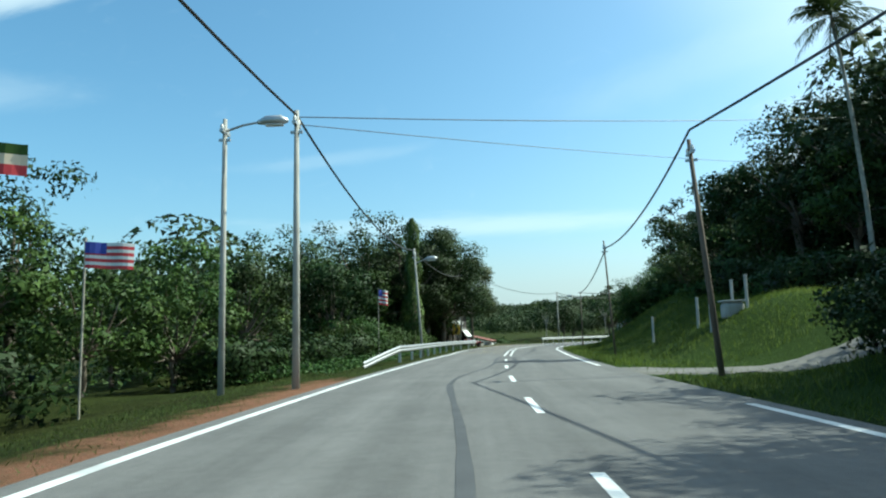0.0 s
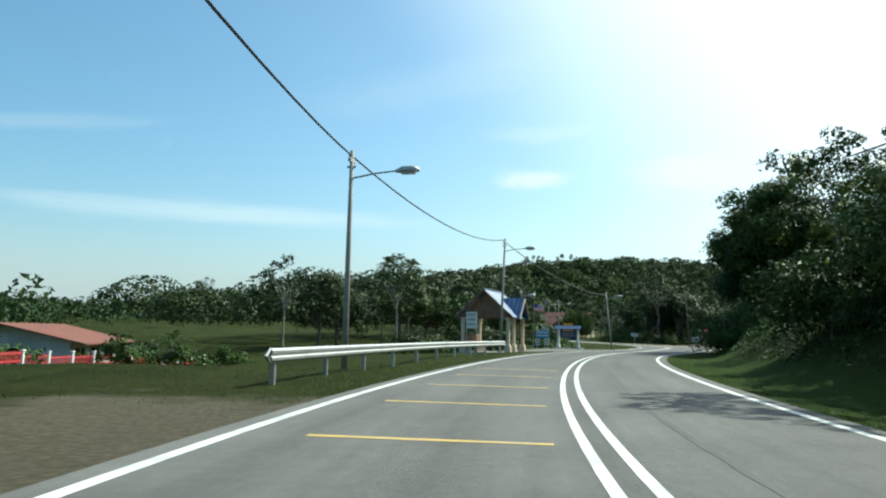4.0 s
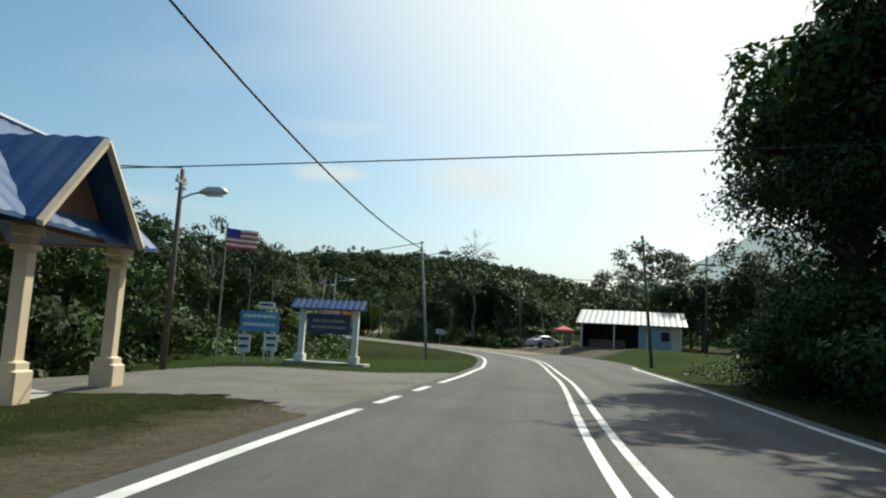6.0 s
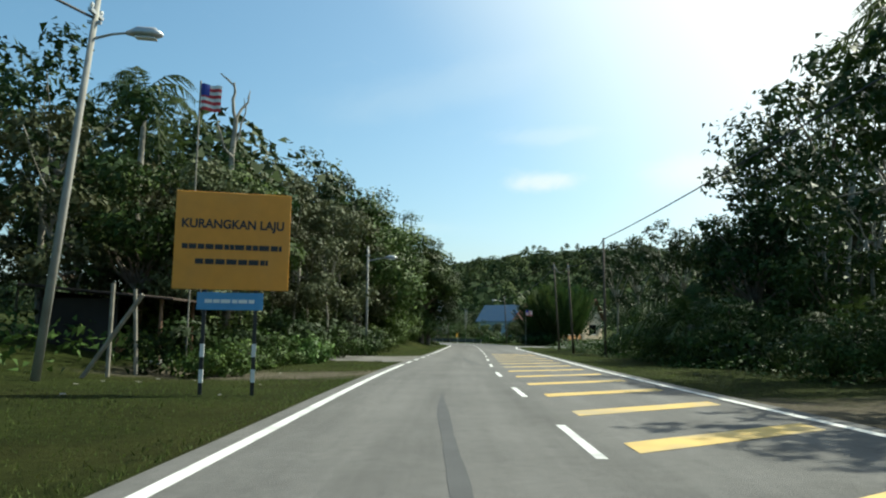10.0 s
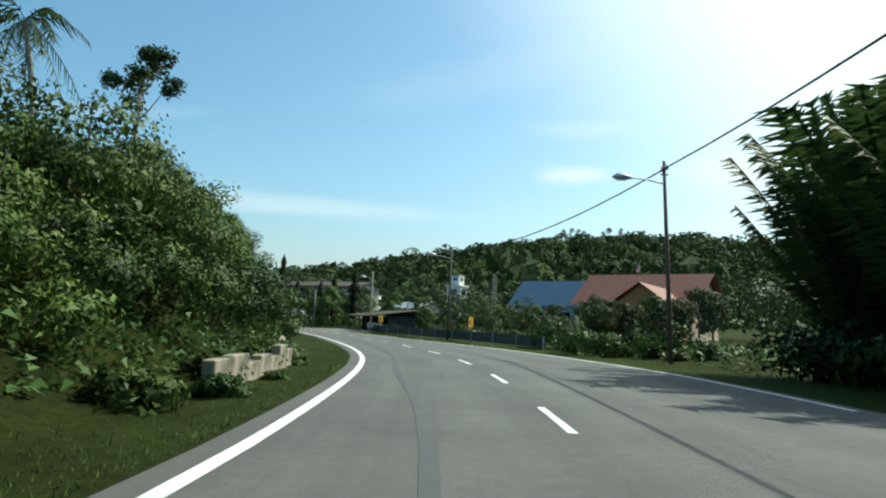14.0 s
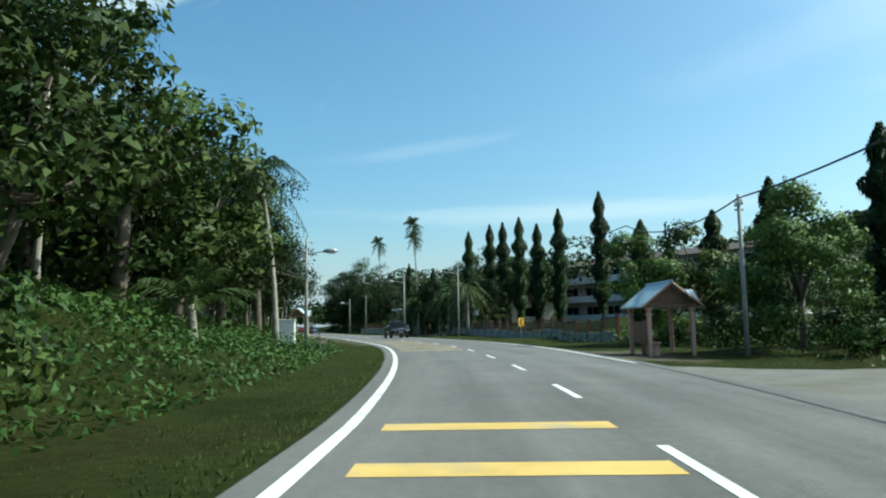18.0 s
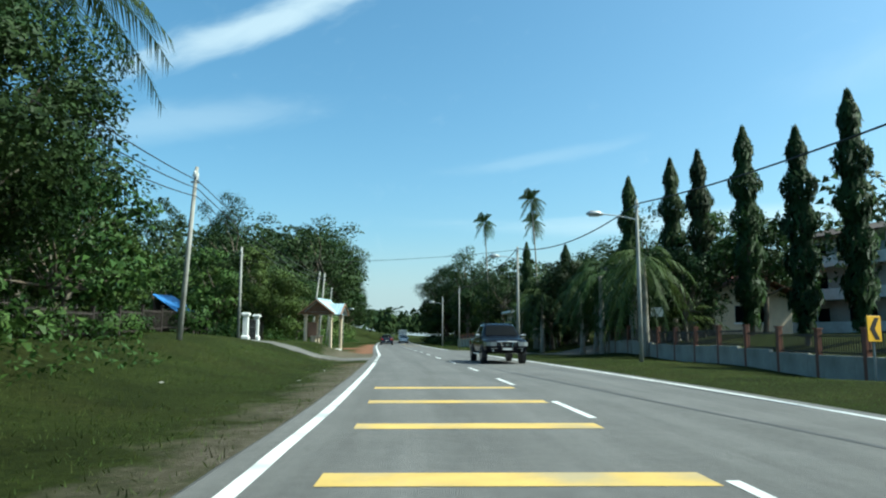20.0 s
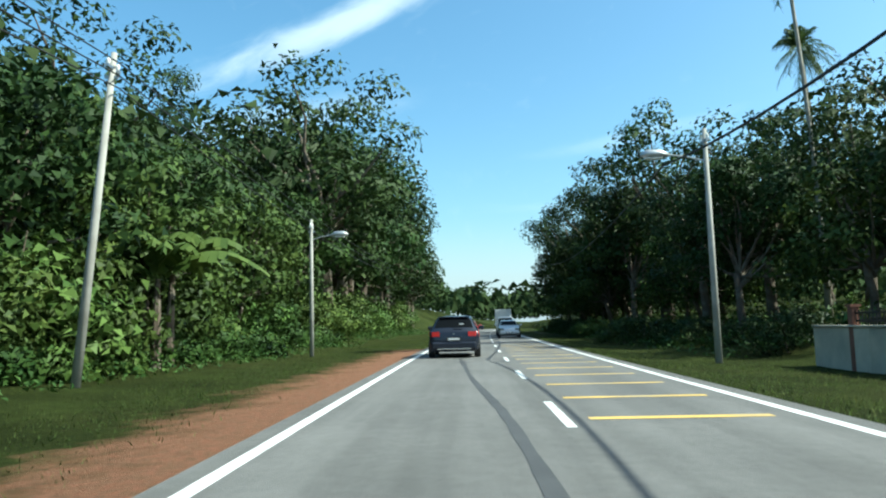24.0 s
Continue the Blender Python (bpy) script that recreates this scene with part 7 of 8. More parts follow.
# hut and shop walls carry the shade under their roofs as near-black colour
open_shed("roadside_hut", "roadside hut with a corrugated zinc roof and open front", spot(197.8, 11.2, -27), 9.6, 5.2, 2.5, 1.6, ZINC, INDOOR_SHADE, 4, 0.42, WHITE)
open_shed("roadside_shop", "long dark roadside shop with a rusted low roof", spot(430, 12.6, -98), 15, 6, 2.2, 1.0, RUST, INDOOR_SHADE, 5, 0.0)
open_shed("timber_shed", "dark timber shed with patched zinc roof sheets", spot(252, -12.2, 90), 9, 4.5, 2.3, 0.5, RUST, OLDWOOD, 4, 0.0)
for x, a in ((245.0, 34), (246.3, 0), (248.0, -4)):
    tagged(new("prop_post", bpy.data.meshes.new("prop_post")), "bare wooden prop leaning beside a shed", "post")
    ob = scene.collection.objects[-1]
    bm = tube([(0, 0, -0.2), (0, 0, 2.6)], 0.06, 7)
    bm.to_mesh(ob.data)
    bm.free()
    ob.data.materials.append(PALEBARK)
    ob.matrix_world = spot(x, -11.0, lean=(0, a))


# ---- signs ----
def letters(text, size, mat, parent, at, name="lettering", bold=0.0, mirrored=False):
    cu = bpy.data.curves.new(name, "FONT")
    cu.body, cu.size, cu.extrude, cu.offset, cu.align_x, cu.align_y = text, size, 0.003, bold, "CENTER", "CENTER"
    cu.materials.append(mat)
    ob = new(name, cu)
    ob.parent = parent
    ob.matrix_local = Matrix.Translation(at) @ pose(0, 0, 0, 90, 0, 0) @ Matrix.Diagonal((-1 if mirrored else 1, 1, 1, 1))
    return ob


def bars(parent, x0, x1, z, h, mat, y=-0.02, words=3, seed=1):
    """Unreadable writing as plain bars."""
    r = random.Random(seed)
    x = x0
    while x < x1 - 0.05:
        w = min(r.uniform(0.25, 0.6) * (x1 - x0) / words * 1.4, x1 - x)
        part("text_bar", box(x, x + w * 0.86, y - 0.004, y + 0.004, z, z + h), mat, parent)
        x += w


def banded_post(parent, x, h, w=0.1):
    p = part("sign_post", box(x - w / 2, x + w / 2, -w / 2, w / 2, -0.3, h), BLACK, parent, "black and white banded post")
    for k in range(2):
        z = 0.28 + k * 0.62
        part("white_band", box(x - w / 2 - 0.004, x + w / 2 + 0.004, -w / 2 - 0.004, w / 2 + 0.004, z, z + 0.32), WHITE, p)


def warning_board():
    t = thing("warning_board", spot(241.0, -5.95, 14) @ Matrix.Diagonal((0.76, 0.76, 0.82, 1)), "large orange warning board on black and white posts", "road sign")
    banded_post(t, -0.66, 2.6)
    banded_post(t, 0.66, 2.6)
    b = part("board", box(-1.5, 1.5, -0.06, -0.02, 2.55, 5.0, bevel=0.01), SIGN_ORANGE, t)
    letters("KURANGKAN LAJU", 0.31, BLACK, b, (0, -0.066, 4.18), bold=0.009)
    bars(b, -1.3, 1.3, 3.55, 0.13, BLACK, -0.064, 7, 3)
    bars(b, -0.95, 0.95, 3.18, 0.13, BLACK, -0.064, 5, 5)
    p = part("blue_plate", box(-0.85, 0.85, -0.07, -0.05, 2.05, 2.48, bevel=0.005), SIGN_BLUE, t, "light blue plate under the board")
    bars(p, -0.65, 0.65, 2.22, 0.09, WHITE, -0.073, 3, 7)


warning_board()


def chevron(s, d, turn, flip, label, z=1.25, post=STEEL, w=0.62, h=0.78):
    t = thing("chevron_sign", spot(s, d, turn), label, "road sign")
    part("sign_post", tube([(0, 0.03, -0.3), (0, 0.03, z + h * 0.9)], 0.035, 7), post, t)
    b = part("board", box(-w / 2, w / 2, -0.03, 0.0, z, z + h, bevel=0.008), material("yellow_sheet", (0.75, 0.42, 0.03), 0.45, vary=0.05), t)
    f = 1 if flip else -1
    o = [(-0.22, 0.06), (-0.02, 0.06), (0.22, h / 2), (-0.02, h - 0.06), (-0.22, h - 0.06), (0.0, h / 2)]
    part("chevron", add_prism(bmesh.new(), [(x * f, q + z) for x, q in o], -0.04, -0.032), BLACK, b)


chevron(70.1, -7.45, 6, True, "yellow chevron sign with a black arrow beside the guard rail", 1.45, w=0.75, h=1.0)
chevron(379.5, 9.4, 40, False, "yellow chevron sign with a black arrow behind the barrier", 1.2)
chevron(409.7, 10.0, 20, False, "yellow chevron sign with a black arrow near a shop", 1.2)
chevron(475, 11.6, 20, False, "yellow chevron sign with a black arrow before a garden wall", 1.2)


def arch_sign():
    t = thing("entrance_sign", spot(153.4, -9.3, -4), "small entrance sign with white columns and a blue tiled roof", "sign")
    part("base", box(-0.4, 2.6, -0.4, 0.4, -0.5, 0.1, bevel=0.02), CONCRETE, t)
    for x in (0.1, 2.1):
        c = add_box(box(x - 0.1, x + 0.1, -0.1, 0.1, 0.1, 2.0, bevel=0.02), x - 0.17, x + 0.17, -0.17, 0.17, 0.1, 0.35, bevel=0.02)
        part("column", c, WHITE, t)
    for flip in (0, 1):
        r = part("roof_slope", ridged_sheet(0.42, 2.7, 1.98, 2.3, 12, 0.03, 0.03), BLUE, t)
        r.matrix_local = (Matrix.Translation((2.45, -0.42, 0)) @ pose(0, 0, 0, 0, 0, 90)) if not flip else (Matrix.Translation((-0.35, 0.42, 0)) @ pose(0, 0, 0, 0, 0, -90))
    b = part("board", box(0.3, 1.9, -0.03, 0.03, 1.1, 1.8), material("navy_board", (0.03, 0.05, 0.13), 0.5, vary=0.1), t)
    bars(b, 0.5, 1.7, 1.5, 0.1, GREYWALL, -0.034, 3, 2)
    bars(b, 0.45, 1.75, 1.28, 0.1, GREYWALL, -0.034, 3, 4)


arch_sign()


def board_sign(name, label, m, w, z0, z1, mat, lines, posts=(-0.4, 0.4), barmat=WHITE, post_mat=STEEL):
    t = thing(name, m, label, "sign")
    for x in posts:
        part("sign_post", tube([(x * w, 0.05, -0.4), (x * w, 0.05, z1)], 0.035, 7), post_mat, t)
    b = part("board", box(-w / 2, w / 2, -0.02, 0.02, z0, z1, bevel=0.006), mat, t)
    for i in range(lines):
        z = z1 - (z1 - z0) * (i + 0.75) / (lines + 0.4)
        bars(b, -w * 0.42, w * 0.42, z, (z1 - z0) * 0.32 / max(lines, 1), barmat, -0.024, 4, i + 3)
    return t


board_sign("information_board", "blue information board with white lettering on posts", spot(153.9, -11.0, 14), 1.4, 1.1, 1.85, SIGN_BLUE, 2)
board_sign("notice", "small white notice on a post", spot(153.7, -11.45, 14), 0.45, 0.35, 1.0, WHITE, 2, (0,), BLACK)
board_sign("notice", "small white notice on a post", spot(153.8, -10.45, 14), 0.45, 0.4, 1.0, WHITE, 2, (0,), BLACK)
board_sign("name_board", "small white name board on a post", spot(154.0, -10.8, 14), 0.6, 1.95, 2.2, WHITE, 1, (0,), BLACK)
board_sign("cloth_banner", "white printed banner hanging beside a guard rail", spot(130.9, -9.6, 8), 0.75, 1.75, 2.95, FLAG_WHITE, 3, (-0.5, 0.5), GREYWALL)
board_sign("shop_banner", "white shop banner with dark print on the verge", spot(411.4, 9.8, -40), 1.9, 0.55, 1.1, WHITE, 2, (-0.45, 0.45), BLUE)
board_sign("clinic_sign", "small white sign with dark marks behind a wall", spot(526, 14.5, 0), 0.5, 2.9, 3.4, WHITE, 1, (0,), BLUE)
board_sign("notice", "blank white board on a post beyond a wall", spot(499, 14.8, 0), 0.9, 2.1, 2.7, WHITE, 0, (0,))


def oval_sign():
    t = thing("stall_sign", spot(233.4, 6.5, -6) @ Matrix.Diagonal((0.88, 0.88, 1.0, 1)), "white rounded stall sign with mirrored dark lettering on a post", "sign")
    part("sign_post", tube([(0, 0.05, -0.4), (0, 0.05, 2.1)], 0.05, 7), WHITE, t)
    n = 24
    o = [(math.copysign(abs(math.cos(a)) ** 0.4, math.cos(a)) * 0.8, 1.9 + math.copysign(abs(math.sin(a)) ** 0.5, math.sin(a)) * 0.36) for a in (2 * math.pi * k / n for k in range(n))]
    b = part("board", add_prism(bmesh.new(), o, -0.03, 0.03), WHITE, t)
    letters("Cendol", 0.42, BLACK, b, (0, -0.036, 1.98), bold=0.006, mirrored=True)
    bars(b, -0.45, 0.45, 1.66, 0.07, BLACK, -0.036, 3, 9)
    b.matrix_local = Matrix.Translation((0, 0, 1.9)) @ pose(0, 0, 0, 0, 7, 0) @ Matrix.Translation((0, 0, -1.9))


oval_sign()


def flag(s, d, z, w, h, kind, label, turn=0, pole_z=None):
    """A flag on a thin pole; cloth in gentle folds, built of stripes."""
    m = spot(s, d, turn)
    t = thing("flag", m, label, "flag")
    top = (pole_z or z + h + 0.1)
    part("flag_pole", tube([(0, 0, -0.3), (0, 0, top)], 0.028, 7), PALEBARK, t)
    stripes = 8 if kind == "stripes" else 3
    for k in range(stripes):
        mat = {"stripes": (FLAG_RED, FLAG_WHITE)[k % 2], "plain": (FLAG_RED, CREAM, LEAF_MID)[k % 3]}[kind]
        za, zb = z + h * k / stripes, z + h * (k + 1) / stripes
        bm = bmesh.new()
        rows = [[bm.verts.new((0.03 + w * i / 10, 0.07 * math.sin(i * 0.9 + zq), zq - 0.12 * h * (i / 10))) for i in range(11)] for zq in (za, zb)]
        for i in range(10):
            bm.faces.new((rows[0][i], rows[0][i + 1], rows[1][i + 1], rows[1][i]))
        part("stripe", bm, mat, t)
    if kind == "stripes":
        bm = bmesh.new()
        rows = [[bm.verts.new((0.03 + w * i / 10, 0.07 * math.sin(i * 0.9 + zq) - 0.012, zq - 0.12 * h * (i / 10))) for i in range(6)] for zq in (z + h * 0.56, z + h)]
        for i in range(4):
            bm.faces.new((rows[0][i], rows[0][i + 1], rows[1][i + 1], rows[1][i]))
        part("canton", bm, FLAG_BLUE, t)


flag(16.7, -10.5, 3.65, 1.2, 0.65, "stripes", "striped red and white flag with a blue corner")
flag(12.2, -10.3, 5.05, 1.2, 0.6, "plain", "red and cream flag on a thin pole")
flag(46.5, -8.7, 3.7, 0.6, 1.0, "stripes", "striped flag on a thin pole before dark trees")
flag(335.3, 8.8, 4.7, 1.0, 0.8, "stripes", "striped flag hanging beside dark palms")
flag(249.0, -9.9, 8.7, 0.7, 0.9, "stripes", "striped flag on a tall thin pole above the trees")
flag(149.6, -10.8, 3.75, 1.0, 0.62, "stripes", "striped red and white flag on a thin leaning pole")
flag(235.1, 10.9, 3.0, 0.5, 1.0, "stripes", "striped flag drooping beside palms")
flag(430, 70, 12.5, 0.9, 1.3, "stripes", "striped flag above a red roof")
for k in range(3):
    tagged(new("mast_post", bpy.data.meshes.new("mast_post")), "tall thin bare flag mast", "post")
    ob = scene.collection.objects[-1]
    bm = tube([(0, 0, -0.3), (0, 0, 8.6)], [0.09, 0.06], 7)
    bm.to_mesh(ob.data)
    bm.free()
    ob.data.materials.append(POLE)
    ob.matrix_world = spot(416 + k * 2.2, 29 + k * 1.6)


# ---- gates, canopies, small things ----
def white_gate():
    t = thing("gate", spot(495.4, -10.8, 90) @ Matrix.Diagonal((1, 0.88, 0.86, 1)), "pair of white gate pillars with a dark iron gate", "gate")
    for x in (0, 3.6):
        part("pillar", square_post([(0.25, -0.3), (0.25, 0.3), (0.17, 0.38), (0.17, 1.6), (0.22, 1.64), (0.22, 1.68), (0.27, 1.71), (0.27, 1.8), (0.2, 1.86)], x), WHITE, t)
    for k in range(23):
        x = 0.26 + k * 0.14
        part("gate_bar", box(x - 0.012, x + 0.012, -0.012, 0.012, 0.1, 1.5), BLACK, t)
    for z in (0.2, 0.9, 1.42):
        part("gate_rail", box(0.2, 3.4, -0.02, 0.02, z, z + 0.05), BLACK, t)


white_gate()
post_row("fence", "low dark plank fence beside a garden", 470, 495, 2.2, table([(470, -14.5), (495, -12.6)]), 1.1, 0.1, OLDWOOD, OLDWOOD, 0.1, 1.0)
t = thing("lean_to", spot(515.6, -20.2, -20) @ Matrix.Diagonal((0.9, 0.9, 1.1, 1)), "lean-to with a slanting blue tarpaulin roof", "shed")
part("roof_sheet", ridged_sheet(2.6, 3.2, 2.0, 3.3, 4, 0.03, 0.02), BLUETARP, t).matrix_local = Matrix.Translation((1.3, 1.6, 0)) @ pose(0, 0, 0, 0, 0, 180)
for x, z in ((1.2, 2.0), (-1.2, 3.2)):
    for y in (-1.4, 1.4):
        part("lean_to_post", tube([(x, y, -0.3), (x, y, z)], 0.06, 6), OLDWOOD, t)
for k in range(10):
    part("back_board", box(-1.25, -1.15 - 0.02 * (k % 2), -1.5 + k * 0.3, -1.21 + k * 0.3, 0, 2.9), OLDWOOD, t)

t = thing("canopy", spot(196.6, 8.9, -20) @ Matrix.Diagonal((0.56, 0.56, 1.02, 1)), "red canvas canopy on four poles", "canopy")
bm = bmesh.new()
top = bm.verts.new((0, 0, 2.66))
ring = [bm.verts.new((x, y, 2.25)) for x, y in ((-1.7, -1.7), (0, -1.78), (1.7, -1.7), (1.78, 0), (1.7, 1.7), (0, 1.78), (-1.7, 1.7), (-1.78, 0))]
low = [bm.verts.new((v.co.x, v.co.y, 2.05)) for v in ring]
for k in range(8):
    bm.faces.new((ring[k], ring[(k + 1) % 8], top))
    bm.faces.new((low[k], low[(k + 1) % 8], ring[(k + 1) % 8], ring[k]))
part("canvas", bm, RED_CANVAS, t)
for x in (-1.6, 1.6):
    for y in (-1.6, 1.6):
        part("canopy_pole", tube([(x, y, -0.3), (x, y, 2.2)], 0.03, 6), STEEL, t)


def lump(name, label, category, m, w, l, h, mat, bevel=0.03):
    ob = new(name, bpy.data.meshes.new(name))
    bm = add_box(box(-w / 2, w / 2, -l / 2, l / 2, -0.3, h, bevel=bevel), -w * 0.56, w * 0.56, -l * 0.56, l * 0.56, h, h + 0.07, bevel=0.01)
    bm.to_mesh(ob.data)
    bm.free()
    ob.data.materials.append(mat)
    ob.matrix_world = m
    return tagged(ob, label, category)


lump("culvert_block", "weathered concrete culvert block in the verge", "block", spot(456.8, -7.6, 15), 0.55, 0.6, 0.55, OLD_WALL)
lump("meter_box", "white metal cabinet beside the road", "cabinet", spot(452.5, -9.4), 0.9, 0.7, 1.4, WHITE)
lump("stone_seat", "pale concrete block beside a driveway", "block", spot(519.5, 8.6, 10), 1.7, 0.6, 0.5, CREAM)
lump("well_head", "round-edged concrete well head on a grassy mound", "well", spot(29.9, 9.4), 0.8, 0.8, 0.45, CONCRETE, 0.12)
for s, d in ((28.8, 8.2), (31.9, 8.5), (30.5, 9.6), (29.3, 9.8), (37.5, 7.6)):
    lump("marker_post", "short concrete marker post in the grass", "post", spot(s, d), 0.11, 0.11, 1.25, CONCRETE, 0.02)
rng_j = random.Random(8)
for k in range(16):
    s, d = 74 + rng_j.uniform(0, 17), -8.4 - rng_j.uniform(0, 2.4)
    lump("scrap_piece", "pale piece of scrap lying before an old house", "scrap", spot(s, d, rng_j.uniform(0, 180)), rng_j.uniform(0.2, 0.9), rng_j.uniform(0.2, 0.6), rng_j.uniform(0.08, 0.4), rng_j.choice([WHITE, GREYWALL, CONCRETE, OLDWOOD]))
for k in range(22):
    s, d = rng_j.choice([(168, 240), (240, 256), (462, 500), (540, 556)]), 0
    s = rng_j.uniform(*s)
    d = -rng_j.uniform(5.0, 9.5)
    bm = bmesh.new()
    w, l = rng_j.uniform(0.06, 0.16), rng_j.uniform(0.05, 0.1)
    grid = [[bm.verts.new(((a / 3 - 0.5) * w, (b / 2 - 0.5) * l, 0.03 + rng_j.uniform(0, 0.035))) for b in range(3)] for a in range(4)]
    for a in range(3):
        for b in range(2):
            bm.faces.new((grid[a][b], grid[a + 1][b], grid[a + 1][b + 1], grid[a][b + 1]))
    bmesh.ops.solidify(bm, geom=bm.faces[:], thickness=0.006)
    scrap = new("litter", bpy.data.meshes.new("litter"))
    bm.to_mesh(scrap.data)
    bm.free()
    scrap.data.materials.append(CONCRETE)
    scrap.matrix_world = spot(s, d, rng_j.uniform(0, 180))
    tagged(scrap, "crumpled scrap of pale litter in the grass", "litter")
post_row("fence", "low white and red fence beyond the verge", 100, 122, 1.6, table([(100, -19), (122, -24)]), 0.9, 0.12, WHITE, FLAG_RED, 0.3, 0.75)

# ---- vehicles ----
def wheel_meshes(r, w):
    ty = bmesh.new()
    prof = [(-w / 2, r * 0.62), (-w / 2, r * 0.92), (-w * 0.36, r), (w * 0.36, r), (w / 2, r * 0.92), (w / 2, r * 0.62)]
    n = 20
    rings = [[ty.verts.new((x, q * math.cos(2 * math.pi * k / n), q * math.sin(2 * math.pi * k / n))) for x, q in prof] for k in range(n)]
    for k in range(n):
        for j in range(len(prof) - 1):
            ty.faces.new((rings[k][j], rings[k][j + 1], rings[(k + 1) % n][j + 1], rings[(k + 1) % n][j]))
    rim = bmesh.new()
    add_tube(rim, [(-w * 0.36, 0, 0), (w * 0.36, 0, 0)], r * 0.63, 18)
    for k in range(5):
        add_box(rim, w * 0.36, w * 0.44, -r * 0.06, r * 0.06, 0.02, r * 0.6, Matrix.Rotation(k * 2 * math.pi / 5, 4, "X"))
        add_box(rim, -w * 0.44, -w * 0.36, -r * 0.06, r * 0.06, 0.02, r * 0.6, Matrix.Rotation(k * 2 * math.pi / 5, 4, "X"))
    return ty, rim


def skin(sections):
    """A closed body from cross sections of equal size (lists of points)."""
    bm = bmesh.new()
    rows = [[bm.verts.new(p) for p in sec] for sec in sections]
    n = len(rows[0])
    for a, b in zip(rows, rows[1:]):
        for k in range(n):
            bm.faces.new((a[k], a[(k + 1) % n], b[(k + 1) % n], b[k]))
    bm.faces.new(rows[0][::-1])
    bm.faces.new(rows[-1])
    bmesh.ops.recalc_face_normals(bm, faces=bm.faces)
    return bm


# stations of a body from tail to nose: y, sill, belt, top, half width at the belt, half width at the top
HATCH = [(-2.07, 0.36, 0.70, 0.72, 0.70, 0.62), (-2.02, 0.26, 0.88, 0.91, 0.82, 0.74), (-1.93, 0.22, 0.95, 1.00, 0.87, 0.78), (-1.50, 0.20, 0.96, 1.42, 0.89, 0.62), (-0.60, 0.20, 0.95, 1.48, 0.90, 0.64),
         (0.15, 0.20, 0.94, 1.47, 0.90, 0.64), (0.50, 0.20, 0.93, 1.40, 0.90, 0.63), (1.18, 0.20, 0.92, 0.98, 0.89, 0.78), (1.70, 0.22, 0.83, 0.88, 0.87, 0.76), (2.00, 0.28, 0.68, 0.72, 0.80, 0.68), (2.08, 0.36, 0.58, 0.60, 0.68, 0.58)]
SALOON = [(-2.22, 0.34, 0.72, 0.75, 0.70, 0.62), (-2.14, 0.26, 0.90, 0.95, 0.82, 0.74), (-1.58, 0.22, 0.95, 1.02, 0.87, 0.76), (-0.95, 0.20, 0.95, 1.37, 0.88, 0.62), (-0.25, 0.20, 0.94, 1.42, 0.88, 0.63),
          (0.20, 0.20, 0.93, 1.40, 0.88, 0.62), (0.42, 0.20, 0.93, 1.35, 0.88, 0.62), (1.08, 0.20, 0.92, 0.97, 0.87, 0.76), (1.85, 0.24, 0.80, 0.85, 0.84, 0.74), (2.12, 0.30, 0.66, 0.70, 0.77, 0.66), (2.18, 0.36, 0.56, 0.58, 0.66, 0.56)]
UTE = [(-2.62, 0.55, 0.95, 0.98, 0.84, 0.80), (-2.52, 0.46, 1.04, 1.09, 0.93, 0.86), (-0.96, 0.42, 1.08, 1.12, 0.94, 0.87), (-0.82, 0.42, 1.10, 1.66, 0.94, 0.69), (-0.45, 0.42, 1.10, 1.76, 0.95, 0.70),
       (0.40, 0.42, 1.10, 1.76, 0.95, 0.70), (0.72, 0.42, 1.10, 1.68, 0.95, 0.69), (1.46, 0.42, 1.08, 1.15, 0.95, 0.84), (2.20, 0.45, 1.00, 1.07, 0.94, 0.84), (2.48, 0.50, 0.93, 0.97, 0.90, 0.80), (2.58, 0.56, 0.84, 0.86, 0.82, 0.72)]
VAN = [(-2.05, 0.36, 0.95, 1.20, 0.80, 0.66), (-2.0, 0.26, 1.0, 1.70, 0.84, 0.70), (-1.0, 0.24, 1.0, 1.80, 0.85, 0.72), (0.8, 0.24, 1.0, 1.80, 0.85, 0.72), (1.0, 0.24, 1.0, 1.72, 0.85, 0.71), (1.75, 0.26, 0.98, 1.06, 0.84, 0.74), (2.05, 0.32, 0.80, 0.84, 0.78, 0.68)]


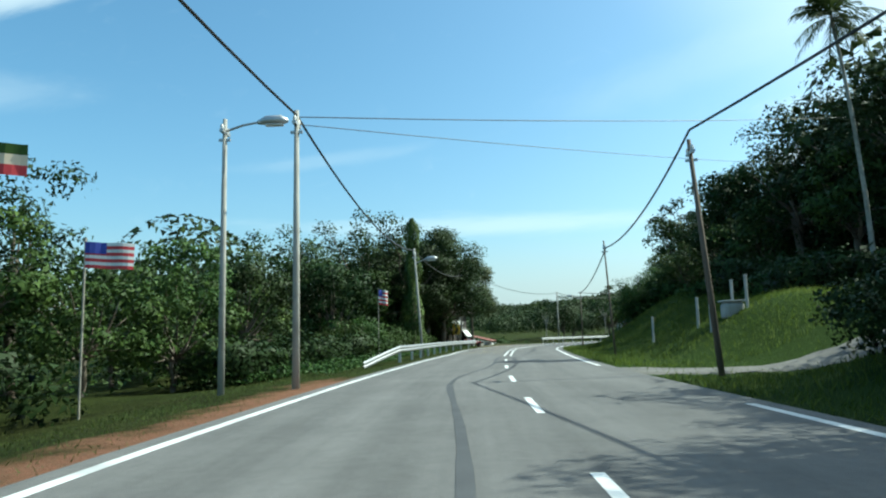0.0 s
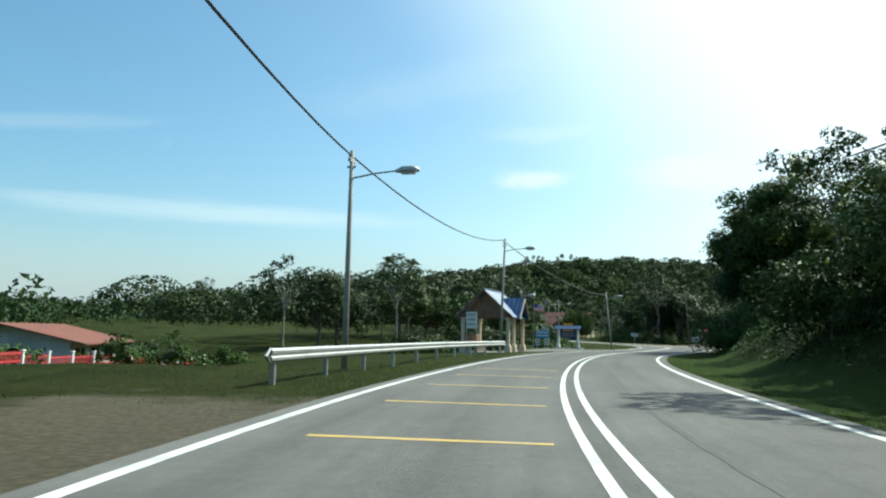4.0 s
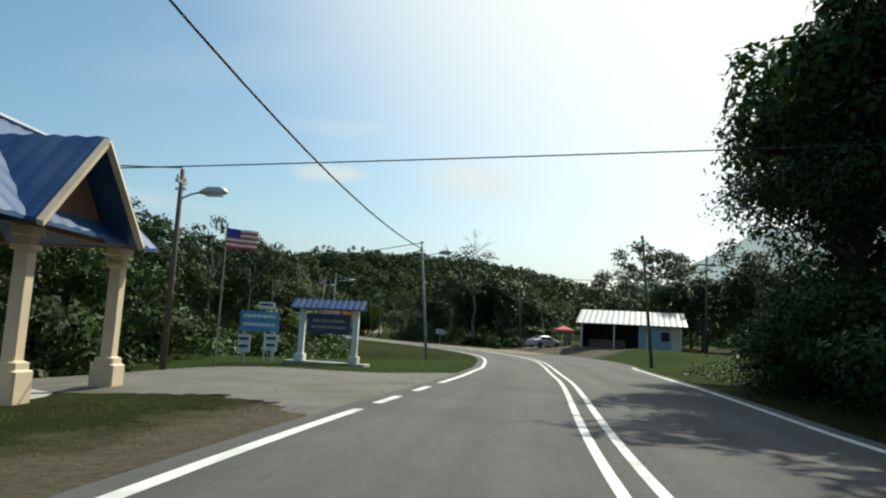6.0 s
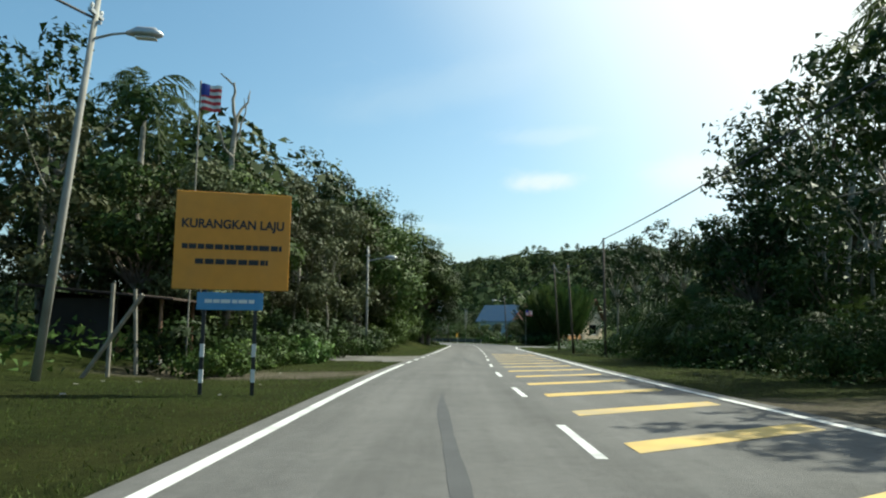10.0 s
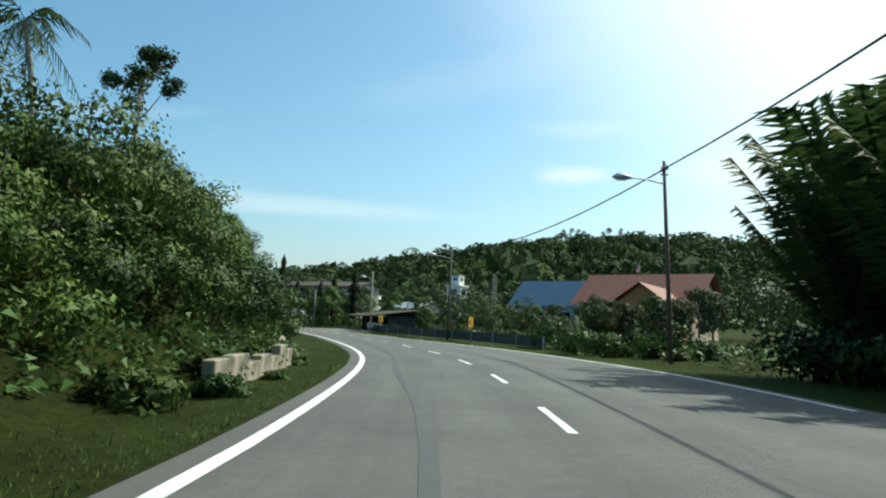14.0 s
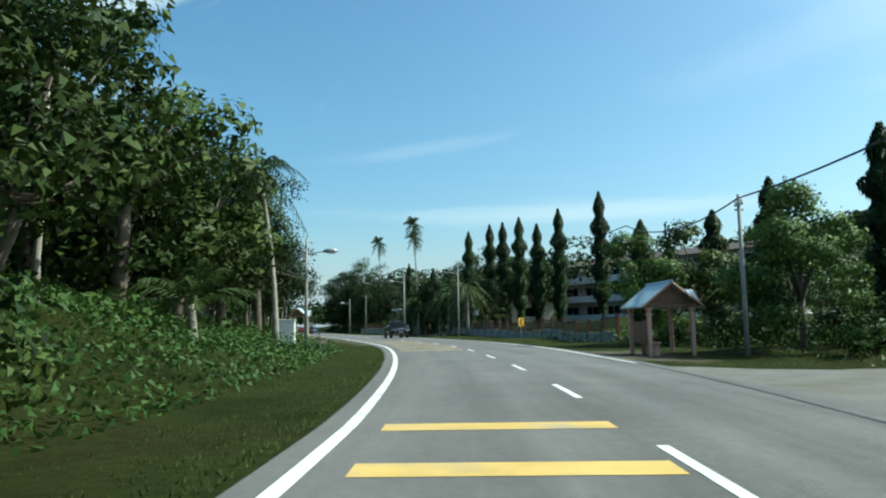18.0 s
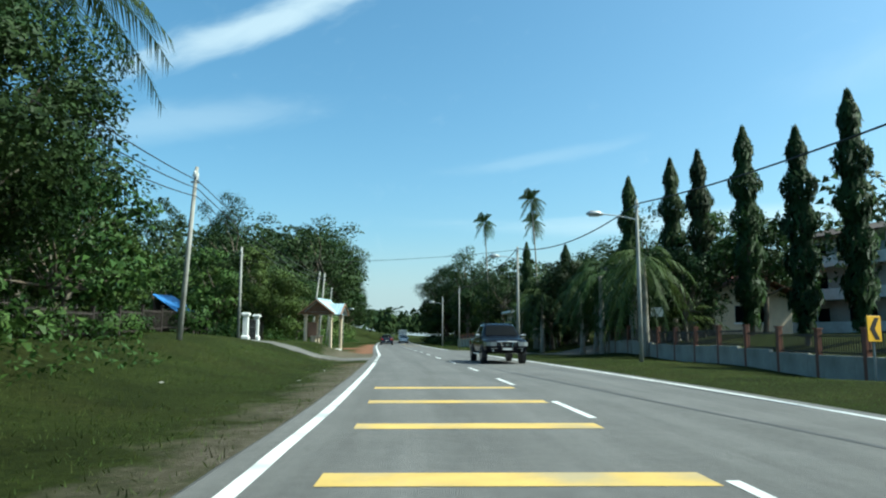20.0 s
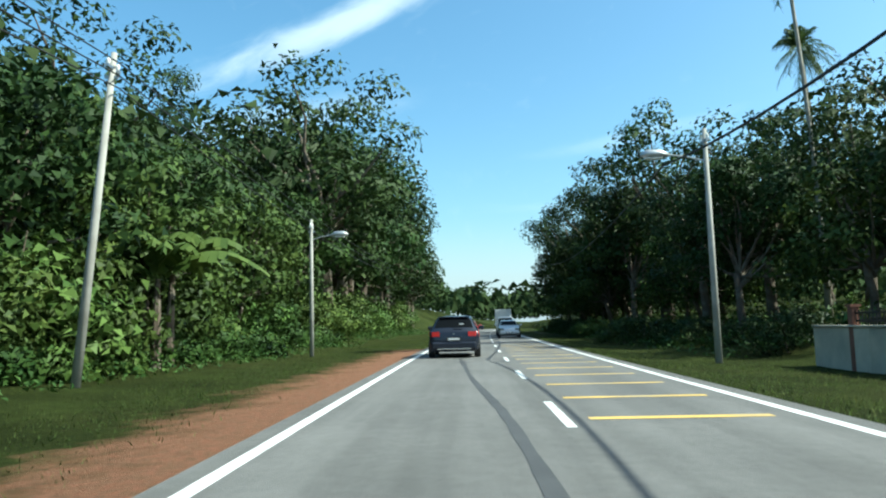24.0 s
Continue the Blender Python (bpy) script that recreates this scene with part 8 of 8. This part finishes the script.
def car(m, label, paint, body, glass, wb, wheel_r=0.31, front_lamp=0.7, rear_lamp=0.84, category="car", name="car"):
    """A vehicle that points along +y. glass: y of the rear screen's foot and head, of the side windows' ends and division, and of the windscreen's head and foot."""
    c = thing(name, m, label, category)
    st = np.array(body)
    fine = []
    for p, q in zip(st, st[1:]):
        fine += [p + (q - p) * k / 3 for k in range(3)]
    fine.append(st[-1])

    def ring(y, z0, zb, zt, w, wt):
        r = [(w * 0.88, z0), (w * 0.98, z0 + 0.10), (w, (z0 + zb) * 0.5), (w, zb - 0.10), (w * 0.975, zb), (wt, zt - 0.05), (wt * 0.88, zt - 0.008), (wt * 0.45, zt + 0.012)]
        return [(-x, y, z) for x, z in r] + [(x, y, z) for x, z in r[::-1]]
    part("body", skin([ring(*f) for f in fine]), paint, c, smooth=True)

    def at(y):
        return [np.interp(y, st[:, 0], st[:, k]) for k in range(1, 6)]

    def side_point(y, u, sx, out=0.01):
        z0, zb, zt, w, wt = at(y)
        return (sx * (w * 0.975 + (wt - w * 0.975) * u + out), y, zb + (zt - 0.05 - zb) * u)

    def sheet(rows):
        bm = bmesh.new()
        vs = [[bm.verts.new(p) for p in r] for r in rows]
        for r0, r1 in zip(vs, vs[1:]):
            for k in range(len(r0) - 1):
                bm.faces.new((r0[k], r0[k + 1], r1[k + 1], r1[k]))
        return bm

    def screen(ya, yb):
        rows = []
        for k in range(5):
            y = ya + (yb - ya) * k / 4
            z0, zb, zt, w, wt = at(y)
            rows.append([(x * wt, y, zt + 0.026 - 0.022 * abs(x) ** 2) for x in (-0.9, -0.5, 0, 0.5, 0.9)])
        return sheet(rows)
    rf, rh, s0, s1, s2, wh, wf = glass
    if rf is not None:
        part("rear_window", screen(rf, rh), GLASS_DARK, c, smooth=True)
    part("windscreen", screen(wh, wf), GLASS_DARK, c, smooth=True)
    for sx in (-1, 1):
        for ya, yb in ((s0, s1 - 0.04), (s1 + 0.04, s2)):
            lean_a, lean_b = (0.16 if ya == s0 else 0.0), (0.34 if yb == s2 else 0.0)
            rows = [[side_point(ya + lean_a * u + (yb - lean_b * u - ya - lean_a * u) * k / 5, 0.1 + 0.8 * u, sx) for k in range(6)] for u in (0.0, 0.5, 1.0)]
            part("side_window", sheet(rows), GLASS_DARK, c, smooth=True)
    half = st[:, 4].max()
    ty, rim = wheel_meshes(wheel_r, 0.2)
    tm, rm = bpy.data.meshes.new("tyre"), bpy.data.meshes.new("rim")
    ty.to_mesh(tm), rim.to_mesh(rm)
    ty.free(), rim.free()
    tm.materials.append(TYRE), rm.materials.append(CHROME)
    for x in (-half + 0.09, half - 0.09):
        for y in (-wb / 2, wb / 2):
            part("wheel_arch", tube([(x - 0.1, y, wheel_r + 0.03), (x + 0.1, y, wheel_r + 0.03)], wheel_r * 1.15, 20), BLACK, c)
            w = thing("wheel")
            w.parent = c
            w.location = (x * 1.03, y, wheel_r)
            part("tyre", tm, None, w)
            part("rim", rm, None, w)
    y1, y0 = st[-1, 0], st[0, 0]
    for sx in (-1, 1):
        for nm, ya, yb, zc, hh, mat in (("headlight", y1 - 0.42, y1 - 0.06, front_lamp, 0.09, LAMP_CLEAR), ("tail_light", y0 + 0.03, y0 + 0.25, rear_lamp, 0.085, LAMP_RED)):
            lo, hi = at(ya)[3], at(yb)[3]
            bm = bmesh.new()
            if nm == "headlight":
                k = 0.07 if name == "pickup_truck" else 0.0
                pts = [(sx * half * 0.5, yb + 0.07 + k), (sx * half * 0.76, yb + 0.05 + k), (sx * (hi + k * 0.5), yb + 0.015), (sx * (lo + 0.012 + k * 0.3), ya), (sx * (lo - 0.14), ya + 0.05), (sx * half * 0.5, yb - 0.1)]
            else:
                pts = [(sx * half * 0.56, ya - 0.025), (sx * lo * 1.0, ya - 0.02), (sx * (hi + 0.012), yb), (sx * (hi - 0.1), yb), (sx * half * 0.56, ya + 0.1)]
            low = [bm.verts.new((x, y, zc - hh)) for x, y in pts]
            top = [bm.verts.new((x, y, zc + hh * 0.9)) for x, y in pts]
            n = len(pts)
            for k in range(n):
                bm.faces.new((low[k], low[(k + 1) % n], top[(k + 1) % n], top[k]))
            bm.faces.new(low[::-1])
            bm.faces.new(top)
            bmesh.ops.recalc_face_normals(bm, faces=bm.faces)
            part(nm, bm, mat, c)
        yb = wf - 0.42
        z0, zb, zt, w, wt = at(yb)
        part("mirror", box(min(sx * (w - 0.03), sx * (w + 0.2)), max(sx * (w - 0.03), sx * (w + 0.2)), yb - 0.07, yb + 0.07, zb + 0.02, zb + 0.19, bevel=0.035), CHROME if name == "pickup_truck" else paint, c)
        for y in (s1 - 0.3, s1 + 0.62):
            w = at(y)[3]
            part("door_handle", box(min(sx * (w - 0.01), sx * (w + 0.025)), max(sx * (w - 0.01), sx * (w + 0.025)), y, y + 0.17, zb - 0.17, zb - 0.135, bevel=0.008), CHROME if name == "pickup_truck" else paint, c)
    zf = st[-1, 1]
    part("front_bumper", box(-half * 0.86, half * 0.86, y1 - 0.16, y1 + 0.06, zf - 0.06, zf + 0.2, bevel=0.05), paint, c)
    part("rear_bumper", box(-half * 0.88, half * 0.88, y0 - 0.05, y0 + 0.16, st[0, 1] - 0.06, st[0, 1] + 0.2, bevel=0.05), paint, c)
    for y, z, f in ((y1 + 0.066, zf + 0.08, 1), (y0 - 0.056 if name != "car" else y0 - 0.03, st[0, 1] + (0.08 if name != "car" else 0.3), -1)):
        p = part("number_plate", box(-0.26, 0.26, y - 0.008, y + 0.008, z - 0.065, z + 0.065, bevel=0.004), BLACK, c)
        part("text_bar", box(-0.2, 0.2, y + f * 0.01 - 0.002, y + f * 0.01 + 0.002, z - 0.035, z + 0.035), WHITE, p)
    return c


def on_lane(s, d, flip=0.0):
    x, y = on_road(s, d)
    return pose(x, y, 0.005, 0, 0, heading(s) + flip)

HATCH_GLASS = (-1.88, -1.56, -1.5, -0.42, 0.92, 0.56, 1.1)
SALOON_GLASS = (-1.5, -1.0, -1.15, -0.32, 0.85, 0.46, 1.02)
UTE_GLASS = (None, 0, -0.78, 0.0, 1.2, 0.78, 1.38)
VAN_GLASS = (None, 0, -1.6, -0.1, 1.4, 1.06, 1.68)
lead = car(on_lane(560.5, -1.75), "dark blue hatchback standing in the lane ahead", CAR_BLUE, HATCH, HATCH_GLASS, 2.55)
part("rear_badge", tube([(0, -2.045, 0.8), (0, -2.0, 0.8)], 0.055, 12), CHROME, lead)
part("rear_wiper", box(-0.02, 0.3, -1.97, -1.94, 1.03, 1.055), BLACK, lead)
part("roof_spoiler", box(-0.56, 0.56, -1.62, -1.42, 1.42, 1.455, bevel=0.012), CAR_BLUE, lead)
part("rear_sticker", box(0.2, 0.36, -1.79, -1.782, 1.16, 1.21), WHITE, lead)
part("rear_skirt", box(-0.6, 0.6, -2.13, -2.1, 0.3, 0.34), CHROME, lead)
pickup = car(on_lane(487.2, 2.1, 180), "black double-cab pickup truck with a chrome grille in the oncoming lane", CAR_BLACK, UTE, UTE_GLASS, 3.1, 0.38, 0.86, 0.9, "pickup truck", "pickup_truck")
part("bed_cover", box(-0.84, 0.84, -2.48, -0.98, 1.1, 1.15, bevel=0.02), BLACK, pickup)
part("grille", box(-0.42, 0.42, 2.5, 2.585, 0.68, 0.95, bevel=0.015), BLACK, pickup)
for k in (-1, 1):
    part("grille_bar", tube([(k * 0.28, 2.6, 0.95), (k * 0.21, 2.62, 0.70)], [0.05, 0.035], 6), CHROME, pickup)
    part("fog_light", tube([(k * 0.62, 2.5, 0.57), (k * 0.62, 2.65, 0.57)], 0.04, 12), LAMP_CLEAR, pickup)
    part("running_board", box(min(k * 0.8, k * 1.0), max(k * 0.8, k * 1.0), -0.75, 1.0, 0.38, 0.43, bevel=0.012), CHROME, pickup)
    part("bumper_chrome", box(min(k * 0.42, k * 0.7), max(k * 0.42, k * 0.7), 2.63, 2.655, 0.655, 0.675, bevel=0.006), CHROME, pickup)
    part("roof_rail", tube([(k * 0.6, -0.55, 1.8), (k * 0.6, 0.5, 1.8)], 0.02, 6), BLACK, pickup)
part("grille_rim", tube([(-0.44, 2.59, 0.95), (0.0, 2.62, 0.96), (0.44, 2.59, 0.95)], 0.028, 6), CHROME, pickup)
part("grille_foot", tube([(-0.24, 2.6, 0.69), (0.0, 2.625, 0.68), (0.24, 2.6, 0.69)], 0.026, 6), CHROME, pickup)
part("badge", tube([(0, 2.58, 0.82), (0, 2.625, 0.82)], 0.075, 14), CHROME, pickup)
car(spot(211.0, 12.8, -75), "old silver saloon parked on the gravel near a hut", CAR_SILVER, SALOON, SALOON_GLASS, 2.55)
car(spot(80.0, -11.6, 90), "dark saloon parked under a house awning", CAR_BLACK, SALOON, SALOON_GLASS, 2.55)
car(on_lane(592, 1.5, 180), "silver saloon waiting in the oncoming lane", CAR_SILVER, SALOON, SALOON_GLASS, 2.55)
car(on_lane(581, -1.75), "red saloon further along the lane", CAR_RED, SALOON, SALOON_GLASS, 2.55)
car(on_lane(603, 1.5, 180), "white van in the oncoming lane", WHITE, VAN, VAN_GLASS, 2.55, category="van", name="van")
t = car(on_lane(622, 1.6, 180), "white box lorry in the oncoming lane", WHITE, VAN, VAN_GLASS, 2.9, 0.4, 0.75, 0.8, "lorry", "lorry")
part("cargo_box", box(-1.0, 1.0, -2.9, 0.9, 0.8, 2.9, bevel=0.03), WHITE, t)

# ---- woods on the far hills ----
def far_woods(name, label, spots, lo, hi, seed, mat, leaves=40, blade=0.3, sizes=None):
    """Crowns of distant woods as clumps of large leaves, in one mesh."""
    rng = np.random.default_rng(seed)
    n = len(spots)
    size = lo * (hi / lo) ** rng.random(n) if sizes is None else sizes
    z = ground_at(spots[:, 0], spots[:, 1])
    v = rng.normal(0, 1, (n, leaves, 3))
    v[..., 2] = np.abs(v[..., 2]) * 0.9 + 0.1
    v /= np.linalg.norm(v, axis=-1, keepdims=True)
    c = np.stack([spots[:, 0], spots[:, 1], z + size * 0.5], 1)[:, None, :] + v * size[:, None, None] * np.array([0.55, 0.55, 0.62])
    vs, fs = leaf_cards(c.reshape(-1, 3), v.reshape(-1, 3), 1.0, rng, 0.1, 1.2)
    k = np.repeat(size, leaves * 3)[:, None] * blade
    mid = np.repeat(c.reshape(-1, 3), 3, axis=0)
    vs = mid + (vs - mid) * k
    ob = new(name, leafy_mesh(name, vs, fs, mat, v.reshape(-1, 3) + rng.normal(0, 0.25, (n * leaves, 3))))
    return tagged(ob, label, "woods", kind="stuff")


LEAF_FAR = leaf_material("leaf_far", (0.0193, 0.0414, 0.0152), (0.0621, 0.0931, 0.031), 0.2, 0.9, 0.035)
_r = np.random.default_rng(9)


def hill_spots(hx, hy, rx, ry, n):
    p = _r.normal(0, 0.75, (n, 2)) * (rx, ry) + (hx, hy)
    s, d = road_coords(p[:, 0], p[:, 1])
    return p[np.abs(d) > 70]


far_woods("hill_woods", "dense green jungle on a distant hill", hill_spots(760, 1010, 400, 330, 3800), 8, 23, 41, LEAF_FAR, 30, 0.26)
far_woods("hill_woods", "dense jungle on a lower hill", hill_spots(400, 1040, 230, 200, 1900), 7, 20, 42, LEAF_FAR, 30, 0.26)
far_woods("hill_woods", "dense jungle on a far ridge beyond the road", hill_spots(-130, 1180, 330, 200, 1900), 8, 20, 43, LEAF_FAR, 30, 0.26)
far_woods("distant_woods", "belt of distant trees", np.stack([_r.uniform(-260, 480, 2800), _r.uniform(660, 900, 2800)], 1), 6, 12, 44, LEAF_FAR, 26)
_p = np.stack([_r.uniform(-330, 560, 5200), _r.uniform(-80, 660, 5200)], 1)
_s, _d = road_coords(_p[:, 0], _p[:, 1])
far_woods("distant_woods", "woods spreading behind the roadside trees", _p[(np.abs(_d) > 85)], 3.5, 6.5, 45, LEAF_DARK, 26)
_b = np.array(BACK)
far_woods("back_woods", "dense woods standing behind the roadside trees", _b[:, :2], 0, 0, 47, LEAF_DARK, 330, 0.062, _b[:, 2] * 1.06)
far_woods("hill_woods", "single large crowns above the jungle of the hills", np.concatenate([hill_spots(760, 1010, 400, 330, 150), hill_spots(400, 1040, 230, 200, 60), hill_spots(-130, 1180, 330, 200, 70)]), 15, 25, 48, LEAF_FAR, 150, 0.13)
# palms on the ridge
for k in range(18):
    x, y = 512 + k * 6.2 + 4 * math.sin(k * 5), 1024 + 14 * math.sin(k * 3.1)
    plant("tall_palm", pose(x, y, gz(x, y) + 4, 0, 0, k * 77) @ Matrix.Scale(1.35 + 0.25 * math.sin(k * 7), 4))


# ---- undergrowth and grass ----
def undergrowth(near, size, share, mat, seed):
    """Weeds and ferns over the thickets' stretches, up to near metres from the middle or beyond."""
    rng = np.random.default_rng(seed)
    cs = []
    for s0, s1, d0, d1, high, dens in THICKETS:
        n = int(abs((s1 - s0) * (d1 - d0)) * dens * share)
        s, d = s0 + (s1 - s0) * rng.random(n), d0 + (d1 - d0) * rng.random(n)
        ok = (np.abs(d) < 11) == near
        s, d = s[ok], d[ok]
        n = len(s)
        x, y = (np.interp(s, RUN, AXIS[:, 0]) + np.interp(s, RUN, AHEAD[:, 1]) * d, np.interp(s, RUN, AXIS[:, 1]) - np.interp(s, RUN, AHEAD[:, 0]) * d)
        top = high * (0.45 + 0.55 * np.abs(np.sin(x * 0.9 + np.sin(y * 0.7)) * np.cos(y * 0.8))) * np.clip((np.abs(d) - min(abs(d0), abs(d1))) / 1.5 + 0.12, 0, 1)
        cs.append(np.stack([x, y, ground_at(x, y) + top * rng.random(n) ** 0.6], 1))
    c = np.concatenate(cs)
    v, f = leaf_cards(c, np.tile((0.0, 0.0, 0.7), (len(c), 1)), size, rng, 0.2)
    tagged(new("undergrowth", mesh_from("undergrowth", v.tolist(), f.tolist(), mat)), "tangle of low green weeds and ferns", "undergrowth", kind="stuff")


EDGE_S = np.arange(-50, 701)
EDGE_L, EDGE_R = np.array([-LEFT_EDGE(q) for q in EDGE_S]), np.array([RIGHT_EDGE(q) for q in EDGE_S])


def grass(n, reach, power, tall, wide, seed, label, mat=GRASS, stretch=(-4, 590), left=0.55):
    """Blades of verge grass in uneven tufts, densest next to the road."""
    rng = np.random.default_rng(seed)
    s = rng.uniform(*stretch, n)
    side = np.where(rng.random(n) < left, -1, 1)
    d = side * (np.where(side < 0, np.interp(s, EDGE_S, EDGE_L), np.interp(s, EDGE_S, EDGE_R)) + 0.5 + rng.random(n) ** power * reach)
    keep = np.ones(n, bool)
    for s0, s1, sd, d1 in BARE:
        keep &= ~((s > s0) & (s < s1) & (side == sd) & (np.abs(d) < d1) & (rng.random(n) < 0.9))
    bare = np.maximum(worn("red_earth", s, d), worn("gravel", s, d))
    keep &= rng.random(n) > bare * 1.05 - 0.05
    s, d = s[keep], d[keep]
    x = np.interp(s, RUN, AXIS[:, 0]) + np.interp(s, RUN, AHEAD[:, 1]) * d
    y = np.interp(s, RUN, AXIS[:, 1]) - np.interp(s, RUN, AHEAD[:, 0]) * d
    z = ground_at(x, y) - 0.04
    m = len(x)
    patchy = 0.5 + 0.5 * np.sin(x * 0.55 + 2 * np.sin(y * 0.4)) * np.sin(y * 0.5)
    h = rng.uniform(0.5, 1.0, m) * tall * (0.6 + 0.9 * patchy * rng.random(m))
    a = rng.uniform(0, 2 * np.pi, m)
    w = rng.uniform(0.5, 1.0, m) * wide
    base = np.stack([x, y, z], 1)
    sidev = np.stack([np.cos(a) * w, np.sin(a) * w, 0 * a], 1)
    tip = base + np.stack([rng.normal(0, 0.45, m) * h, rng.normal(0, 0.45, m) * h, h], 1)
    v = np.stack([base - sidev, base + sidev, tip], 1).reshape(-1, 3)
    me = mesh_from("grass", v.tolist(), np.arange(m * 3).reshape(m, 3).tolist(), mat)
    # blades take the light of the sward as a whole
    nrm = np.stack([rng.normal(0, 0.25, m), rng.normal(0, 0.25, m), np.ones(m)], 1)
    nrm /= np.linalg.norm(nrm, axis=1, keepdims=True)
    me.normals_split_custom_set_from_vertices(np.repeat(nrm, 3, axis=0).tolist())
    tagged(new("grass", me), label, "grass", kind="stuff")


BARE = [(139, 151, -1, 30), (257, 275, -1, 16), (318, 332, 1, 40), (408, 432, 1, 13), (18.5, 24.6, 1, 18), (505, 519, 1, 25), (487, 498, -1, 14)]
undergrowth(True, 0.13, 2.2, LEAF_MID, 61)
undergrowth(False, 0.27, 0.7, LEAF_MID, 63)
grass(330000, 5.0, 1.5, 0.1, 0.012, 62, "short rough green verge grass with dry tips")
grass(90000, 10.0, 0.8, 0.14, 0.011, 64, "taller tufts of rough green grass on the verge")
LUSH_BLADE = leaf_material("lush_blade", (0.0608, 0.122, 0.0179), (0.107, 0.172, 0.0358), 0.45, 0.7)
grass(70000, 14.0, 0.8, 0.3, 0.016, 65, "long fresh green grass on a mound beside the road", LUSH_BLADE, (6, 64), 0.0)


# ---- mountain backdrops with haze put into their glow ----
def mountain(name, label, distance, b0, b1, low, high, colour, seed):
    """A distant ridge as a plain backdrop between two bearings; the pale blue of hazy air is put into its glowing
    colour.
    """
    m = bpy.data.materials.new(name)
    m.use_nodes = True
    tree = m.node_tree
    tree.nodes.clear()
    # even emission in the haze's colour, unlit by sun and sky
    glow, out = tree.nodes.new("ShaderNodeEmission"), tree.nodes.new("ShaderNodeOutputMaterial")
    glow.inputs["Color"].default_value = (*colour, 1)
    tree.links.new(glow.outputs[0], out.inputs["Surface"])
    rng = np.random.default_rng(seed)
    b = np.linspace(b0, b1, 160)
    u = (b - b0) / (b1 - b0)
    top = low + (high - low) * np.sin(np.pi * np.clip(u, 0, 1)) ** 0.8
    for k, a in ((5, 0.10), (11, 0.05), (23, 0.025), (61, 0.012)):
        top = top + (high - low) * a * np.sin(u * k * 3.1 + rng.uniform(0, 6))
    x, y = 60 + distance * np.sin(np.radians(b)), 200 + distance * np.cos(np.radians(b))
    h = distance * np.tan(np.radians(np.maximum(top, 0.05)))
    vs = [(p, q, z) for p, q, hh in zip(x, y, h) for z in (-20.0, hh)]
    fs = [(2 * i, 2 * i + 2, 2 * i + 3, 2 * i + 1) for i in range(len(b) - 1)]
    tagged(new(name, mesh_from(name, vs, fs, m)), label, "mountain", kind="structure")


mountain("backdrop_mountain", "far forested mountain as a backdrop glowing in haze blue", 3600, 55, 112, 4.0, 12.5, (0.36, 0.44, 0.47), 5)
mountain("backdrop_ridge", "forested ridge backdrop before the far mountain, glowing in hazy blue-green", 3200, 50, 120, 3.0, 8.5, (0.20, 0.27, 0.27), 8)
